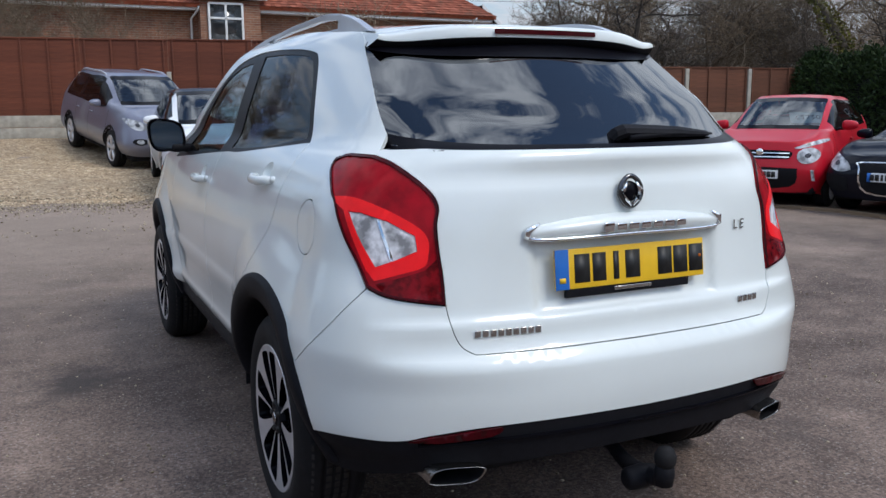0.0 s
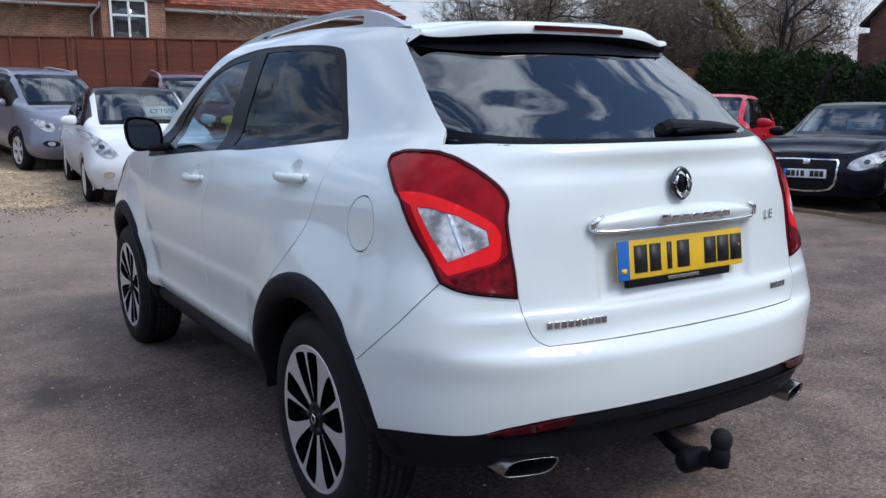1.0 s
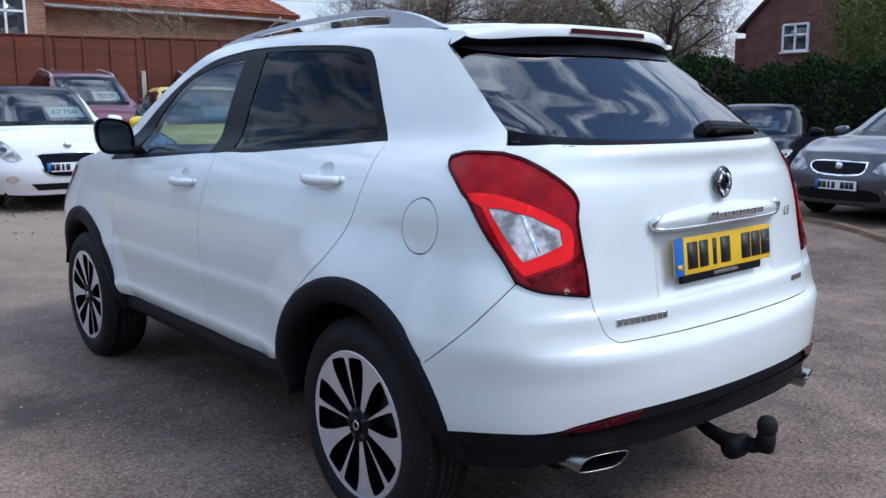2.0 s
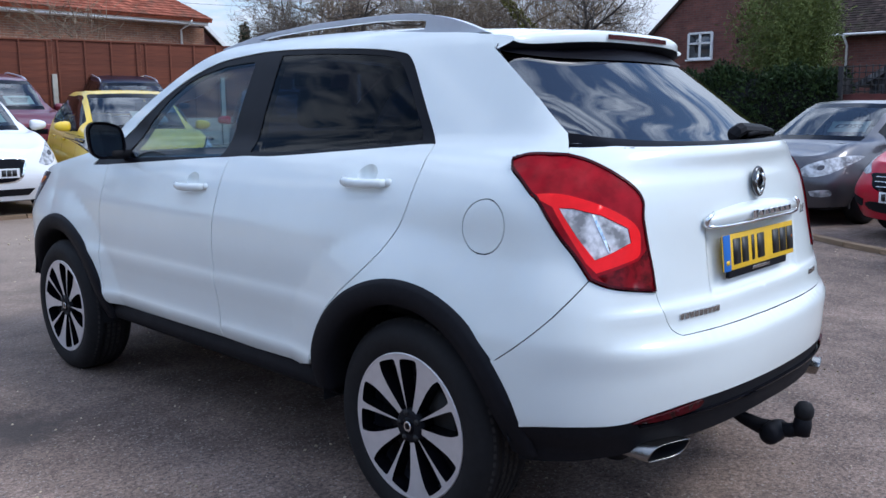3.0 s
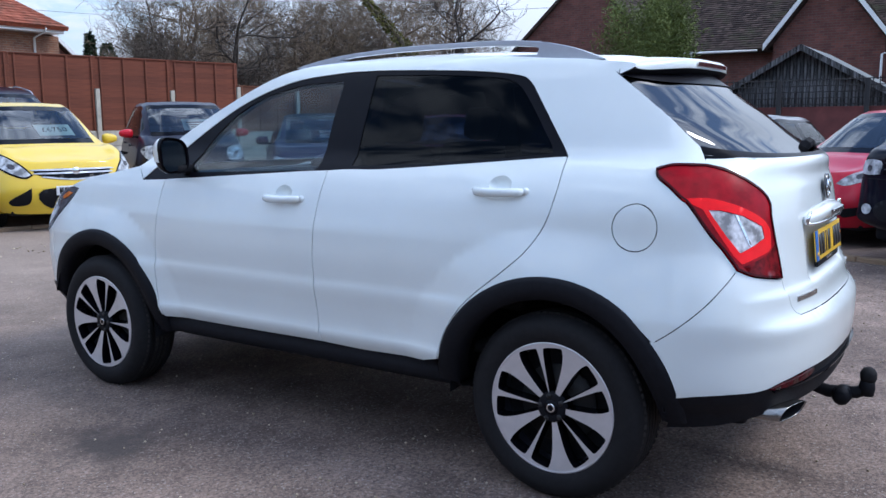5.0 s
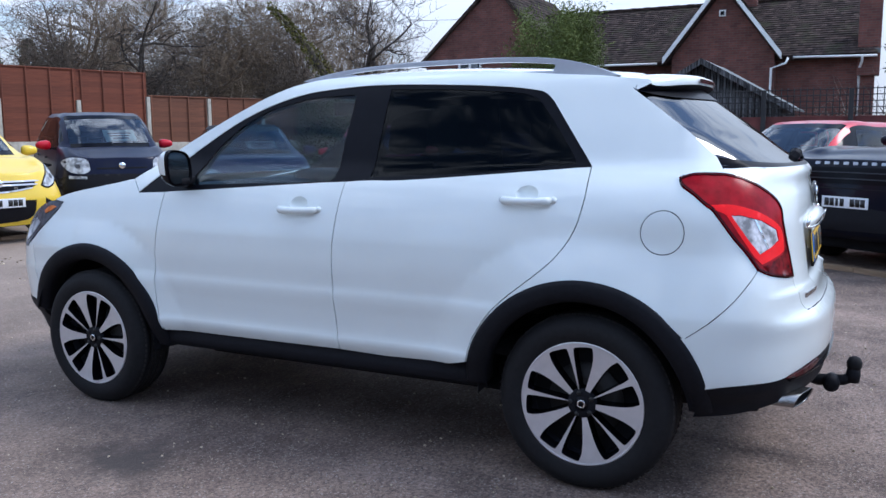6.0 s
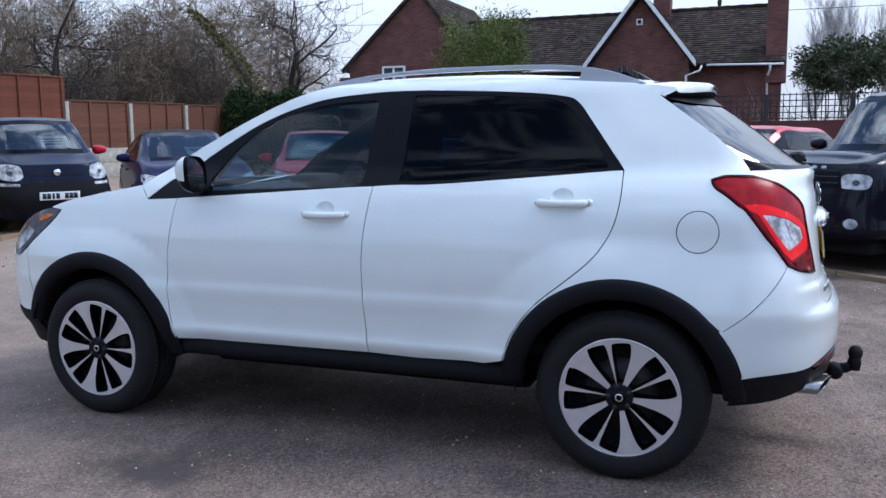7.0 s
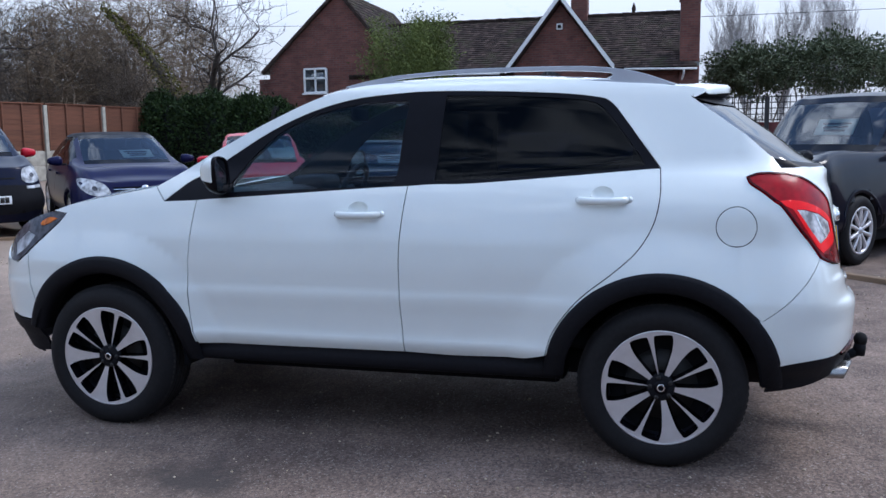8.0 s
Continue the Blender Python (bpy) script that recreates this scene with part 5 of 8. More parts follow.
emb = part("round_badge", moved(lathe([(0.0, -0.010), (0.024, -0.011), (0.029, -0.004)], 28), pose(0, 0, 0, 0, 0, 90)), M["gloss_black"], suv, "chrome and black round badge")
emb.matrix_local = pose(0, tail(1.122) - 0.006, 1.122, -4, 0, 0)
ring_pts = [Vector((0.034 * math.cos(a) * (1 + 0.10 * math.cos(2 * a)), -0.008, 0.043 * math.sin(a))) for a in [k * math.tau / 36 for k in range(36)]]
part("badge_ring", tube(ring_pts, 0.0075, 8, closed=True), M["dark_chrome"], emb)
for sgn in (-1, 1):
    part("badge_wing", tube([(sgn * 0.016, -0.013, 0.026), (sgn * 0.030, -0.013, 0.004), (sgn * 0.020, -0.013, -0.024), (0.003 * sgn, -0.013, -0.040)], [0.004, 0.008, 0.007, 0.004], 8), M["chrome"], emb)
for x, letter in ((0.418, "L"), (0.450, "E")):
    part("trim_letter", moved(text_geo(letter, 0.042, 0.0015), Matrix.Translation(tail_at(x, 0.998, 0.004)) @ pose(0, 0, 0, 0, 0, 12)), M["steel"], suv, "small metal letter", smooth=False)
for k in range(9):
    x = -0.495 + k * 0.0215
    part("maker_bar", moved(bm_geo(box((0.0165, 0.006, 0.020), (0, 0, 0), 0.002)), Matrix.Translation(tail_at(x, 0.768, 0.002)) @ pose(0, 0, 0, 0, 0, -8)), M["steel"], suv)
for k in range(4):
    x = 0.405 + k * 0.023
    part("engine_bar", moved(bm_geo(box((0.018, 0.005, 0.020), (0, 0, 0), 0.002)), Matrix.Translation(tail_at(x, 0.775, 0.002)) @ pose(0, 0, 0, 0, 0, 10)), M["steel"], suv)

# wiper
def screen_at(x, z, out):
    return screen_point(x / -screen_edge(max(z, 1.288)).x, z, out)


def wiper_geo(stations):
    """A moulded arm: each station gives a centre and the half sizes along and off the glass."""
    v, f = [], []
    d, up = Vector((0, -0.55, 0.835)), Vector((0, 0.835, 0.55))
    for x, y, z, hw, hh in stations:
        v += [Vector((x, y, z)) + up * a * hw + d * b * hh for a, b in ((-1, -1), (-1, 0.3), (-0.45, 1), (0.5, 1), (1, 0.2), (1, -1))]
    n = len(stations)
    for i in range(n - 1):
        for k in range(6):
            f.append((i * 6 + k, i * 6 + (k + 1) % 6, i * 6 + 6 + (k + 1) % 6, i * 6 + 6 + k))
    return v, f + [tuple(range(5, -1, -1)), tuple((n - 1) * 6 + k for k in range(6))]


wiper = part("rear_wiper", wiper_geo([(-0.024, -0.634, 1.244, 0.016, 0.012), (-0.016, -0.648, 1.256, 0.019, 0.017), (0.0, -0.668, 1.281, 0.020, 0.015), (0.024, -0.676, 1.292, 0.021, 0.013), (0.14, -0.662, 1.290, 0.021, 0.011), (0.26, -0.645, 1.285, 0.018, 0.010), (0.39, -0.622, 1.276, 0.010, 0.005)]), M["plastic"], suv, "black rear wiper", smooth=False)
part("wiper_blade", tube([screen_at(0.04, 1.262, 0.012), screen_at(0.20, 1.270, 0.014), screen_at(0.42, 1.268, 0.009)], [0.009, 0.010, 0.004], 6), M["plastic"], wiper)

# exhaust tips and tow bar
for sgn in (-1, 1):
    tip = []
    for k in range(28):
        a = k * math.tau / 28
        c, s = math.copysign(abs(math.cos(a)) ** 0.55, math.cos(a)), math.copysign(abs(math.sin(a)) ** 0.55, math.sin(a))
        tip.append((0.070 * c + 0.012 * s, 0.028 * s))
    v, f = [], []
    for y, g in ((-0.50, 0.85), (-0.70, 1.0), (-0.775, 1.0), (-0.778, 0.97), (-0.773, 0.92), (-0.64, 0.84)):
        for x, z in tip:
            v.append(Vector((sgn * (-0.562 + x * g) * -1 if sgn > 0 else -0.562 + x * g, y + ((0.022 * -x / 0.072 - 0.010 * z / 0.03) if y < -0.65 else 0), 0.388 + z * g)))
    for i in range(5):
        for k in range(28):
            q = (i * 28 + k, i * 28 + (k + 1) % 28, (i + 1) * 28 + (k + 1) % 28, (i + 1) * 28 + k)
            f.append(q)
    ex = part("exhaust_tip", (v, f[:112]), M["dull_steel"], suv, "dull steel oblong exhaust tip")
    # near-black lining and plug stand in for the shaded inside of the pipe
    part("exhaust_lining", (v[112:], [tuple(k - 112 for k in q) for q in f[112:]]), M["gap"], ex)
    part("exhaust_bore", box((0.104, 0.02, 0.050), (sgn * 0.562, -0.66, 0.388)), M["gap"], ex)
hitch = part("tow_bar", tube([(0, -0.55, 0.36), (0, -0.70, 0.345), (0, -0.745, 0.325), (0, -0.80, 0.312), (0, -0.90, 0.322), (0, -0.945, 0.345)], [0.020, 0.020, 0.022, 0.026, 0.024, 0.022], 12), M["plastic"], suv, "black tow bar with a capped ball")
part("tow_neck", tube([(0, -0.935, 0.318), (0, -0.937, 0.35), (0, -0.94, 0.385)], [0.027, 0.030, 0.024], 12), M["plastic"], hitch)
part("tow_ball", tube([(0, -0.94, 0.372), (0, -0.94, 0.385), (0, -0.94, 0.405), (0, -0.94, 0.424), (0, -0.94, 0.431)], [0.024, 0.030, 0.031, 0.021, 0.004], 16), M["rubber"], hitch, "rounded rubber ball cap")
part("tow_socket", tube([(-0.070, -0.855, 0.312), (-0.060, -0.855, 0.312), (-0.01, -0.855, 0.312), (0.03, -0.855, 0.312)], [0.020, 0.033, 0.036, 0.030], 14), M["plastic"], hitch)

# cabin
part("cabin_floor", box((1.35, 2.5, 0.04), (0, 1.25, 0.47)), M["trim"], suv)
for flip in ((lambda g: g), mirrored):
    part("door_lining", flip(panel_geo([(0.1, 0.9), (2.15, 0.6), (2.2, 1.08), (1.1, 1.155), (0.1, 1.225)], body_place(-0.06), 0.1, (), 0)), M["trim"], suv)
part("dashboard", joined(bm_geo(box((1.36, 0.48, 0.30), (0, 2.18, 0.98), 0.09)), bm_geo(box((0.30, 0.20, 0.10), (0.36, 2.02, 1.13), 0.04))), M["trim"], suv, "pale grey and black dashboard")
part("centre_stack", box((0.26, 0.22, 0.42), (0, 1.95, 0.78), 0.04), M["trim"], suv)


def seat(x, y, back_z, wide, name="seat"):
    s = part(name, box((wide, 0.50, 0.16), (x, y + 0.05, 0.70), 0.05), M["fabric"], suv, "dark grey fabric seat")
    part("backrest", box((wide, 0.14, 0.58), (x, y - 0.24, 0.99), 0.055, (12, 0, 0)), M["fabric"], s)
    n = 1 if wide < 0.8 else 3
    for k in range(n):
        part("headrest", box((0.25, 0.10, 0.17), (x + (k - (n - 1) / 2) * 0.42, y - 0.34, back_z), 0.045, (10, 0, 0)), M["fabric"], s)
    return s


seat(-0.36, 1.35, 1.37, 0.50)
seat(0.36, 1.35, 1.37, 0.50)
seat(0.0, 0.42, 1.34, 1.26, "rear_seat")
st = part("steering_wheel", tube([(0.36 + 0.185 * math.cos(a), 1.80 - 0.075 * math.sin(a), 1.07 + 0.170 * math.sin(a)) for a in [k * math.tau / 28 for k in range(28)]], 0.016, 8, closed=True), M["trim"], suv)
part("wheel_boss", box((0.17, 0.05, 0.12), (0.36, 1.81, 1.06), 0.02, (-24, 0, 0)), M["trim"], st)
part("parcel_shelf", box((1.1, 0.5, 0.03), (0, -0.25, 1.16), 0.01), M["trim"], suv)
part("interior_mirror", box((0.22, 0.03, 0.07), (0.05, 1.62, 1.52), 0.012), M["trim"], suv)

# ---- ground ----
rise = curve1([-60, 4, 10, 15.3, 17.4, 30, 90], [0, 0.0, 0.19, 0.45, 0.74, 0.8, 0.8])


def ground_z(x, y):
    return rise(y)


def gravel_edge(x):
    """The tarmac ends and gravel begins beyond this y."""
    return 9.45 + 0.16 * math.sin(x * 1.7) + 0.10 * math.sin(x * 4.1 + 1) + 0.22 * noise.noise(Vector((x * 3.1, 0, 7))) + 0.12 * noise.noise(Vector((x * 9.0, 0, 2))) if x < 0.6 else 14.0


def wide_ground():
    xs = [-400, -150, -60] + [-30 + k * 1.0 for k in range(71)] + [60, 150, 400]
    ys = [-400, -150, -60] + [-30 + k * 1.0 for k in range(71)] + [60, 150, 400]
    v = [Vector((x, y, ground_z(x, y) + 0.006 * noise.noise(Vector((x * 0.5, y * 0.5, 0))))) for y in ys for x in xs]
    n = len(xs)
    f = [(i * n + j, i * n + j + 1, (i + 1) * n + j + 1, (i + 1) * n + j) for i in range(len(ys) - 1) for j in range(n - 1)]
    return v, f


ground = tagged(part("ground", wide_ground(), M["asphalt"]), "worn patchy grey tarmac with dust and oil stains", "ground", kind="structure")

# ---- ground pieces: gravel, edging ----
def gravel_sheet():
    v, f = [], []
    xs = [-14 + 0.1 * k for k in range(231)]
    n = 40
    for x in xs:
        y0, y1 = gravel_edge(min(x, 0.55)) + (0 if x < 0.6 else 1.2 + 0.1 * math.sin(3 * x)), fence_y(x) - 0.05
        for k in range(n + 1):
            y = y0 + (y1 - y0) * k / n
            e = min(1.0, k / 2.0)
            v.append(Vector((x, y, ground_z(x, y) + 0.004 + e * (0.022 + 0.03 * noise.noise(Vector((x * 1.3, y * 1.3, 3)))))))
    for i in range(len(xs) - 1):
        for k in range(n):
            a = i * (n + 1) + k
            f.append((a, a + n + 1, a + n + 2, a + 1))
    return v, f


def fence_y(x):
    return 17.4 - 0.2 * (x - 3)


tagged(part("gravel_bed", gravel_sheet(), M["gravel"]), "beige pea gravel beside the fence", "gravel", kind="structure")


def pebbles(n=15000):
    """Loose stones spilled along the gravel's edge and on the tarmac."""
    rnd = random.Random(5)
    v, f = [], []
    base = [(1, 0, 0), (-1, 0, 0), (0, 1, 0), (0, -1, 0), (0, 0, 1), (0, 0, -1)]
    tri = [(0, 2, 4), (2, 1, 4), (1, 3, 4), (3, 0, 4), (2, 0, 5), (1, 2, 5), (3, 1, 5), (0, 3, 5)]
    for _ in range(n):
        if rnd.random() < 0.5:
            x = rnd.uniform(-9, 0.9)
            y = gravel_edge(x) + rnd.gauss(0.1, 0.55)
        else:
            x, y = rnd.uniform(-5, 6), rnd.uniform(-3.4, 7.5)
        r = rnd.uniform(0.006, 0.017) if y > 7 else 0.002 + 0.007 * rnd.random() ** 2.5
        s = len(v)
        z = ground_z(x, y) + (0.02 if x < 0.6 and y > gravel_edge(x) + 0.3 else 0)
        for q in base:
            v.append(Vector((x + q[0] * r * rnd.uniform(0.7, 1.3), y + q[1] * r * rnd.uniform(0.7, 1.3), z + r * 0.4 + q[2] * r * 0.7)))
        f += [(a + s, b + s, c + s) for a, b, c in tri]
    return v, f


tagged(part("loose_stones", pebbles(), M["stones"]), "loose pale stones scattered on tarmac and gravel", "stones", kind="stuff")

EDGE_B = line([(5.9, 7.3), (7.0, 6.0), (7.75, 4.9), (7.55, 3.4), (7.2, 2.3), (6.3, 1.2), (5.75, 0.2), (5.35, -0.7), (4.55, -1.65), (3.2, -2.9), (1.6, -4.4)], 5)
EDGE_A = line([(0.75, 8.75), (2.0, 8.65), (3.4, 8.5), (4.6, 8.75), (5.9, 7.3)], 5)


def kerb(path, i0, name="edging_board"):
    """Low boards end to end along the front of a parking row, each a piece of its own."""
    owner = tagged(new(name + "_line"), "worn low timber and concrete edging along the parked cars", "kerb", kind="structure")
    for a, b in zip(path[:-1:2], path[2::2]):
        a, b = Vector((a[0], a[1], 0)), Vector((b[0], b[1], 0))
        d = b - a
        mid = (a + b) / 2
        p = part("edging_board", box((0.10, d.length - 0.012, 0.07), (0, 0, 0), 0.012), M["timber"], owner, smooth=False)
        p.matrix_local = pose(mid.x, mid.y, ground_z(mid.x, mid.y) + 0.015, 0, 0, math.degrees(math.atan2(-d.x, d.y)))


kerb(EDGE_A, 0)
kerb(EDGE_B, 0)

# ---- fences ----
ang_f = math.degrees(math.atan2(-0.2, 1))
STEP = 1.86


def fence_run(x0, count, top, low, mat, rows, full_posts, name, label):
    """Panels between concrete posts on gravel boards."""
    owner = tagged(new(name), label, "fence", kind="structure")
    dx = STEP * math.cos(radians(ang_f))
    rnd = random.Random(int(x0 * 10))
    meshes = {}
    for i in range(count):
        xa = x0 + i * dx
        ya = fence_y(xa)
        xm, ym = xa + dx / 2, fence_y(xa + dx / 2)
        zg = ground_z(xm, ym)
        post_h = (top + 0.03 if full_posts else low + 1.0) - zg
        p = part("concrete_post", box((0.10, 0.10, post_h), (0, 0, post_h / 2), 0.008), M["concrete"], owner)
        p.matrix_local = pose(xa, ya - 0.02, zg - 0.05, 0, 0, ang_f)
        for k in range(2):
            h = (low - zg) / 2
            g = part("gravel_board", box((STEP - 0.10, 0.05, h - 0.01), (0, 0, 0), 0.006), M["concrete"], owner)
            g.matrix_local = pose(xm, ym, zg + h * (k + 0.5), 0, 0, ang_f)
        tz = top + rnd.uniform(-0.03, 0.03)
        n = rows
        hh = (tz - low) / n
        key = round(hh, 3)
        for k in range(n):
            if (key, k % 3) not in meshes:
                v, f = [], []
                for a in range(13):
                    t = a / 12
                    wav = 0.004 * math.sin(a * 1.7 + (k % 3) * 2.1)
                    for yy, zz in ((0.010, hh * 1.18), (-0.004, hh * 1.18), (-0.009, wav), (0.000, wav)):
                        v.append(Vector((-(STEP - 0.006) / 2 + t * (STEP - 0.006), yy, zz)))
                for a in range(12):
                    for b in range(4):
                        f.append((a * 4 + b, a * 4 + (b + 1) % 4, a * 4 + 4 + (b + 1) % 4, a * 4 + 4 + b))
                meshes[(key, k % 3)] = mesh_of("lap_board", v, f, mat, False)
            b = new("lap_board", meshes[(key, k % 3)])
            b.parent = owner
            b.matrix_local = pose(xm, ym, low + k * hh, 0, 0, ang_f)
        for k in range(4):
            ofs = -STEP / 2 + 0.10 + k * (STEP - 0.2) / 3
            bt = part("batten", box((0.035, 0.022, tz - low), (0, 0, (tz - low) / 2), 0.004), mat, owner)
            bt.matrix_local = pose(xm + ofs * math.cos(radians(ang_f)), ym + ofs * math.sin(radians(ang_f)) - 0.032, low, 0, 0, ang_f)
        cap = part("top_rail", box((STEP - 0.04, 0.055, 0.03), (0, 0, 0), 0.004), mat, owner)
        cap.matrix_local = pose(xm, ym - 0.005, tz + 0.012, 0, 0, ang_f)
    return owner


FX0 = 1.30 - 9 * STEP * math.cos(radians(ang_f))
N_TALL = 15
fence_run(FX0, N_TALL, 2.93, 1.28, M["fence"], 13, False, "tall_fence", "tall red-brown lapped panel fence on concrete boards")
FX1 = FX0 + N_TALL * STEP * math.cos(radians(ang_f))
fence_run(FX1, 5, 2.38, 1.22, M["fence_b"], 9, True, "low_fence", "faded brown lapped fence between tall concrete posts")

# dark trellis fence over a red wall behind the second row
wall = tagged(part("red_wall", box((0.16, 15.0, 1.95), (17.35, -2.4, 0.72), 0.01), M["wall_red"]), "low dark red painted wall", "wall", kind="structure")
trellis = tagged(new("trellis_fence"), "dark weathered trellis over the red wall", "fence", kind="structure")
for i in range(9):
    y = 5.0 - i * 1.83
    p = part("trellis_post", box((0.10, 0.10, 2.5), (0, 0, 0), 0.01), M["trellis"], trellis)
    p.matrix_local = pose(17.2, y, 1.05)
    if i == 8:
        break
    for k in range(13):
        s = part("trellis_slat", box((0.016, 0.021, 0.62), (0, 0, 0)), M["trellis"], trellis)
        s.matrix_local = pose(17.22, y - 0.10 - k * 0.136, 2.02)
    for k in range(5):
        s = part("trellis_rail", box((0.016, 1.75, 0.021), (0, 0, 0)), M["trellis"], trellis)
        s.matrix_local = pose(17.20, y - 0.915, 1.75 + k * 0.135)

# ---- houses ----
def prism(poly, axis, a, b):
    """A solid from an outline, pushed along x or y from a to b."""
    v, n = [], len(poly)
    for s in (a, b):
        for p, q in poly:
            v.append(Vector((s, p, q)) if axis == "x" else Vector((p, s, q)))
    f = [tuple(range(n)), tuple(range(2 * n - 1, n - 1, -1))] + [(i, n + i, n + (i + 1) % n, (i + 1) % n) for i in range(n)]
    bm = bmesh.new()
    vs = [bm.verts.new(q) for q in v]
    for q in f:
        bm.faces.new([vs[i] for i in q])
    bmesh.ops.recalc_face_normals(bm, faces=bm.faces)
    return bm


def slab(p0, p1, p2, p3, thick):
    """A flat sheet with thickness through four corners."""
    p = [Vector(q) for q in (p0, p1, p2, p3)]
    n = (p[1] - p[0]).cross(p[3] - p[0]).normalized()
    if n.z < -0.2:
        n = -n
    v = p + [q - n * thick for q in p]
    return v, [(0, 1, 2, 3), (7, 6, 5, 4), (0, 4, 5, 1), (1, 5, 6, 2), (2, 6, 7, 3), (3, 7, 4, 0)]


def tile_courses(p0, p1, p2, p3, rows, cols, material, parent, seed=0, lift=0.012):
    """Overlapping tile courses on a roof slope: p0-p1 along the eaves, p3-p2 along the ridge."""
    p0, p1, p2, p3 = (Vector(q) for q in (p0, p1, p2, p3))
    n = (p1 - p0).cross(p3 - p0).normalized()
    if n.z < 0:
        n = -n
    rnd = random.Random(seed)
    v, f = [], []
    for r in range(rows):
        ta, tb = r / rows, min(1.0, (r + 1.25) / rows)
        for c in range(cols):
            o = 0.5 / cols if r % 2 else 0.0
            ca, cb = min(1, c / cols + o), min(1, (c + 0.97) / cols + o)
            if cb - ca < 0.2 / cols:
                continue
            h = rnd.uniform(0.5, 1.6) * lift
            s = len(v)
            q = [p0.lerp(p1, ca).lerp(p3.lerp(p2, ca), ta), p0.lerp(p1, cb).lerp(p3.lerp(p2, cb), ta), p0.lerp(p1, cb).lerp(p3.lerp(p2, cb), tb), p0.lerp(p1, ca).lerp(p3.lerp(p2, ca), tb)]
            v += [q[0] + n * (h + lift), q[1] + n * (h + lift), q[2] + n * 0.004, q[3] + n * 0.004, q[0], q[1]]
            f += [(s, s + 1, s + 2, s + 3), (s + 4, s + 5, s + 1, s)]
    ob = part("roof_tiles", (v, f), material, parent, smooth=False)
    ob["kind"] = "stuff"
    return ob


def tile_mat(name, a, b, moss):
    m, n, l, p = principled(name)
    g = n.new("ShaderNodeNewGeometry")
    c = ramp(n, l, g.outputs["Random Per Island"], [(0.0, a), (0.7, b), (1.0, tuple(min(1, x * 1.5) for x in b))])
    v = coords(n, l)
    k = ramp(n, l, noise_node(n, l, v, 1.4, 6, 0.7), [(0.50, (0, 0, 0)), (0.66, (1, 1, 1))])
    c = mix_col(n, l, k, c, moss)
    l.new(c, p.inputs["Base Color"])
    p.inputs["Roughness"].default_value = 0.9
    bump(n, l, p, noise_node(n, l, v, 30, 3), 0.4, 0.01)
    p.inputs["Specular IOR Level"].default_value = 0.1
    return m


TILE_R = tile_mat("clay_tiles", (0.19, 0.060, 0.038), (0.29, 0.098, 0.062), (0.17, 0.080, 0.055))
TILE_D = tile_mat("old_tiles", (0.026, 0.020, 0.018), (0.056, 0.040, 0.035), (0.050, 0.047, 0.030))


def window(parent, origin, along, wide, high, cols, rows, name="window"):
    """A white casement in a wall: origin is its lower corner, along the unit direction; it faces across that direction."""
    a = Vector(along)
    out = Vector((a.y, -a.x, 0))
    ang = math.degrees(math.atan2(a.y, a.x))
    w = part(name, box((wide, 0.05, high), (0, 0, 0)), M["pane"], parent, "white-framed casement window")
    w.matrix_local = Matrix.Translation(Vector(origin) + a * wide / 2 + Vector((0, 0, high / 2))) @ pose(0, 0, 0, 0, 0, ang)
    for k in range(cols + 1):
        part("frame", box((0.07, 0.09, high), (-wide / 2 + wide * k / cols, -0.02, 0), 0.008), M["upvc"], w)
    for k in range(rows + 1):
        z = -high / 2 + (high * k / rows if rows < 2 else (0, high * 0.60, high)[k])
        part("frame", box((wide, 0.09, 0.07), (0, -0.02, z), 0.008), M["upvc"], w)
    part("sill", box((wide + 0.14, 0.16, 0.05), (0, -0.05, -high / 2 - 0.05), 0.008), M["upvc"], w)
    return w


def gutter(parent, a, b, name="gutter"):
    return part(name, tube([a, b], 0.036, 8), M["upvc"], parent, "white gutter")


def downpipe(parent, pts):
    return part("downpipe", tube(pts, 0.038, 8), M["upvc"], parent, "white downpipe")


# bungalow of brown brick beyond the tall fence
hA = thing("brick_bungalow", "brown brick bungalow with a red clay tile roof behind the fence", "house")
part("wall", box((17.0, 7.0, 4.1), (4.9, 29.5, 2.55)), M["brick_a"], hA, smooth=False)
part("bay_wall", box((1.9, 0.7, 4.3), (4.35, 25.75, 2.65)), M["brick_a"], hA, smooth=False)
window(hA, (3.66, 25.38, 3.55), (1, 0, 0), 1.05, 1.15, 2, 2)
for x0, x1, y0, ze in ((-4.2, 3.32, 25.55, 4.62), (5.25, 13.9, 25.55, 4.60)):
    part("fascia", box((x1 - x0, 0.05, 0.20), ((x0 + x1) / 2, y0, ze), 0.005), M["upvc"], hA, "white fascia board")
    gutter(hA, (x0, y0 - 0.07, ze + 0.06), (x1, y0 - 0.07, ze + 0.06))
    part("soffit", box((x1 - x0, 0.5, 0.04), ((x0 + x1) / 2, y0 + 0.22, ze - 0.11)), M["upvc"], hA)
part("fascia", box((2.3, 0.05, 0.18), (4.35, 25.22, 4.92), 0.005), M["upvc"], hA)
part("roof", slab((-4.4, 25.4, 4.66), (14.0, 25.4, 4.66), (10.2, 29.5, 7.6), (-0.6, 29.5, 7.6), 0.12), M["tile_red"], hA, smooth=False)
part("hip_slope", slab((-4.4, 33.5, 4.66), (-4.4, 25.4, 4.66), (-0.6, 29.5, 7.6), (-0.6, 29.5, 7.6), 0.10), M["tile_red"], hA, smooth=False)
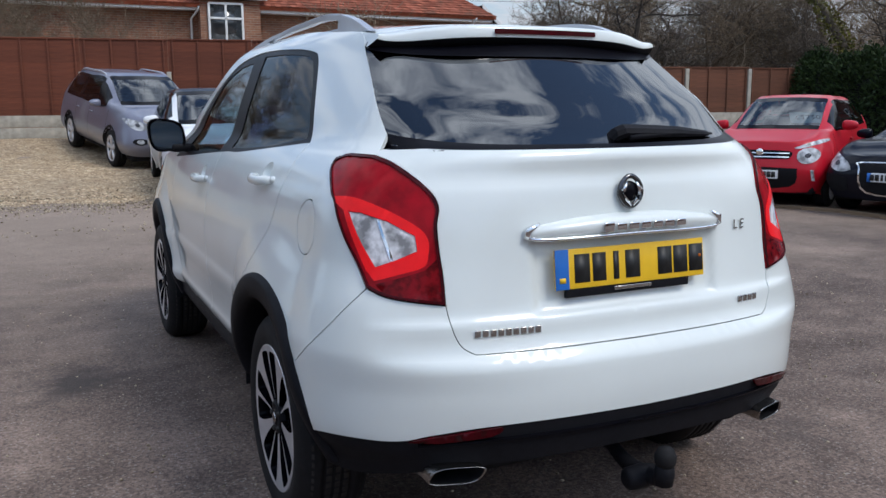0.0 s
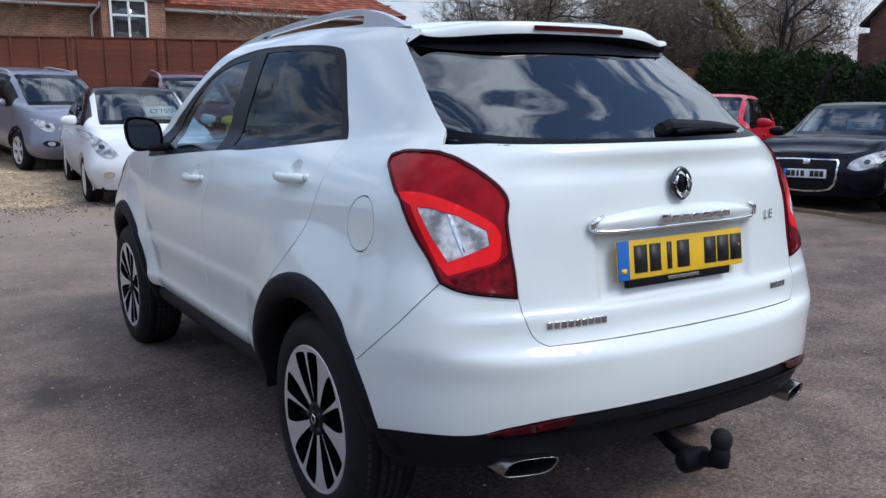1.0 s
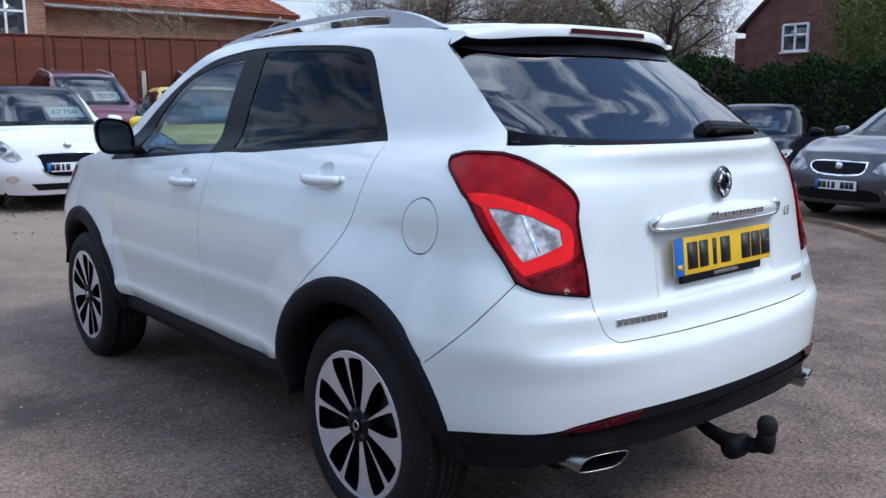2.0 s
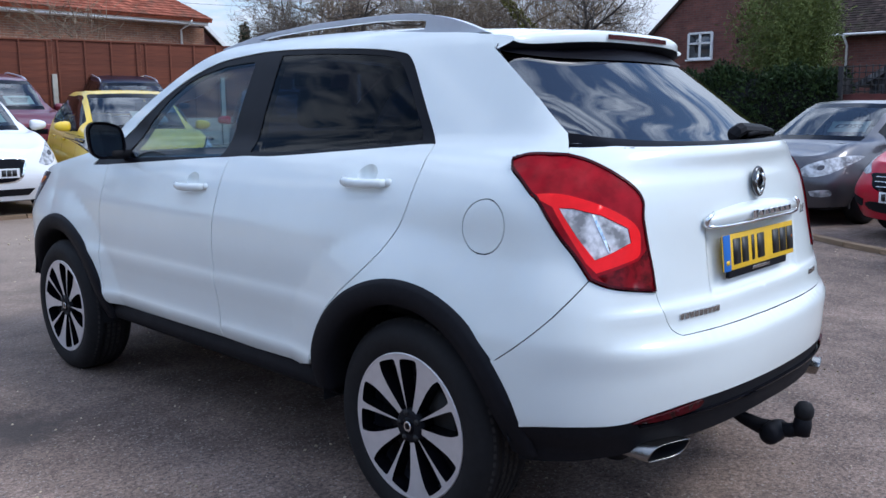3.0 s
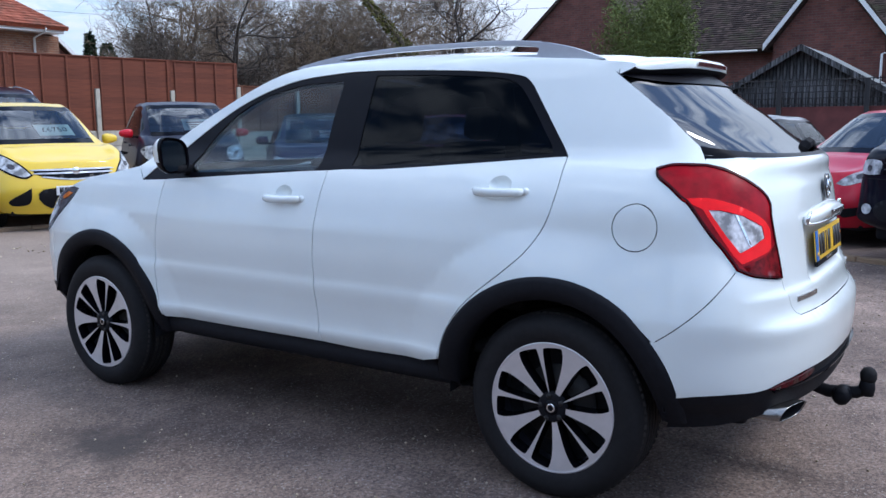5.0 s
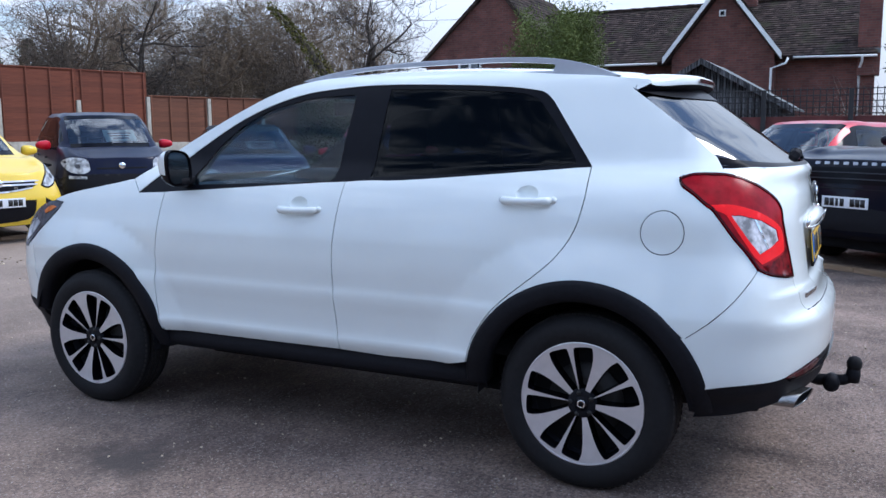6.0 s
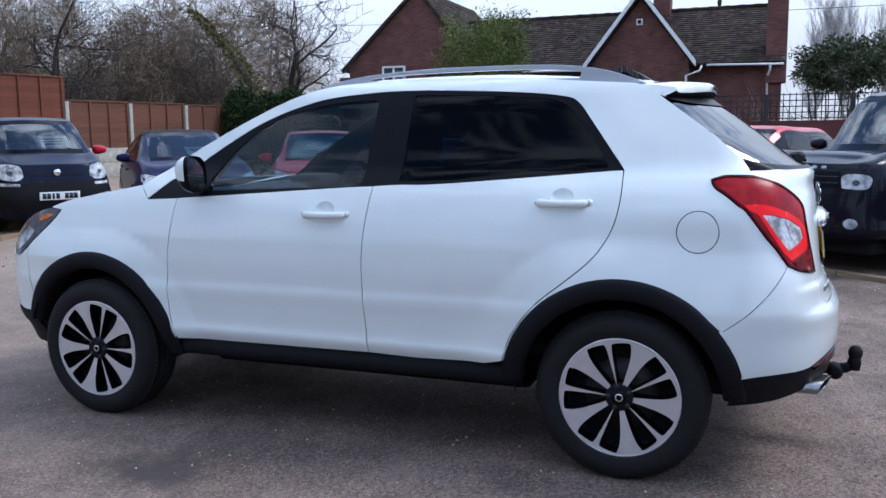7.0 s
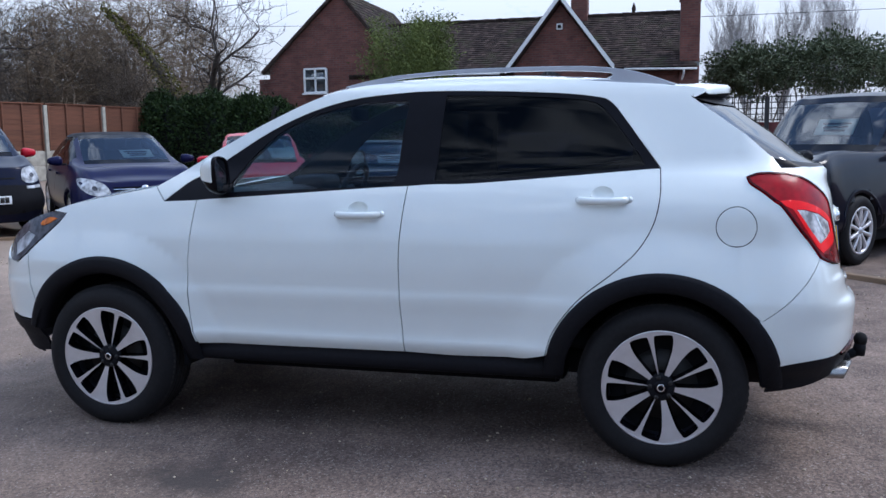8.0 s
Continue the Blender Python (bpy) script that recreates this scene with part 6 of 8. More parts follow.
part("hip_slope", slab((14.0, 25.4, 4.66), (14.0, 33.5, 4.66), (10.2, 29.5, 7.6), (10.2, 29.5, 7.6), 0.10), M["tile_red"], hA, smooth=False)
tile_courses((-4.4, 25.38, 4.67), (14.0, 25.38, 4.67), (10.2, 29.5, 7.62), (-0.6, 29.5, 7.62), 30, 108, TILE_R, hA, 1)
part("bay_roof", slab((3.1, 25.1, 5.0), (5.6, 25.1, 5.0), (5.6, 26.8, 6.0), (3.1, 26.8, 6.0), 0.1), M["tile_red"], hA, smooth=False)
tile_courses((3.1, 25.08, 5.01), (5.6, 25.08, 5.01), (5.6, 26.8, 6.02), (3.1, 26.8, 6.02), 12, 15, TILE_R, hA, 2)
downpipe(hA, [(3.38, 25.45, 4.62), (3.36, 25.50, 4.50), (3.20, 25.92, 4.25), (3.20, 25.95, 1.0)])
downpipe(hA, [(13.2, 25.45, 4.62), (13.2, 25.5, 4.5), (13.05, 25.92, 4.3), (13.05, 25.95, 1.0)])
part("chimney", box((0.7, 0.7, 2.2), (11.9, 28.6, 7.2), 0.02), M["brick_a"], hA, smooth=False)
part("wall", box((1.2, 0.5, 3.9), (13.6, 26.6, 2.5)), M["brick_a"], hA, smooth=False)

hC = thing("brick_house", "red brick house with a white-edged gable in the distance", "house", m=pose(-1.4, 0, -0.6))
gpoly = [(17.6, 0.6), (21.2, 0.6), (21.2, 4.9), (19.2, 6.55), (17.6, 6.4)]
part("wall", prism(gpoly, "y", 34.0, 42.0), M["brick_b"], hC, smooth=False)
part("roof", slab((21.6, 33.7, 4.62), (21.6, 42, 4.62), (19.2, 42, 6.75), (19.2, 33.7, 6.75), 0.12), M["tile_dark"], hC, smooth=False)
part("roof", slab((16.6, 33.7, 5.9), (19.2, 33.7, 6.75), (19.2, 42, 6.75), (16.6, 42, 5.9), 0.12), M["tile_dark"], hC, smooth=False)
part("bargeboard", slab((21.65, 33.66, 4.45), (19.2, 33.66, 6.62), (19.2, 33.66, 6.80), (21.65, 33.66, 4.66), 0.05), M["upvc"], hC, smooth=False)

# red brick house beyond the second row
hB = thing("gabled_house", "red brick house with mossy tile roofs and a white-edged gable", "house")
part("wall", box((5.6, 15.6, 3.75), (27.9, 6.9, 1.80)), M["brick_b"], hB, smooth=False)
# side gable with its roof running back
part("gable_wall", prism([(14.1, 0.0), (9.5, 0.0), (9.5, 4.35), (11.35, 6.55), (14.1, 4.1)], "x", 24.75, 31.0), M["brick_b"], hB, smooth=False)
part("roof", slab((24.6, 9.25, 4.22), (31.2, 9.25, 4.22), (31.2, 11.35, 6.72), (24.6, 11.35, 6.72), 0.10), M["tile_dark"], hB, smooth=False)
tile_courses((24.6, 9.25, 4.24), (31.2, 9.25, 4.24), (31.2, 11.35, 6.74), (24.6, 11.35, 6.74), 18, 34, TILE_D, hB, 3)
part("roof", slab((31.2, 14.4, 3.9), (24.6, 14.4, 3.9), (24.6, 11.35, 6.72), (31.2, 11.35, 6.72), 0.10), M["tile_dark"], hB, smooth=False)
window(hB, (24.72, 12.70, 3.12), (0, -1, 0), 0.84, 0.84, 2, 2)
# main roof along y
part("roof", slab((24.7, -0.95, 3.62), (24.7, 11.0, 3.62), (28.2, 11.0, 5.78), (28.2, -0.95, 5.78), 0.12), M["tile_dark"], hB, smooth=False)
tile_courses((24.66, -0.95, 3.64), (24.66, 11.0, 3.64), (28.2, 11.0, 5.82), (28.2, -0.95, 5.82), 26, 80, TILE_D, hB, 4)
part("rear_roof", slab((31.8, 11.0, 3.62), (31.8, -0.95, 3.62), (28.2, -0.95, 5.78), (28.2, 11.0, 5.78), 0.12), M["tile_dark"], hB, smooth=False)
part("end_gable", prism([(25.14, 0.0), (30.66, 0.0), (30.66, 3.7), (28.2, 5.7), (25.14, 3.7)], "y", -0.85, -0.6), M["brick_b"], hB, smooth=False)
for k in range(46):
    part("ridge_tile", box((0.22, 0.270, 0.12 if k % 2 else 0.10), (28.2, -0.85 + 0.26 * k, 5.84), 0.03), M["tile_dark"], hB)
# front gable
part("front_gable", prism([(4.98, 0.0), (1.88, 0.0), (1.88, 3.75), (3.42, 5.75), (4.98, 3.75)], "x", 24.45, 27.5), M["brick_b"], hB, smooth=False)
for sgn, yf2 in ((1, 5.22), (-1, 1.64)):
    part("gable_roof", slab((24.15, yf2, 3.62), (28.0, yf2, 3.62), (28.0, 3.42, 5.98), (24.15, 3.42, 5.98), 0.10) if sgn < 0 else slab((28.0, yf2, 3.62), (24.15, yf2, 3.62), (24.15, 3.42, 5.98), (28.0, 3.42, 5.98), 0.10), M["tile_dark"], hB, smooth=False)
    tile_courses((24.15, yf2, 3.64), (28.0, yf2, 3.64), (28.0, 3.42, 6.0), (24.15, 3.42, 6.0), 17, 22, TILE_D, hB, 5 + sgn)
    part("bargeboard", slab((24.10, yf2, 3.52), (24.10, 3.42, 5.88), (24.10, 3.42, 6.06), (24.10, yf2, 3.72), 0.05), M["upvc"], hB, "white bargeboard", smooth=False)
part("gable_vent", box((0.06, 0.20, 0.20), (24.43, 3.45, 5.03), 0.01), M["upvc"], hB)
part("vent_hole", box((0.06, 0.11, 0.11), (24.41, 3.45, 5.03)), M["gap"], hB)
gutter(hB, (24.62, 1.35, 3.60), (24.62, -0.95, 3.55))
gutter(hB, (24.62, 5.5, 3.58), (24.62, 9.4, 3.62))
downpipe(hB, [(24.60, 1.50, 3.58), (24.5, 1.55, 3.42), (24.40, 1.95, 3.28), (24.40, 1.98, 0.3)])
downpipe(hB, [(24.60, -0.55, 3.55), (24.7, -0.55, 3.40), (25.0, -0.48, 3.2), (25.02, -0.48, 0.3)])
downpipe(hB, [(24.62, 7.6, 3.58), (25.0, 7.6, 3.3), (25.02, 7.6, 0.3)])
part("chimney", box((0.75, 0.62, 2.9), (25.3, -0.72, 4.45), 0.02), M["brick_b"], hB, smooth=False)
part("chimney_band", box((0.82, 0.70, 0.14), (25.3, -0.72, 5.86), 0.01), M["brick_b"], hB, smooth=False)
part("chimney_stack", box((0.42, 0.34, 0.9), (25.3, -0.72, 6.3), 0.01), M["brick_b"], hB, smooth=False)
part("flashing", box((0.80, 0.66, 0.14), (25.28, -0.70, 3.72), 0.01), M["felt"], hB, smooth=False)
part("chimney", box((0.7, 0.6, 2.4), (28.2, 3.15, 6.2), 0.02), M["brick_b"], hB, smooth=False)
part("ridge_finial", tube([(28.2, 1.2, 5.85), (28.2, 1.2, 6.05), (28.2, 1.2, 6.25)], [0.05, 0.08, 0.01], 8), M["tile_dark"], hB)

# timber shed
shed = thing("timber_shed", "weathered dark timber shed with a grey felt roof", "shed")
gpts = [(4.85, 0.0), (1.05, 0.0), (1.05, 2.02), (2.98, 3.10), (4.85, 2.02)]
part("shed_body", prism(gpts, "x", 18.65, 22.2), M["old_wood"], shed, smooth=False)
for k in range(24):
    y = 4.80 - 0.156 * k
    top = 2.02 + (3.10 - 2.02) * (1 - abs(y - 0.07 - 2.97) / 1.90)
    b = part("shed_board", box((0.022, 0.150, max(0.3, top)), (0, 0, max(0.3, top) / 2)), M["old_wood"], shed)
    b.matrix_local = pose(18.63 - 0.006 * (k % 2), y - 0.075, 0.0)
part("shed_roof", slab((18.35, 0.80, 1.92), (22.4, 0.80, 1.92), (22.4, 2.98, 3.18), (18.35, 2.98, 3.18), 0.05), M["felt"], shed, smooth=False)
part("shed_roof", slab((22.4, 5.10, 1.92), (18.35, 5.10, 1.92), (18.35, 2.98, 3.18), (22.4, 2.98, 3.18), 0.05), M["felt"], shed, smooth=False)
for ye in (0.80, 5.10):
    part("barge_board", slab((18.33, ye, 1.80), (18.33, 2.98, 3.04), (18.33, 2.98, 3.19), (18.33, ye, 1.95), 0.03), M["old_wood"], shed, smooth=False)

# ---- parked cars ----
def spline_axis(a, sub):
    """Catmull-Rom along the first axis of an array of points."""
    n = len(a)
    out = []
    for i in range(n - 1):
        p0, p1, p2, p3 = a[max(i - 1, 0)], a[i], a[i + 1], a[min(i + 2, n - 1)]
        for k in range(sub):
            t = k / sub
            out.append(0.5 * (2 * p1 + (p2 - p0) * t + (2 * p0 - 5 * p1 + 4 * p2 - p3) * t * t + (3 * p1 - p0 - 3 * p2 + p3) * t ** 3))
    out.append(a[-1])
    return np.array(out)


SUB = 6


def car_cage(L, W, H, c):
    """Control rows of the left half, front to rear. Rows: sill, low side, waist, belt, cant rail, roof edge, roof middle."""
    w, f, r = W / 2, L / 2, -L / 2
    zs, zb0, zb1 = c.get("sill", 0.24), c["nose_z"], c["belt_z"]
    yb, ya, yc, yd = f - c["bonnet"], f - c["roof0"], f - c["roof1"], r + c["tail"]
    bh = c.get("bonnet_z", zb1 - 0.02)
    zt = H
    tail_z = c.get("tail_z", zb1 + 0.03)
    rows = []

    def st(xs, ys, zz):
        rows.append([(-x, y, z) for x, y, z in zip(xs, ys, zz)])
    # nose centre, corner, wheel
    st((0, 0, 0, 0, 0, 0, 0), (f - 0.07, f - 0.005, f, f - 0.09, f - 0.10, f - 0.11, f - 0.12), (zs - 0.02, 0.40, 0.56, zb0, zb0 + 0.005, zb0 + 0.01, zb0 + 0.012))
    k = c.get("square", 0.0)
    st((w * 0.50, w * (0.56 + 0.16 * k), w * (0.58 + 0.16 * k), w * (0.52 + 0.16 * k), w * 0.40, w * 0.20, 0), (f - 0.10, f - 0.035, f - 0.03, f - 0.12 + 0.04 * k, f - 0.14, f - 0.15, f - 0.16), (zs - 0.02, 0.40, 0.56, zb0 - 0.005, zb0 + 0.015, zb0 + 0.028, zb0 + 0.032))
    st((w * 0.82, w * (0.90 + 0.06 * k), w * (0.89 + 0.06 * k), w * (0.78 + 0.10 * k), w * 0.55, w * 0.27, 0), (f - 0.25, f - 0.20, f - 0.20, f - 0.32 + 0.08 * k, f - 0.34, f - 0.35, f - 0.36), (zs - 0.01, 0.41, 0.57, zb0 + 0.03, zb0 + 0.06, zb0 + 0.075, zb0 + 0.08))
    st((w * 0.91, w * 0.985, w * 0.985, w * 0.84, w * 0.60, w * 0.30, 0), (f - 0.62, f - 0.60, f - 0.60, f - 0.66, f - 0.66, f - 0.66, f - 0.66), (zs, 0.42, 0.60, (zb0 + bh) / 2 + 0.06, (zb0 + bh) / 2 + 0.085, (zb0 + bh) / 2 + 0.10, (zb0 + bh) / 2 + 0.105))
    st((w * 0.91, w * 0.99, w, w * 0.88, w * 0.72, w * 0.40, 0), (yb + 0.10, yb + 0.10, yb + 0.10, yb - 0.14, yb - 0.05, yb + 0.06, yb + 0.10), (zs, 0.42, 0.62, bh + 0.005, bh + 0.03, bh + 0.04, bh + 0.045))
    rw = c.get("roof_w", 0.60)
    st((w * 0.91, w * 0.99, w, w * 0.90, w * (rw + 0.06), w * 0.42, 0), (ya + 0.2, ya + 0.2, ya + 0.2, ya + 0.12, ya - 0.10, ya - 0.02, ya), (zs, 0.42, 0.64, zb1, zt - 0.085, zt - 0.03, zt - 0.02))
    ym = (ya + yc) / 2
    st((w * 0.91, w * 0.985, w, w * 0.91, w * (rw + 0.08), w * 0.46, 0), (ym, ym, ym, ym, ym, ym, ym), (zs, 0.42, 0.65, zb1 + 0.02, zt - 0.075, zt - 0.012, zt))
    st((w * 0.91, w * 0.98, w * 0.99, w * 0.89, w * (rw + 0.05), w * 0.44, 0), (yc - 0.10, yc - 0.1, yc - 0.1, yc - 0.15, yc, yc, yc), (zs, 0.42, 0.66, zb1 + 0.04, zt - 0.11, zt - 0.05, zt - 0.04))
    st((w * 0.90, w * 0.97, w * 0.97, w * 0.84, w * 0.70, w * 0.40, 0), (yd, yd, yd, yd + 0.06, yd + 0.10, yd + 0.04, yd), (zs + 0.02, 0.44, 0.68, tail_z, tail_z + 0.06, tail_z + 0.08, tail_z + 0.085))
    st((w * 0.60, w * 0.66, w * 0.66, w * 0.56, w * 0.40, w * 0.2, 0), (r + 0.10, r + 0.03, r + 0.02, r + 0.10, r + 0.14, r + 0.15, r + 0.16), (zs + 0.04, 0.44, 0.68, tail_z - 0.05, tail_z, tail_z + 0.01, tail_z + 0.012))
    st((0, 0, 0, 0, 0, 0, 0), (r + 0.08, r, r, r + 0.08, r + 0.10, r + 0.11, r + 0.12), (zs + 0.04, 0.44, 0.68, tail_z - 0.05, tail_z, tail_z + 0.01, tail_z + 0.012))
    return np.array(rows)


def parked_car(name, label, at, facing, L, W, H, c, coat, wheels="alloy_seven", wheel_r=0.31, axle=(0.86, 0.80), glass_mat="tint_mid", sign="", sign_x=0.30, roof_coat=None, sign2=False, group="cars for sale"):
    """One parked car. at: ground under the middle of the nose; facing: the way it points."""
    head = math.atan2(-facing[0], facing[1])
    fx, fy = -math.sin(head), math.cos(head)
    cx, cy = at[0] - fx * L / 2, at[1] - fy * L / 2
    z0, z1 = ground_z(at[0] - fx * axle[0], at[1] - fy * axle[0]), ground_z(cx - fx * (L / 2 - axle[1]), cy - fy * (L / 2 - axle[1]))
    slope = math.degrees(math.atan2(z0 - z1, L - axle[0] - axle[1]))
    car = thing(name, label, "car", group, m=pose(cx, cy, (z0 + z1) / 2, slope, 0, math.degrees(head)))
    cage = car_cage(L, W, H, c)
    dense = spline_axis(cage, SUB)
    dense = spline_axis(dense.transpose(1, 0, 2), SUB).transpose(1, 0, 2)
    dense[:, -1, 0] = 0
    dense[0, :, 0] = 0
    dense[-1, :, 0] = 0
    ns, nr = dense.shape[0], dense.shape[1]
    yf, yr, wz = L / 2 - axle[0], -L / 2 + axle[1], wheel_r
    groups = {"body": [], "windscreen": [], "side_window": [], "rear_screen": [], "window_seal": [], "roof": []}
    for i in range(ns - 1):
        for j in range(nr - 1):
            si, rj = i // SUB, j // SUB
            q = (i * nr + j, i * nr + j + 1, (i + 1) * nr + j + 1, (i + 1) * nr + j)
            ctr = dense[i:i + 2, j:j + 2].reshape(4, 3).mean(0)
            if rj < 3 and any(math.hypot(ctr[1] - y, ctr[2] - wz) < wheel_r + 0.045 for y in (yf, yr)) and abs(ctr[0]) > W * 0.3:
                continue
            gi, gj = i % SUB, j % SUB
            kind = "body"
            if si == 4 and rj >= 4:
                kind = "body" if rj == 4 and gj == 0 else ("windscreen" if gi not in (0, SUB - 1) else "window_seal")
            elif rj == 3 and si in (5, 6):
                kind = "side_window" if not (gj in (0, SUB - 1) or (si == 5 and gi == 0) or (si == 6 and gi == SUB - 1) or (si == 6 and gi == 0)) else "window_seal"
            elif rj == 3 and si == 4 and gi >= 2 and gj < SUB - 1:
                kind = "window_seal"
            elif si == 7 and rj >= 4:
                kind = "rear_screen" if not (gi in (0, SUB - 1) or (rj == 4 and gj == 0)) else "window_seal"
            elif rj == 3 and si == 7 and c.get("rear_quarter", True) and 1 <= gj <= 4 and gi <= 2:
                kind = "window_seal"
            elif roof_coat and si in (5, 6) and rj >= 4:
                kind = "roof"
            groups[kind].append(q)
    flat = [Vector(p) for p in dense.reshape(-1, 3)]

    def compact(faces):
        used = sorted({k for q in faces for k in q})
        ren = {k: n for n, k in enumerate(used)}
        return [flat[k] for k in used], [tuple(ren[k] for k in q) for q in faces]
    mats = {"body": coat, "windscreen": M["windscreen"], "side_window": M[glass_mat], "rear_screen": M["tint"], "window_seal": M["gloss_black"], "roof": roof_coat}
    body = None
    for key in ("body", "roof", "windscreen", "rear_screen", "window_seal"):
        if groups[key]:
            g = compact(groups[key])
            me = welded(joined((g[0], [tuple(reversed(q)) for q in g[1]]), (mirrored(g)[0], [tuple(reversed(q)) for q in mirrored(g)[1]])), mats[key], key)
            part(key, me, mats[key], car)
    sw = {5: [], 6: []}
    for q in groups["side_window"]:
        sw[(q[0] // nr) // SUB].append(q)
    for k in sw:
        if sw[k]:
            g = compact(sw[k])
            part("side_window", (g[0], [tuple(reversed(q)) for q in g[1]]), M[glass_mat], car)
            part("side_window", mirrored((g[0], [tuple(reversed(q)) for q in g[1]])), M[glass_mat], car)
    allf = [tuple(reversed(q)) for i in range(ns - 1) for j in range(nr - 1) for q in [(i * nr + j, i * nr + j + 1, (i + 1) * nr + j + 1, (i + 1) * nr + j)]]
    full = joined((flat, allf), mirrored((flat, allf)))
    tree = BVHTree.FromPolygons([tuple(v) for v in full[0]], full[1])

    def front(off):
        def place(x, z):
            hit = tree.ray_cast(Vector((x, L, z)), Vector((0, -1, 0)))
            if hit[0] is None:
                return Vector((x, L / 2 - 0.5, z)), Vector((0, 1, 0))
            n = hit[1] if hit[1].y > 0 else -hit[1]
            return hit[0] + n * off, n
        return place

    def flank(off):
        def place(y, z):
            hit = tree.ray_cast(Vector((-W, y, z)), Vector((1, 0, 0)))
            if hit[0] is None:
                return Vector((-W * 0.45, y, z)), Vector((-1, 0, 0))
            n = hit[1] if hit[1].x < 0 else -hit[1]
            return hit[0] + n * off, n
        return place
    # lamps, grille, intakes
    for nm, outline, mat, off, twin, lab in c["face"]:
        o = line(outline, 4)[:-1] if len(outline) > 4 and outline[0] == outline[-1] else outline
        g = panel_geo([(a * W / 2, b) for a, b in o], front(off), 0.05, (), 0.014, 0.03)
        p = part(nm, g, M[mat], car, lab)
        if nm == "head_lamp":
            cxy = np.mean(np.array(o), 0)
            bulb = [(cxy[0] * W / 2 + 0.034 * math.cos(k * math.tau / 14), cxy[1] + 0.030 * math.sin(k * math.tau / 14)) for k in range(14)]
            gb = panel_geo(bulb, front(off + 0.003), 0.03, (), 0.003, 0.02)
            part("projector", gb, M["lamp_dark"], p)
        if twin:
            p = part(nm, mirrored(g), M[mat], car, lab)
            if nm == "head_lamp":
                part("projector", mirrored(gb), M["lamp_dark"], p)
    pz = c.get("plate_z", 0.45)
    pp, pn = front(0.012)(0, pz)
    pl = part("number_plate", box((0.52, 0.008, 0.11), (0, 0, 0), 0.003), M["plate_w"], car, "white number plate with dark characters")
    pl.matrix_local = Matrix.Translation(pp)
    for k, wd in ((0, 0.05), (1, 0.05), (2, 0.03), (3, 0.045), (5, 0.05), (6, 0.05), (7, 0.05)):
        part("plate_bar", box((wd, 0.003, 0.075), (0.20 - k * 0.0575, 0.005, 0)), M["ink"], pl)
    if c.get("band"):
        part("plate_band", box((0.045, 0.003, 0.11), (0.237, 0.0048, 0)), M["plate_b"], pl)
    bz = c.get("badge_z")
    if bz:
        bp, bn = front(0.010)(0, bz)
        b = part("badge", moved(lathe([(0.0, -0.008), (0.040, -0.008), (0.048, 0.004)], 20), pose(0, 0, 0, 0, 0, -90)), M["chrome"], car)
        b.matrix_local = Matrix.Translation(bp)
    # joints of doors and bonnet
    for y in (c.get("door0", L / 2 - c["bonnet"] - 0.10), L / 2 - c["bonnet"] - 1.18, L / 2 - c["bonnet"] - 2.05):
        g = panel_geo([(y - 0.004, 0.32), (y + 0.004, 0.32), (y + 0.004, c["belt_z"] - 0.03), (y - 0.004, c["belt_z"] - 0.03)], flank(0.002), 0.08, (), 0, 0.06)
        part("door_joint", g, M["gap"], car)
        part("door_joint", mirrored(g), M["gap"], car)
    for y in (L / 2 - c["bonnet"] - 1.02, L / 2 - c["bonnet"] - 1.92):
        h, n = flank(0.02)(y, c["belt_z"] - 0.14)
        for sgn in (1, -1):
            part("door_handle", box((0.03, 0.18, 0.03), (h.x * sgn, y, h.z), 0.010), coat, car)
    # wheels and arches
    for y in (yf, yr):
        for sgn in (-1, 1):
            make_wheel(car, (sgn * (W / 2 - 0.115), y, wheel_r), wheel_r, 0.205, wheel_r * 0.68, 0.3, wheels, sgn, detail=False)
        v, fcs = [], []
        for k in range(29):
            a = radians(-18 + 216 * k / 28)
            for rr, d in ((wheel_r + 0.075, 0.004), (wheel_r + 0.055, 0.012), (wheel_r + 0.030, 0.006), (wheel_r + 0.026, -0.20)):
                py, pz2 = y + rr * math.cos(a), wheel_r + rr * math.sin(a)
                h, n = flank(0)(y + (wheel_r + 0.06) * math.cos(a), max(0.26, wheel_r + (wheel_r + 0.06) * math.sin(a)))
                v.append(Vector((h.x - d, py, max(0.17, pz2))))
        for k in range(28):
            for j in range(3):
                fcs.append((k * 4 + j, k * 4 + 4 + j, k * 4 + 5 + j, k * 4 + 1 + j))
        am = M["plastic"] if c.get("clad") else coat
        part("wheel_arch", (v, fcs), am, car)
        part("wheel_arch", mirrored((v, fcs)), am, car)
    part("underbody", box((W * 0.82, L * 0.90, 0.22), (0, 0, 0.30), 0.05), M["gap"], car)
    # mirrors
    ym = L / 2 - c["bonnet"] - 0.42
    for sgn in (-1, 1):
        mm = bmesh.new()
        bmesh.ops.create_uvsphere(mm, u_segments=18, v_segments=10, radius=1.0)
        for q in mm.verts:
            x, y, z = (math.copysign(abs(k) ** 0.72, k) for k in q.co)
            q.co = Vector((x * 0.105, (y if y > 0 else y * 0.25) * 0.075, z * (0.066 - 0.014 * x * sgn)))
        md = part("door_mirror", mm, c.get("mirror_mat", coat), car)
        md.matrix_local = pose(sgn * (W / 2 + 0.065), ym, c["belt_z"] + 0.07)
        part("mirror_stalk", box((0.14, 0.04, 0.03), (sgn * -0.09, 0.0, -0.05), 0.008), M["plastic"], md)
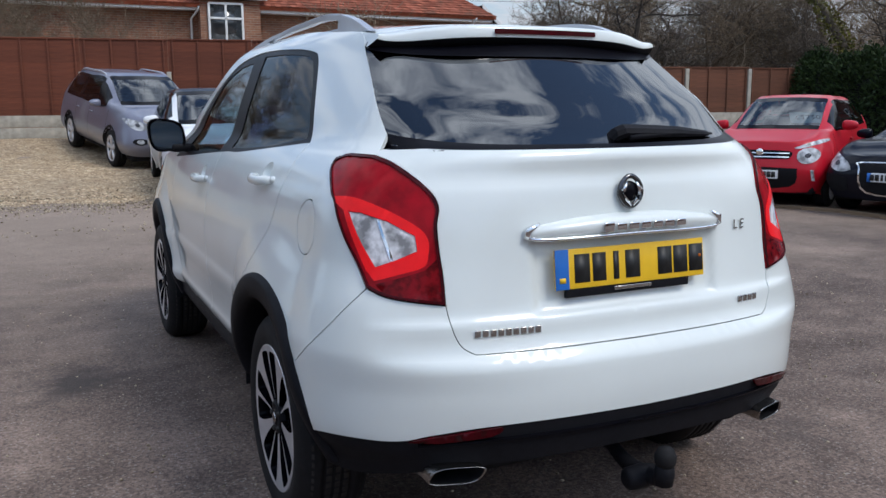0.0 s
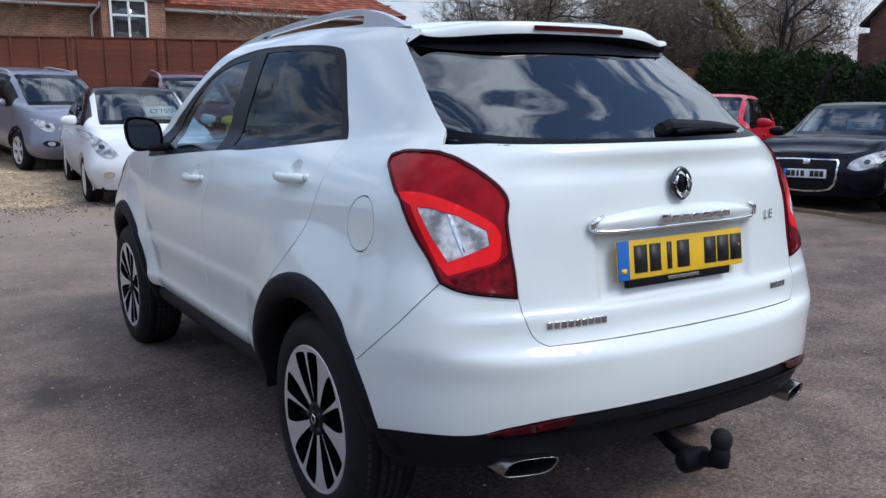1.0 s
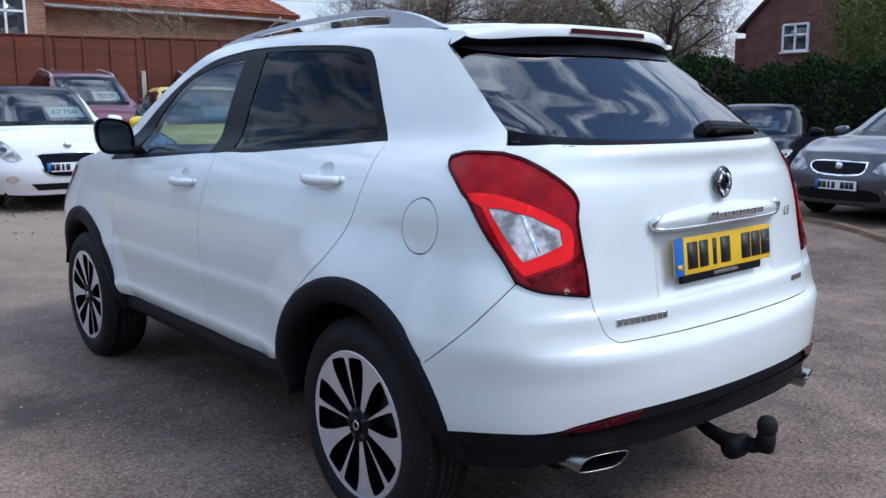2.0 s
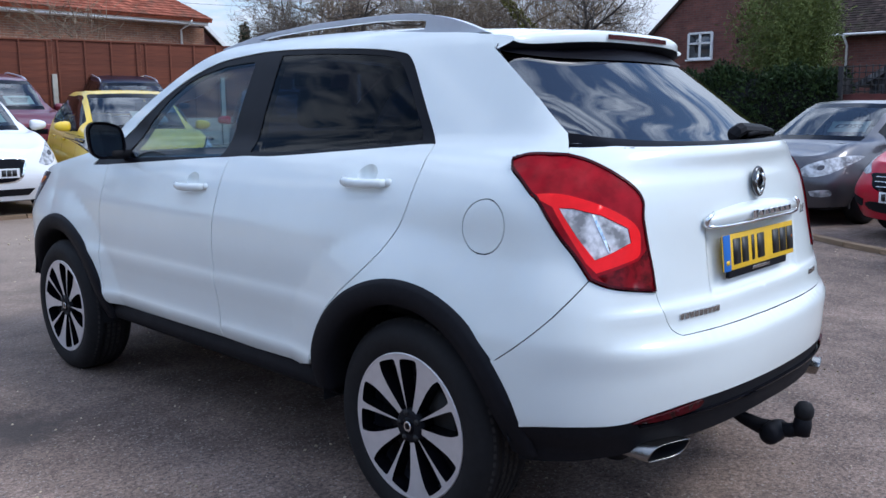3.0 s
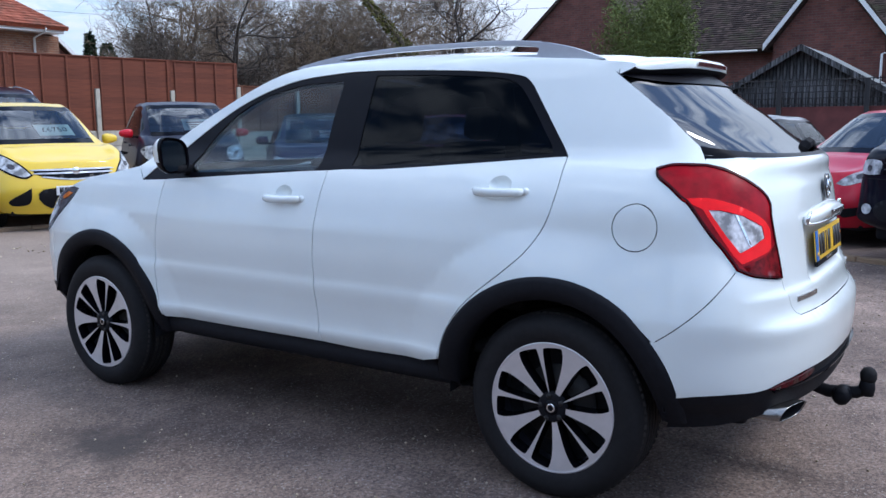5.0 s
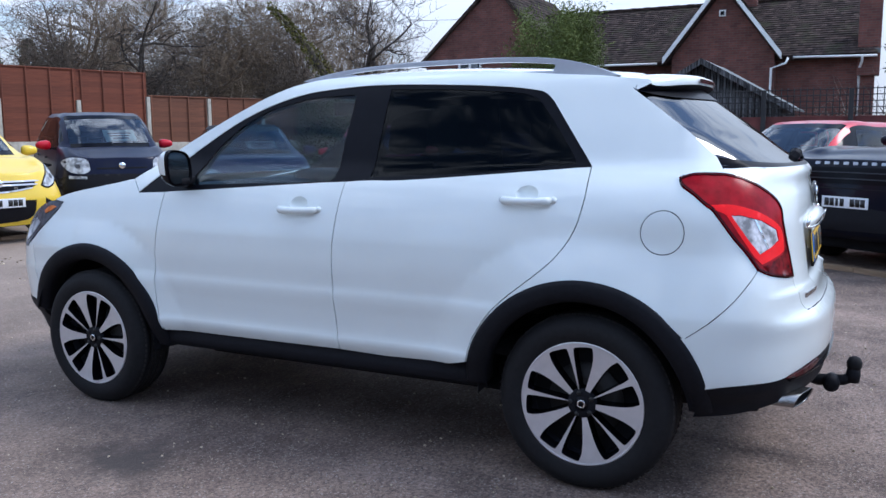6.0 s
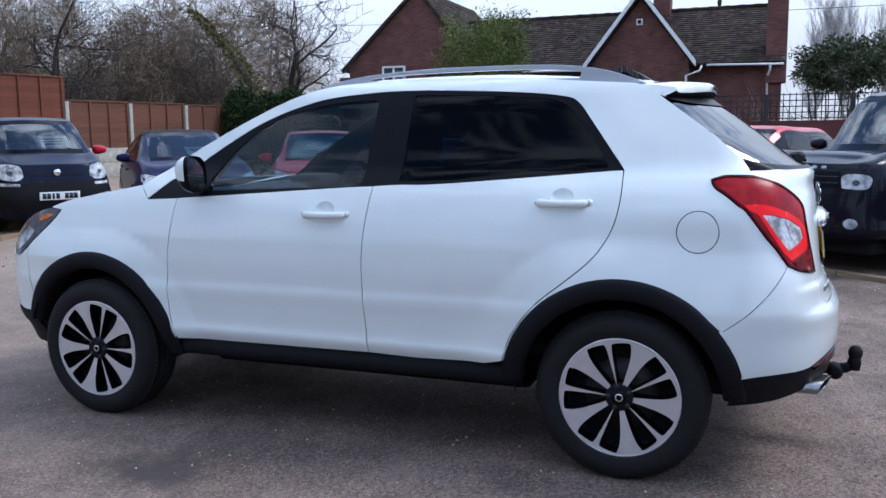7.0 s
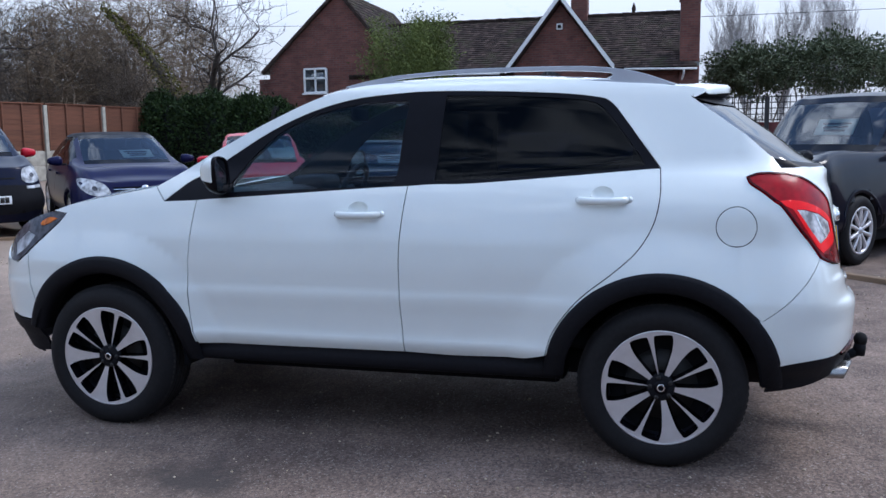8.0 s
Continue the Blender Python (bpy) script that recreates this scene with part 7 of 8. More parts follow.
    if c.get("rails"):
        yh = (L / 2 - c["roof0"] - 0.2, L / 2 - c["roof1"] + 0.1)
        for sgn in (-1, 1):
            pts = []
            for k in range(13):
                y = yh[0] + (yh[1] - yh[0]) * k / 12
                e = 1 - abs(-1 + k / 6) ** 6
                pts.append((sgn * W * 0.31, y, H - 0.06 + 0.075 * e))
            part("roof_rail", tube(pts, 0.018, 8), M["silver"], car)
    # cabin seen through the glass
    part("dashboard", box((W * 0.74, 0.40, 0.10), (0, L / 2 - c["bonnet"] - 0.38, c["belt_z"] - 0.05), 0.04), M["trim"], car)
    for sgn in (-1, 1):
        s = part("seat", box((0.46, 0.13, 0.62), (sgn * W * 0.20, L / 2 - c["bonnet"] - 1.35, 0.86), 0.05, (12, 0, 0)), M["fabric"], car)
        part("headrest", box((0.24, 0.10, 0.16), (sgn * W * 0.20, L / 2 - c["bonnet"] - 1.43, min(H - 0.20, 1.26)), 0.04, (10, 0, 0)), M["fabric"], s)
    part("rear_bench", box((W * 0.68, 0.14, 0.5), (0, L / 2 - c["bonnet"] - 2.15, 0.86), 0.05, (14, 0, 0)), M["fabric"], car)
    part("cabin_floor", box((W * 0.78, 2.6, 0.04), (0, L / 2 - c["bonnet"] - 1.3, 0.42)), M["trim"], car)
    if sign:
        sz = (c["belt_z"] + H) / 2 - 0.02
        p, n = front(-0.05)(sign_x, sz)
        up = Vector((0, 0, 1)) - n * n.z
        up.normalize()
        rt = up.cross(n).normalized()
        basis = Matrix((rt, -n, up)).transposed().to_4x4()
        card = part("price_card", moved(bm_geo(box((0.46, 0.004, 0.25), (0, 0, 0), 0.001)), Matrix.Translation(p) @ basis), M["paper"], car, "pale price card behind the windscreen")
        p = p + n * 0.004
        if sign == "bar":
            for k in range(3):
                part("price_bar", moved(bm_geo(box((0.34 - 0.05 * k, 0.003, 0.03), (0, 0, 0.05 - k * 0.055))), Matrix.Translation(p) @ basis), M["ink"], card)
        else:
            part("price_figures", moved(text_geo(sign, 0.135, 0.001), Matrix.Translation(p) @ basis), M["ink"], card, smooth=False)
    if sign2:
        sz = (c["belt_z"] + H) / 2 - 0.05
        part("notice_card", panel_geo([(a + 0.46, sz + b) for a, b in ((-0.13, -0.09), (0.13, -0.09), (0.13, 0.09), (-0.13, 0.09))], front(-0.02), 0.06, (), 0.004, 0.05), M["paper"], car, "small pale notice card")
    return car


def oval(cx, cz, rx, rz, n=10):
    return [(cx + rx * math.cos(k * math.tau / n), cz + rz * math.sin(k * math.tau / n)) for k in range(n + 1)]


def closed(*pts):
    return list(pts) + [pts[0]]


GREY = paint("lilac_grey_paint", (0.20, 0.205, 0.262), 0.4, 0.35, 0.3)
WHITE2 = paint("plain_white_paint", (0.78, 0.79, 0.80), 0.0, 0.4)
BURG = paint("burgundy_paint", (0.13, 0.012, 0.025), 0.3, 0.35, 0.2)
YELLOW = paint("yellow_paint", (0.75, 0.52, 0.03), 0.0, 0.4)
NAVY = paint("navy_paint", (0.005, 0.0065, 0.022), 0.1, 0.3, 0.2, coat=0.16, spec=0.1)
INDIGO = paint("indigo_paint", (0.009, 0.010, 0.045), 0.1, 0.3, 0.2, coat=0.13, spec=0.06)
RED = paint("red_paint", (0.50, 0.006, 0.020), 0.0, 0.38, coat=0.35, spec=0.2)
REDM = paint("cherry_paint", (0.44, 0.008, 0.028), 0.2, 0.35, 0.2, coat=0.4, spec=0.2)
BLACK = paint("black_paint", (0.004, 0.0045, 0.011), 0.0, 0.3, coat=0.34, spec=0.03)
GUN = paint("gunmetal_paint", (0.085, 0.083, 0.095), 0.5, 0.33, 0.3)
SOFTTOP = plain("canvas_top", (0.008, 0.008, 0.012), 0.9, relief=0.3)

CROSSOVER = dict(nose_z=0.92, belt_z=1.02, bonnet=1.10, roof0=1.88, roof1=3.90, tail=0.18, bonnet_z=1.05, rails=True, clad=True, rear_quarter=False, plate_z=0.50, badge_z=0.82, sill=0.30, tail_z=1.10, face=[
    ("head_lamp", closed((-0.50, 0.80), (-0.70, 0.90), (-0.88, 0.92), (-0.82, 0.78), (-0.66, 0.74)), "clear", 0.006, True, "clear head lamp"),
    ("grille", [(-0.40, 0.78), (0.40, 0.78), (0.40, 0.86), (-0.40, 0.86)], "gloss_black", 0.005, False, ""),
    ("intake", closed((-0.42, 0.44), (0.42, 0.44), (0.50, 0.66), (-0.50, 0.66)), "plastic", 0.005, False, ""),
    ("fog_lamp", oval(-0.70, 0.55, 0.13, 0.055), "plastic", 0.006, True, ""),
    ("fog_lens", oval(-0.70, 0.55, 0.06, 0.04), "clear", 0.010, True, "")])
HATCH_W = dict(rear_quarter=False, nose_z=0.80, belt_z=0.97, bonnet=0.98, roof0=1.72, roof1=3.35, tail=0.32, bonnet_z=0.96, plate_z=0.55, badge_z=0.80, tail_z=1.02, band=True, face=[
    ("head_lamp", closed((-0.58, 0.66), (-0.70, 0.80), (-0.90, 0.92), (-0.93, 0.86), (-0.84, 0.68), (-0.70, 0.62)), "clear", 0.006, True, "clear head lamp"),
    ("grille_frame", closed((-0.40, 0.64), (-0.36, 0.72), (0.36, 0.72), (0.40, 0.64), (0.30, 0.46), (0.0, 0.43), (-0.30, 0.46)), "chrome", 0.004, False, "chrome grille frame"),
    ("grille", closed((-0.37, 0.64), (-0.34, 0.705), (0.34, 0.705), (0.37, 0.64), (0.28, 0.475), (0.0, 0.445), (-0.28, 0.475)), "gloss_black", 0.008, False, ""),
    ("intake", [(-0.42, 0.28), (0.42, 0.28), (0.50, 0.36), (-0.50, 0.36)], "plastic", 0.005, False, ""),
    ("fog_lamp", oval(-0.72, 0.42, 0.08, 0.045), "chrome", 0.006, True, "")])
SUPERMINI = dict(nose_z=0.82, belt_z=0.97, bonnet=0.98, roof0=1.72, roof1=3.35, tail=0.34, bonnet_z=0.97, plate_z=0.50, badge_z=0.72, tail_z=1.04, face=[
    ("lamp_surround", closed((-0.56, 0.685), (-0.66, 0.80), (-0.84, 0.925), (-0.95, 0.905), (-0.93, 0.80), (-0.82, 0.695), (-0.66, 0.645)), "gloss_black", 0.004, True, ""),
    ("head_lamp", closed((-0.585, 0.692), (-0.68, 0.79), (-0.845, 0.905), (-0.93, 0.885), (-0.91, 0.80), (-0.80, 0.710), (-0.67, 0.665)), "clear", 0.009, True, "swept-back clear head lamp"),
    ("grille", closed((-0.48, 0.75), (0.48, 0.75), (0.43, 0.665), (0.0, 0.625), (-0.43, 0.665)), "gloss_black", 0.005, False, "black grille with chrome bars"),
    ("grille_bar", closed((-0.48, 0.752), (0.48, 0.752), (0.47, 0.735), (-0.47, 0.735)), "silver", 0.010, False, ""),
    ("grille_bar", closed((-0.46, 0.712), (0.46, 0.712), (0.45, 0.695), (-0.45, 0.695)), "silver", 0.010, False, ""),
    ("grille_bar", closed((-0.42, 0.668), (0.0, 0.632), (0.42, 0.668), (0.40, 0.652), (0.0, 0.617), (-0.40, 0.652)), "silver", 0.010, False, ""),
    ("intake", closed((-0.46, 0.52), (0.46, 0.52), (0.36, 0.29), (-0.36, 0.29)), "plastic", 0.005, False, ""),
    ("fog_surround", closed((-0.60, 0.54), (-0.84, 0.40), (-0.80, 0.33), (-0.62, 0.36)), "plastic", 0.006, True, "")])
BOXY = dict(nose_z=0.92, belt_z=1.02, bonnet=0.78, roof0=1.35, roof1=3.20, tail=0.24, bonnet_z=1.03, plate_z=0.52, badge_z=0.83, tail_z=1.10, roof_w=0.66, face=[
    ("head_lamp", closed((-0.52, 0.78), (-0.56, 0.92), (-0.80, 0.94), (-0.90, 0.86), (-0.82, 0.75), (-0.62, 0.73)), "clear", 0.006, True, "clear rounded-square head lamp"),
    ("daytime_lamp", [(-0.84, 0.66), (-0.58, 0.655), (-0.58, 0.69), (-0.84, 0.70)], "clear", 0.008, True, ""),
    ("grille", [(-0.42, 0.79), (0.42, 0.79), (0.42, 0.81), (-0.42, 0.81)], "gap", 0.004, False, ""),
    ("intake", closed((-0.84, 0.70), (0.84, 0.70), (0.80, 0.36), (-0.80, 0.36)), "plastic", 0.004, False, "black lower bumper")])
CABRIO = dict(nose_z=0.78, belt_z=0.96, bonnet=1.10, roof0=1.95, roof1=3.25, tail=0.75, bonnet_z=0.96, plate_z=0.48, badge_z=0.70, tail_z=0.98, face=[
    ("head_lamp", closed((-0.50, 0.66), (-0.60, 0.78), (-0.86, 0.84), (-0.90, 0.74), (-0.80, 0.64), (-0.60, 0.61)), "clear", 0.006, True, "clear head lamp"),
    ("grille", [(-0.46, 0.665), (0.46, 0.665), (0.46, 0.73), (-0.46, 0.73)], "gloss_black", 0.005, False, ""),
    ("grille_bar", [(-0.46, 0.695), (0.46, 0.695), (0.46, 0.703), (-0.46, 0.703)], "chrome", 0.009, False, ""),
    ("intake", closed((-0.60, 0.28), (0.60, 0.28), (0.55, 0.44), (-0.55, 0.44)), "plastic", 0.005, False, "")])
CITY = dict(nose_z=0.86, belt_z=0.99, bonnet=0.76, roof0=1.42, roof1=2.95, tail=0.28, bonnet_z=0.98, plate_z=0.46, badge_z=0.74, tail_z=1.08, face=[
    ("head_lamp", oval(-0.72, 0.70, 0.15, 0.10, 12), "clear", 0.010, True, "round clear head lamp"),
    ("daytime_lamp", closed((-0.52, 0.80), (-0.84, 0.90), (-0.88, 0.86), (-0.60, 0.79)), "clear", 0.008, True, ""),
    ("grille", closed((-0.46, 0.66), (-0.44, 0.76), (0.44, 0.76), (0.46, 0.66)), "gloss_black", 0.005, False, ""),
    ("grille_bar", [(-0.46, 0.675), (0.46, 0.675), (0.46, 0.69), (-0.46, 0.69)], "chrome", 0.009, False, "chrome grille bar"),
    ("grille_bar", [(-0.46, 0.725), (0.46, 0.725), (0.46, 0.738), (-0.46, 0.738)], "chrome", 0.009, False, "chrome grille bar"),
    ("intake", closed((-0.60, 0.54), (0.60, 0.54), (0.48, 0.30), (-0.48, 0.30)), "plastic", 0.006, False, ""),
    ("running_lamp", [(-0.84, 0.38), (-0.80, 0.38), (-0.78, 0.52), (-0.82, 0.52)], "clear", 0.008, True, "")])
COUPE = dict(nose_z=0.74, belt_z=0.90, bonnet=1.30, roof0=2.02, roof1=3.0, tail=0.55, bonnet_z=0.90, plate_z=0.50, badge_z=0.635, tail_z=0.93, band=True, face=[
    ("head_lamp", closed((-0.52, 0.58), (-0.60, 0.68), (-0.88, 0.78), (-0.93, 0.72), (-0.84, 0.60), (-0.66, 0.55)), "clear", 0.006, True, "slim clear head lamp"),
    ("grille_frame", closed((-0.40, 0.68), (0.40, 0.68), (0.42, 0.60), (0.32, 0.30), (-0.32, 0.30), (-0.42, 0.60)), "chrome", 0.004, False, "chrome frame of a single large grille"),
    ("grille", closed((-0.375, 0.665), (0.375, 0.665), (0.395, 0.60), (0.30, 0.32), (-0.30, 0.32), (-0.395, 0.60)), "gap", 0.008, False, ""),
    ("intake", closed((-0.56, 0.48), (-0.88, 0.52), (-0.86, 0.34), (-0.58, 0.32)), "gap", 0.005, True, "")])
HATCH_S = dict(nose_z=0.80, belt_z=0.95, bonnet=1.05, roof0=1.85, roof1=3.55, tail=0.36, bonnet_z=0.94, plate_z=0.45, badge_z=0.66, tail_z=1.02, band=True, face=[
    ("head_lamp", closed((-0.46, 0.62), (-0.56, 0.72), (-0.88, 0.82), (-0.93, 0.76), (-0.84, 0.63), (-0.62, 0.58)), "clear", 0.006, True, "angular clear head lamp"),
    ("grille_frame", closed((-0.38, 0.72), (0.38, 0.72), (0.30, 0.57), (-0.30, 0.57)), "chrome", 0.004, False, ""),
    ("grille", closed((-0.355, 0.705), (0.355, 0.705), (0.28, 0.585), (-0.28, 0.585)), "gap", 0.008, False, ""),
    ("intake", closed((-0.55, 0.28), (0.55, 0.28), (0.46, 0.40), (-0.46, 0.40)), "plastic", 0.005, False, ""),
    ("fog_lamp", closed((-0.62, 0.42), (-0.84, 0.44), (-0.84, 0.37), (-0.66, 0.36)), "clear", 0.006, True, "")])
HATCH_F = dict(nose_z=0.80, belt_z=0.97, bonnet=1.00, roof0=1.75, roof1=3.35, tail=0.34, bonnet_z=0.96, plate_z=0.46, badge_z=0.76, tail_z=1.04, face=[
    ("head_lamp", closed((-0.54, 0.70), (-0.66, 0.80), (-0.90, 0.90), (-0.93, 0.86), (-0.82, 0.74), (-0.66, 0.68)), "clear", 0.006, True, "slim clear head lamp"),
    ("grille", closed((-0.44, 0.70), (0.44, 0.70), (0.48, 0.64), (0.34, 0.52), (-0.34, 0.52), (-0.48, 0.64)), "gloss_black", 0.006, False, "black slatted grille"),
    ("grille_bar", [(-0.42, 0.66), (0.42, 0.66), (0.42, 0.668), (-0.42, 0.668)], "steel", 0.010, False, ""),
    ("grille_bar", [(-0.42, 0.61), (0.42, 0.61), (0.42, 0.618), (-0.42, 0.618)], "steel", 0.010, False, ""),
    ("grille_bar", [(-0.38, 0.56), (0.38, 0.56), (0.38, 0.568), (-0.38, 0.568)], "steel", 0.010, False, ""),
    ("intake", closed((-0.50, 0.40), (0.50, 0.40), (0.42, 0.30), (-0.42, 0.30)), "plastic", 0.005, False, ""),
    ("fog_lamp", closed((-0.60, 0.42), (-0.86, 0.46), (-0.88, 0.40), (-0.66, 0.34)), "plastic", 0.006, True, "")])
BIG = dict(square=1.0, nose_z=1.06, belt_z=1.19, bonnet=1.62, roof0=2.28, roof1=4.25, tail=0.28, bonnet_z=1.15, plate_z=0.68, tail_z=1.25, roof_w=0.68, sill=0.34, face=[
    ("head_lamp", closed((-0.60, 0.86), (-0.60, 0.985), (-0.84, 0.985), (-0.86, 0.88), (-0.78, 0.85)), "clear", 0.006, True, "square clear head lamp"),
    ("grille", [(-0.56, 0.86), (0.56, 0.86), (0.56, 1.02), (-0.56, 1.02)], "gloss_black", 0.006, False, "black perforated grille"),
    ("grille_bar", [(-0.55, 0.905), (0.55, 0.905), (0.55, 0.915), (-0.55, 0.915)], "dark_alloy", 0.012, False, ""),
    ("grille_bar", [(-0.55, 0.965), (0.55, 0.965), (0.55, 0.975), (-0.55, 0.975)], "dark_alloy", 0.012, False, ""),
    *[("name_bar", [(x, 1.045), (x + 0.055, 1.045), (x + 0.055, 1.072), (x, 1.072)], "silver", 0.008, False, "") for x in (-0.40, -0.29, -0.18, -0.07, 0.04, 0.15, 0.26, 0.37)],
    ("bumper_joint", [(-0.90, 0.81), (0.90, 0.81), (0.90, 0.82), (-0.90, 0.82)], "gap", 0.003, False, ""),
    ("intake", closed((-0.50, 0.42), (0.50, 0.42), (0.50, 0.62), (-0.50, 0.62)), "plastic", 0.005, False, ""),
    ("fog_lamp", oval(-0.72, 0.52, 0.07, 0.05), "clear", 0.006, True, "")])

panda_c = dict(BOXY, mirror_mat=RED)
parked_car("parked_crossover", "lilac-grey crossover with roof rails on gravel by the fence", (0.74, 13.02), (0.21, -0.98), 4.44, 1.84, 1.58, CROSSOVER, GREY, "alloy_five", 0.34, (0.93, 0.85))
parked_car("parked_hatchback", "white hatchback with a dark roof and a price card", (0.81, 8.61), (-0.06, -1.0), 3.96, 1.74, 1.46, HATCH_W, WHITE2, "alloy_seven", 0.31, (0.80, 0.62), sign="£7750", sign_x=-0.26, roof_coat=BLACK)
parked_car("parked_estate", "burgundy family car with roof rails and a price card", (2.75, 12.9), (-0.12, -1.0), 4.45, 1.80, 1.56, CROSSOVER, BURG, "alloy_five", 0.33, (0.90, 0.85), sign="bar", sign_x=-0.24)
parked_car("parked_hatchback", "bright yellow hatchback with a price card, facing the tarmac", (2.61, 8.10), (-0.25, -0.97), 4.00, 1.74, 1.49, SUPERMINI, YELLOW, "alloy_five", 0.31, (0.80, 0.69), sign="£6750", sign_x=-0.16)
parked_car("parked_estate", "dark blue family car with roof rails behind the yellow one", (5.15, 13.3), (-0.3, -0.95), 4.45, 1.80, 1.55, CROSSOVER, NAVY, "alloy_five", 0.33, (0.90, 0.85))
parked_car("parked_city_car", "dark blue upright city car with red mirrors and a price card", (4.86, 8.54), (-0.53, -0.85), 3.65, 1.64, 1.55, panda_c, NAVY, "alloy_five", 0.30, (0.72, 0.63), sign="bar", sign_x=-0.16)
parked_car("parked_convertible", "indigo convertible with a black fabric roof and a price card", (5.85, 6.87), (-0.70, -0.71), 4.25, 1.78, 1.42, CABRIO, INDIGO, "alloy_five", 0.32, (0.87, 0.80), sign="bar", sign_x=-0.18, roof_coat=SOFTTOP)
parked_car("parked_city_car", "bright red city car with a price card", (7.08, 5.70), (-0.875, -0.484), 3.46, 1.62, 1.46, CITY, RED, "alloy_seven", 0.29, (0.68, 0.44), sign="£5750", sign_x=-0.36)
parked_car("parked_coupe", "black coupe with a large chrome-framed grille and price cards", (7.70, 4.22), (-0.953, -0.301), 4.18, 1.84, 1.36, COUPE, BLACK, "alloy_five", 0.33, (0.88, 0.83), sign="bar", sign_x=-0.26, sign2=True)
parked_car("parked_hatchback", "gunmetal grey hatchback with multi-spoke wheels and a price card", (7.42, 2.42), (-0.988, 0.154), 4.26, 1.79, 1.46, HATCH_S, GUN, "alloy_ten", 0.32, (0.86, 0.77), sign="£7950", sign_x=-0.30)
parked_car("parked_hatchback", "cherry red hatchback with a black slatted grille", (6.62, 0.66), (-0.89, 0.45), 3.97, 1.72, 1.49, HATCH_F, REDM, "alloy_five", 0.31, (0.82, 0.66))
parked_car("parked_off_roader", "large black off-road estate with silver wheels and a price card", (5.20, -0.74), (-0.80, 0.60), 4.97, 1.92, 1.86, BIG, BLACK, "alloy_ten", 0.37, (0.90, 1.20), sign="bar", sign_x=-0.10)

# ---- trees, hedges ----
def bare_tree(height, seed, spread=0.55, levels=4, trunk_r=0.16, thin=0.006, skip=0.30, lean=(0, 0), up=0.25, split=(2, 3), first=0.28, wild=0.24):
    """Trunk, limbs and fine twigs of a leafless tree as two sets of tapered bars."""
    rnd = random.Random(seed)
    wood, fine = ([], []), ([], [])

    def bar(p, q, r0, r1, sides, store):
        v, f = store
        d = (q - p)
        if d.length < 1e-5:
            return
        d.normalize()
        s = d.cross(Vector((0.31, 0.17, 0.93)))
        s.normalize()
        u = s.cross(d)
        k0 = len(v)
        for c, r in ((p, r0), (q, r1)):
            for k in range(sides):
                a = math.tau * k / sides
                v.append(c + (s * math.cos(a) + u * math.sin(a)) * r)
        for k in range(sides):
            f.append((k0 + k, k0 + (k + 1) % sides, k0 + sides + (k + 1) % sides, k0 + sides + k))

    def grow(p, d, length, r, level):
        segs = 5 if level < 2 else (4 if level < 4 else 3)
        nodes = [p]
        for k in range(segs):
            t0, t1 = k / segs, (k + 1) / segs
            d = (d + Vector((rnd.gauss(0, wild), rnd.gauss(0, wild), rnd.gauss(0, wild * 0.6) + up * 0.10 * level)) * (0.4 if level == 0 else 1.0)).normalized()
            q = p + d * length / segs
            ra, rb = r * (1 - 0.55 * t0), r * (1 - 0.55 * t1)
            bar(p, q, ra, rb, 7 if level == 0 else (5 if level < 3 else 3), wood if level < 3 else fine)
            nodes.append(q)
            p = q
            if level < levels and (level > 0 or t1 >= first):
                for _ in range(rnd.randint(*split) if k < segs - 1 else split[1]):
                    if level >= 2 and rnd.random() < skip:
                        continue
                    ax = Vector((rnd.gauss(0, 1), rnd.gauss(0, 1), rnd.gauss(0.1, 0.5)))
                    side = (ax - d * ax.dot(d)).normalized()
                    nd = (d * (1 - spread) + side * spread + Vector((0, 0, up * 0.3))).normalized()
                    grow(p, nd, length * rnd.uniform(0.42, 0.68) * (0.85 if level == 0 else 1), max(r * (1 - 0.55 * t1) * rnd.uniform(0.42, 0.62), thin), level + 1)
    grow(Vector((0, 0, -0.1)), Vector((lean[0], lean[1], 1)).normalized(), height * 0.55, trunk_r, 0)
    return wood, fine


def make_tree(name, label, m, geo, bark, group=""):
    t = thing(name, label, "tree", group, m=m)
    part("trunk", geo[0], bark, t, "trunk and limbs")
    part("crown", geo[1], bark, t, "fine leafless twigs")
    return t


def leaves(n, place, size, seed, long=2.0, tip=True):
    """Many small folded leaves; place(rnd) gives a point and a direction outward."""
    rnd = random.Random(seed)
    v, f = [], []
    for _ in range(n):
        p, o = place(rnd)
        d = (o + Vector((rnd.gauss(0, 0.7), rnd.gauss(0, 0.7), rnd.gauss(-0.1, 0.6)))).normalized()
        s = d.cross(Vector((rnd.gauss(0, 1), rnd.gauss(0, 1), rnd.gauss(0, 1)))).normalized()
        nrm = d.cross(s)
        L = size * rnd.uniform(0.6, 1.3)
        w = L / long / 2
        k = len(v)
        v += [p, p + d * L * 0.5 + s * w + nrm * w * 0.3, p + d * L, p + d * L * 0.5 - s * w + nrm * w * 0.3, p + d * L * 0.5]
        f += [(k, k + 1, k + 4), (k + 1, k + 2, k + 4), (k + 2, k + 3, k + 4), (k + 3, k, k + 4)]
    return v, f


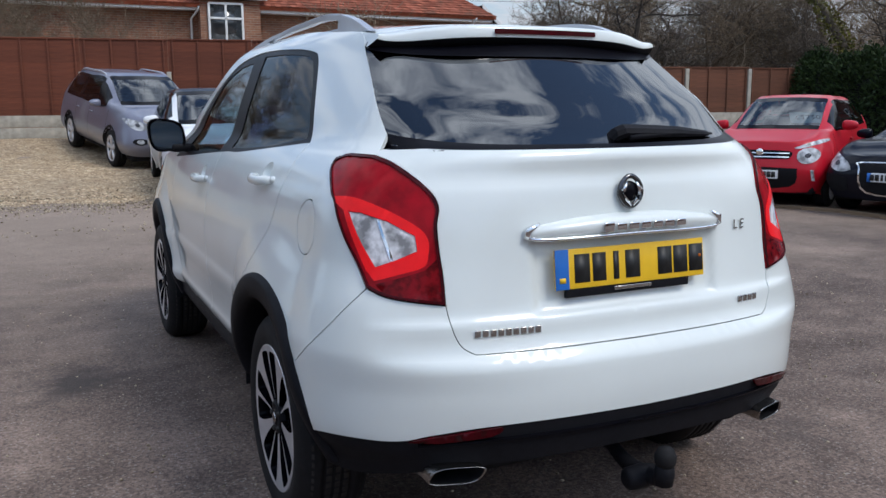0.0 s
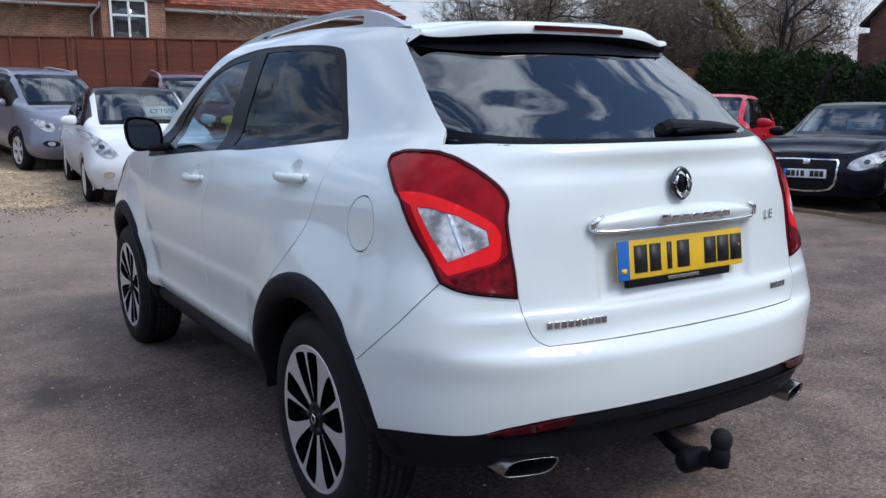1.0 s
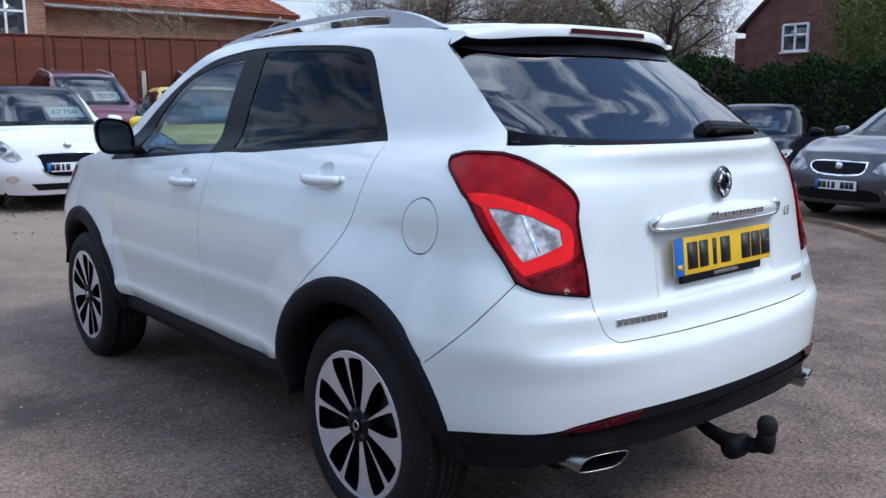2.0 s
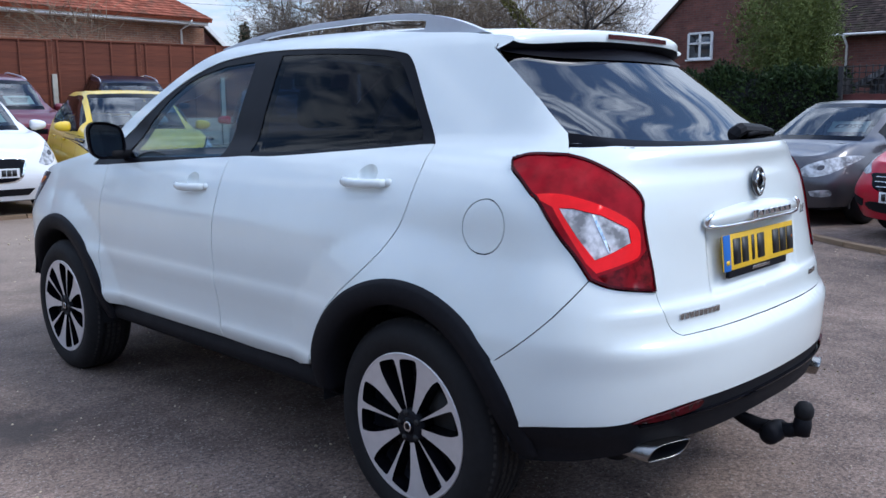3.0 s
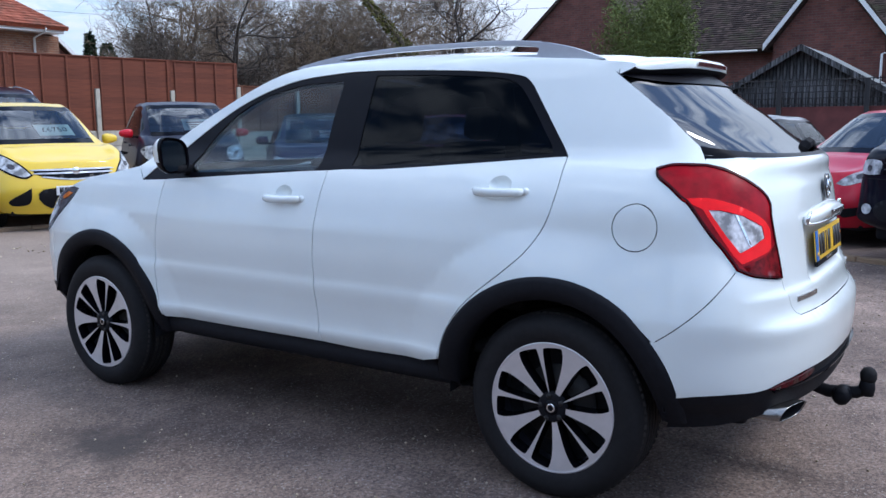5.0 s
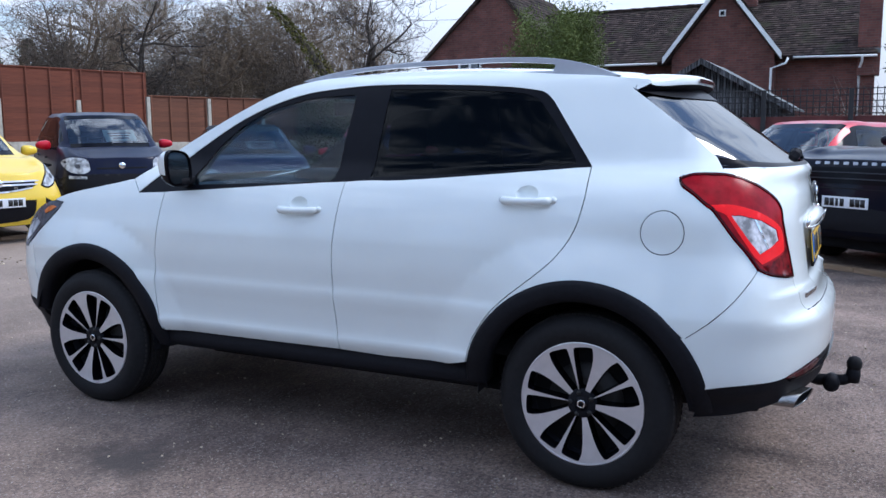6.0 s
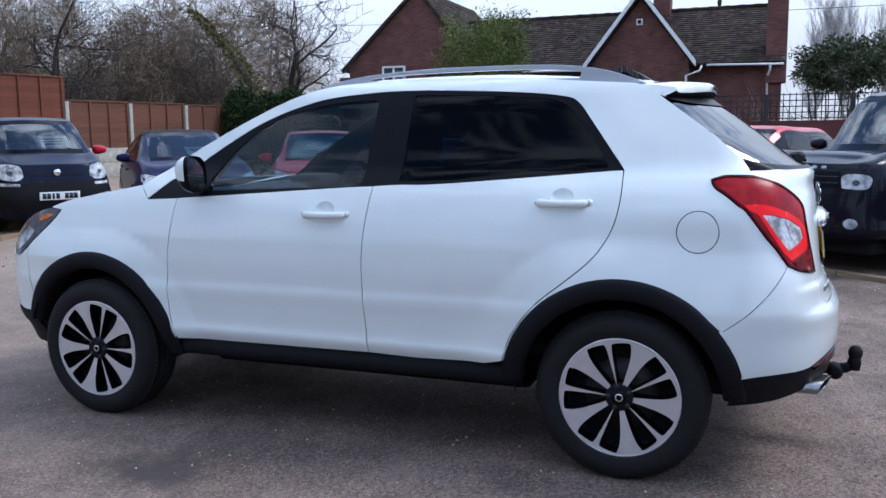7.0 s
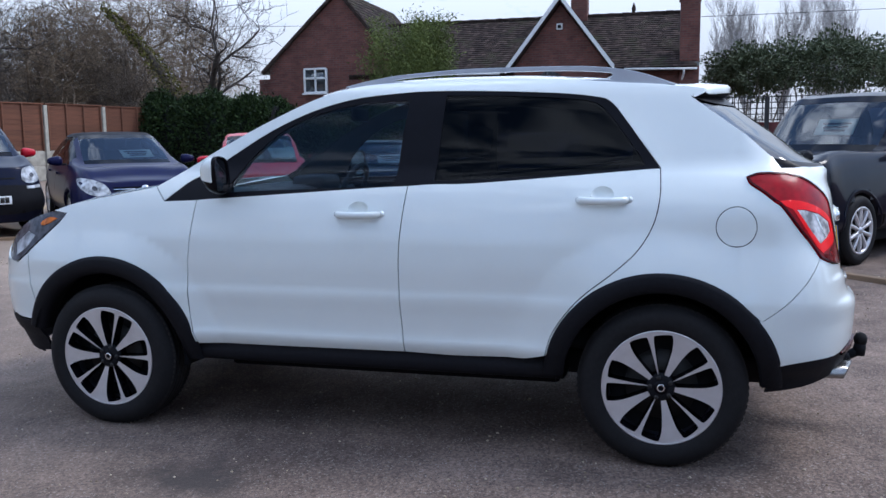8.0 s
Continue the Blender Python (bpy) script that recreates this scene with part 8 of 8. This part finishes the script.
# laurel hedge behind the second row of cars
def hedge_place(a, b, h, thick):
    a, b = Vector(a), Vector(b)
    d = b - a
    side = Vector((-d.y, d.x, 0)).normalized()

    def place(rnd):
        t = rnd.random()
        k = rnd.random()
        c = a + d * t
        wob = noise.noise(Vector((t * 9, k * 3, 1.7)))
        hh = h * (0.92 + 0.16 * noise.noise(Vector((t * 7, 0, 0))) + 0.08 * noise.noise(Vector((t * 23, 4, 0))))
        ang = k * math.pi
        x, z = math.cos(ang) * thick * (0.9 + 0.25 * wob), (abs(math.sin(ang)) ** 0.6) * hh
        z *= 0.9 + 0.1 * rnd.random()
        out = side * math.cos(ang) + Vector((0, 0, math.sin(ang)))
        return c + side * x + Vector((0, 0, z)) - out * rnd.random() * 0.25, out
    return place


HEDGE = [((17.9, 14.6, 0.3), (17.6, 10.4, 0.2), 2.70, 0.95), ((17.8, 11.0, 0.2), (17.6, 5.0, 0.1), 2.45, 0.75)]
for i, (a, b, h, th) in enumerate(HEDGE):
    hd = tagged(new("laurel_hedge"), "dense dark green laurel hedge behind the parked cars", "hedge")
    part("foliage", leaves(24000, hedge_place(a, b, h, th), 0.115, 20 + i, 2.3), M["laurel"], hd)
    # solid fill whose near-black colour stands in for shade inside the foliage
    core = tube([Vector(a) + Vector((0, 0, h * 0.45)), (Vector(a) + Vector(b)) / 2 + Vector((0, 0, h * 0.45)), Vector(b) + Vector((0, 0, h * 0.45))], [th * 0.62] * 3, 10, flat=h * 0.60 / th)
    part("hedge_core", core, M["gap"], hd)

bam = thing("bamboo_clump", "tall light green bamboo clump by the hedge", "bamboo", m=pose(19.2, 7.0, 0.1))
rb = random.Random(9)
canes = []
for k in range(44):
    a, r = rb.random() * math.tau, 0.78 * math.sqrt(rb.random())
    h = rb.uniform(3.6, 5.2) * (1.0 - 0.10 * r)
    ln = rb.uniform(0.03, 0.17)
    canes.append((Vector((r * math.cos(a), r * math.sin(a) * 1.05, 0)), Vector((math.cos(a) * ln, math.sin(a) * ln, 1)), h))
for p, d, h in canes[:30]:
    part("cane", tube([p, p + d * h * 0.5, p + d * h * 0.97], [0.014, 0.011, 0.003], 5), M["bamboo"], bam)


def bam_place(rnd):
    p, d, h = canes[rnd.randrange(len(canes))]
    t = rnd.uniform(0.16, 1.0) ** 0.8
    q = p + d * h * t + Vector((rnd.gauss(0, 0.17), rnd.gauss(0, 0.17), rnd.gauss(0, 0.08)))
    return q, (d + Vector((rnd.gauss(0, 0.6), rnd.gauss(0, 0.6), -0.3)))


part("foliage", leaves(38000, bam_place, 0.13, 31, 5.0), M["bamboo"], bam)

# leafless trees beyond fence and hedge
T1 = bare_tree(8.5, 11, 0.64, 4, 0.17, thin=0.007, skip=0.46, up=0.10, first=0.2)
T2 = bare_tree(9.0, 23, 0.60, 4, 0.16, thin=0.007, skip=0.46, up=0.18)
T3 = bare_tree(7.2, 37, 0.72, 4, 0.17, thin=0.007, skip=0.46, up=0.02, first=0.12, wild=0.30)
T4 = bare_tree(10.0, 52, 0.50, 4, 0.13, thin=0.007, skip=0.5, up=0.35)
protos = []
for k, g in enumerate((T1, T2, T3, T4)):
    spot = ((24.0, 18.6), (28.5, 20.5), (23.2, 20.6), (33.0, 25.0))[k]
    protos.append(make_tree("bare_tree", "leafless grey-brown tree beyond the fence", pose(spot[0], spot[1], 0.3, 0, 0, 40 * k), g, M["bark_dark"] if k == 2 else M["bark"], "bare trees"))
rt = random.Random(77)
for x, y, k, s in ((20.5, 20.6, 2, 0.95), (22.0, 25.5, 1, 0.9), (28.0, 29.0, 3, 0.9), (17.2, 19.8, 2, 0.7), (20.9, 17.2, 2, 0.72), (16.0, 22.5, 1, 0.9), (14.2, 20.6, 2, 0.85)):
    copy_thing(protos[k], pose(x, y, 0.3, rt.uniform(-4, 4), rt.uniform(-4, 4), rt.uniform(0, 360)) @ Matrix.Scale(s, 4))
copy_thing(protos[0], pose(18.90, 20.09, 0.4, 0, 0, 140) @ Matrix.Scale(0.90, 4))
# two dark crooked trees that stand clear against the sky
C1 = bare_tree(6.8, 64, 0.66, 4, 0.15, thin=0.008, skip=0.38, up=0.12, split=(1, 2), first=0.15, wild=0.30)
C2 = bare_tree(7.8, 71, 0.58, 4, 0.16, thin=0.008, skip=0.36, up=0.16, split=(1, 2), first=0.25, wild=0.26)
make_tree("bare_tree", "dark crooked leafless tree behind the fence", pose(15.0, 18.6, 0.4, 0, 0, 20), C1, M["bark_black"], "bare trees")
make_tree("bare_tree", "dark spreading leafless tree by the hedge", pose(20.6, 14.2, 0.3, 0, 0, 100), C2, M["bark_black"], "bare trees")
# young trees before the bungalow
for x, y, k, s in ((-2.6, 20.4, 3, 0.62), (-0.9, 21.0, 1, 0.55), (-4.6, 21.5, 3, 0.70), (-6.8, 20.8, 1, 0.68), (-9.5, 21.6, 3, 0.72), (0.4, 21.8, 3, 0.50)):
    copy_thing(protos[k], pose(x, y, 0.4, 0, 0, rt.uniform(0, 360)) @ Matrix.Scale(s, 4))
# birches and shrubs past the gabled house
B1 = bare_tree(9.6, 91, 0.30, 4, 0.09, thin=0.005, skip=0.48, up=0.5, wild=0.14, first=0.22)
birch = make_tree("birch", "slender pale leafless birch past the house", pose(47.0, -4.6, 0), B1, M["birch"], "birches")
for x, y, s in ((46.0, -2.6, 0.90), (49.0, -6.3, 1.05), (48.0, -8.6, 0.95), (52.0, -10.5, 1.1), (46.0, -13.5, 1.0)):
    copy_thing(birch, pose(x, y, 0, 0, 0, rt.uniform(0, 360)) @ Matrix.Scale(s, 4))


def thicket(n, seed, box_, h):
    """Far brushwood: many thin upright and crossing stems."""
    rnd = random.Random(seed)
    v, f = [], []
    for _ in range(n):
        x, y = rnd.uniform(box_[0], box_[1]), rnd.uniform(box_[2], box_[3])
        z = rnd.random() ** 1.4 * h
        d = Vector((rnd.gauss(0, 0.7), rnd.gauss(0, 0.7), rnd.uniform(0.2, 1.0))).normalized()
        L = rnd.uniform(0.5, 1.8)
        r = rnd.uniform(0.004, 0.013)
        p = Vector((x, y, z + 0.2))
        s = d.cross(Vector((0.2, 0.5, 0.8))).normalized() * r
        u = d.cross(s).normalized() * r
        q = p + d * L
        k = len(v)
        v += [p + s, p - s * 0.5 + u, p - s * 0.5 - u, q]
        f += [(k, k + 1, k + 3), (k + 1, k + 2, k + 3), (k + 2, k, k + 3)]
    return v, f


tagged(part("brushwood", thicket(14000, 3, (18.6, 36.0, 19.5, 32.0), 4.0), M["bark_far"]), "tangled brown brushwood beyond the fence", "brushwood", kind="stuff")
tagged(part("brushwood", thicket(700, 8, (5.5, 7.8, 19.6, 21.6), 3.9), M["bark"]), "bare twiggy shrubs before the bungalow", "brushwood", kind="stuff")

tagged(part("brushwood", thicket(1800, 17, (18.8, 24.0, -14.0, 0.6), 1.6), M["bark_dark"]), "low tangled stems behind the trellis", "brushwood", kind="stuff")

# ivy on a leaning trunk at the hedge's end
iv = thing("ivy_trunk", "ivy-covered leaning trunk at the end of the fence", "tree", m=pose(19.75, 14.9, 0.3))
ivp = [Vector((0.1, 0, 0)), Vector((0.05, 0.0, 1.3)), Vector((0.0, 0.05, 2.6)), Vector((-0.33, 0.7, 3.85)), Vector((-0.45, 2.1, 5.3))]
part("trunk", tube(ivp, [0.20, 0.17, 0.14, 0.10, 0.03], 8), M["bark_dark"], iv)


def ivy_place(rnd):
    k = min(3, int(rnd.random() ** 0.9 * 4))
    t = rnd.random()
    c = ivp[k].lerp(ivp[k + 1], t)
    o = Vector((rnd.gauss(0, 1), rnd.gauss(0, 1), rnd.gauss(0, 0.5))).normalized()
    return c + o * rnd.uniform(0.08, 0.62 - 0.15 * k), o


part("ivy_leaves", leaves(3600, ivy_place, 0.085, 41, 1.4), M["ivy"], iv)

# evergreen shrubs and far conifers
def blob_place(rx, ry, h, z0=0.2):
    def place(rnd):
        o = Vector((rnd.gauss(0, 1), rnd.gauss(0, 1), rnd.gauss(0.2, 0.9))).normalized()
        k = (0.80 + 0.55 * noise.noise(o * 2.3 + Vector((rx, ry, 0))) + 0.25 * noise.noise(o * 6.0)) * (1 - 0.55 * rnd.random() ** 2)
        return Vector((o.x * rx * k, o.y * ry * k, z0 + h * 0.5 + o.z * h * 0.5 * k)), o
    return place


for k, (x, y, rx, ry, h, z0) in enumerate(((28.5, -2.9, 1.3, 1.5, 1.9, 2.6), (28.6, -5.6, 1.5, 1.9, 2.2, 2.6), (29.5, -8.8, 1.6, 2.2, 2.1, 2.6), (28.0, -12.5, 1.8, 2.6, 2.2, 2.4))):
    sh = thing("evergreen_shrub", "grey-green evergreen shrub with gaps beyond the trellis", "shrub", "evergreen shrubs", m=pose(x, y, 0))
    part("foliage", leaves(11000, blob_place(rx * 1.15, ry * 1.15, h * 1.1, z0), 0.15, 60 + k, 2.6), M["shrub"], sh)
    for a in range(6):
        q = Vector((0.35 * math.cos(a * 1.1), 0.55 * math.sin(a * 1.7), 0))
        part("stem", tube([q, q * 1.5 + Vector((0.08, 0.05, z0 * 0.6)), q * 2.4 + Vector((0.1, -0.1, z0 + h * 0.6))], [0.05, 0.035, 0.01], 6), M["bark_dark"], sh)
for k, (x, y, r, h) in enumerate(((28.2, 45.0, 0.7, 6.3), (30.8, 47.0, 1.7, 6.0), (32.6, 46.0, 1.5, 6.8), (38.6, 50.0, 2.2, 6.6))):
    cf = thing("conifer", "dark conifer in the distance", "tree", "far conifers", m=pose(x, y, 0))

    def cone_place(rnd, r=r, h=h):
        t = rnd.random()
        a = rnd.random() * math.tau
        q = r * (1 - t) ** 0.7 * (0.8 + 0.3 * noise.noise(Vector((a, t * 6, r))))
        return Vector((q * math.cos(a), q * math.sin(a), 0.5 + t * h)), Vector((math.cos(a), math.sin(a), 0.2))
    part("foliage", leaves(3500, cone_place, 0.30, 80 + k, 2.5), M["conifer"], cf)
    part("trunk", tube([(0, 0, 0), (0, 0, h)], [0.16, 0.02], 6), M["bark"], cf)

# trees; unseen fence and shrubs added behind the camera close the yard, darken reflections
for x, y, k, s in ((-13.5, 5.5, 0, 0.95), (-15.5, 1.0, 2, 1.1), (-13.0, -3.5, 1, 0.9), (-16.0, -7.5, 0, 1.1), (-14.5, 9.5, 3, 0.9), (-10.0, -14.5, 2, 1.0), (-3.5, -18.0, 0, 1.0), (4.0, -19.0, 1, 0.9), (10.0, -17.0, 2, 1.0)):
    copy_thing(protos[k], pose(x, y, 0, 0, 0, rt.uniform(0, 360)) @ Matrix.Scale(s, 4))
tagged(part("yard_wall", joined(bm_geo(box((0.22, 40.0, 2.6), (-18.0, 0.0, 1.25), 0.02)), bm_geo(box((44.0, 0.22, 2.6), (4.1, -20.2, 1.25), 0.02))), M["fence"]), "unseen brown fence added behind the camera to darken reflections", "fence", kind="structure")
tagged(part("brushwood", thicket(9000, 15, (-17.6, -15.0, -16.0, 14.0), 4.2), M["bark_far"]), "unseen bare shrubs added along the boundary to darken reflections", "brushwood", kind="stuff")

# overhead wires on poles
def pole(x, y, h):
    p = thing("utility_pole", "thin dark timber utility pole", "pole", "utility poles", m=pose(x, y, 0))
    part("shaft", tube([(0, 0, -0.2), (0, 0, h * 0.5), (0, 0, h + 0.25)], [0.13, 0.11, 0.09], 10), M["bark"], p)
    part("insulator", tube([(0, 0, h + 0.05), (0.10, 0, h + 0.05), (0.13, 0, h)], [0.03, 0.04, 0.02], 8), M["concrete"], p)


for p, q, sag in (((42.0, 53.3, 9.9), (42.0, -34.0, 7.9), 1.3), ((42.0, 53.3, 9.6), (-6.0, 60.0, 10.4), 0.7)):
    pts = [Vector(p).lerp(Vector(q), k / 20) - Vector((0, 0, 4 * sag * (k / 20) * (1 - k / 20))) for k in range(21)]
    tagged(part("overhead_wire", tube(pts, 0.012, 5), M["ink"]), "thin black overhead wire between poles", "wire")
for x, y, h in ((42.0, 53.3, 10.1), (42.0, -34.0, 7.9), (-6.0, 60.0, 10.4)):
    pole(x, y, h)
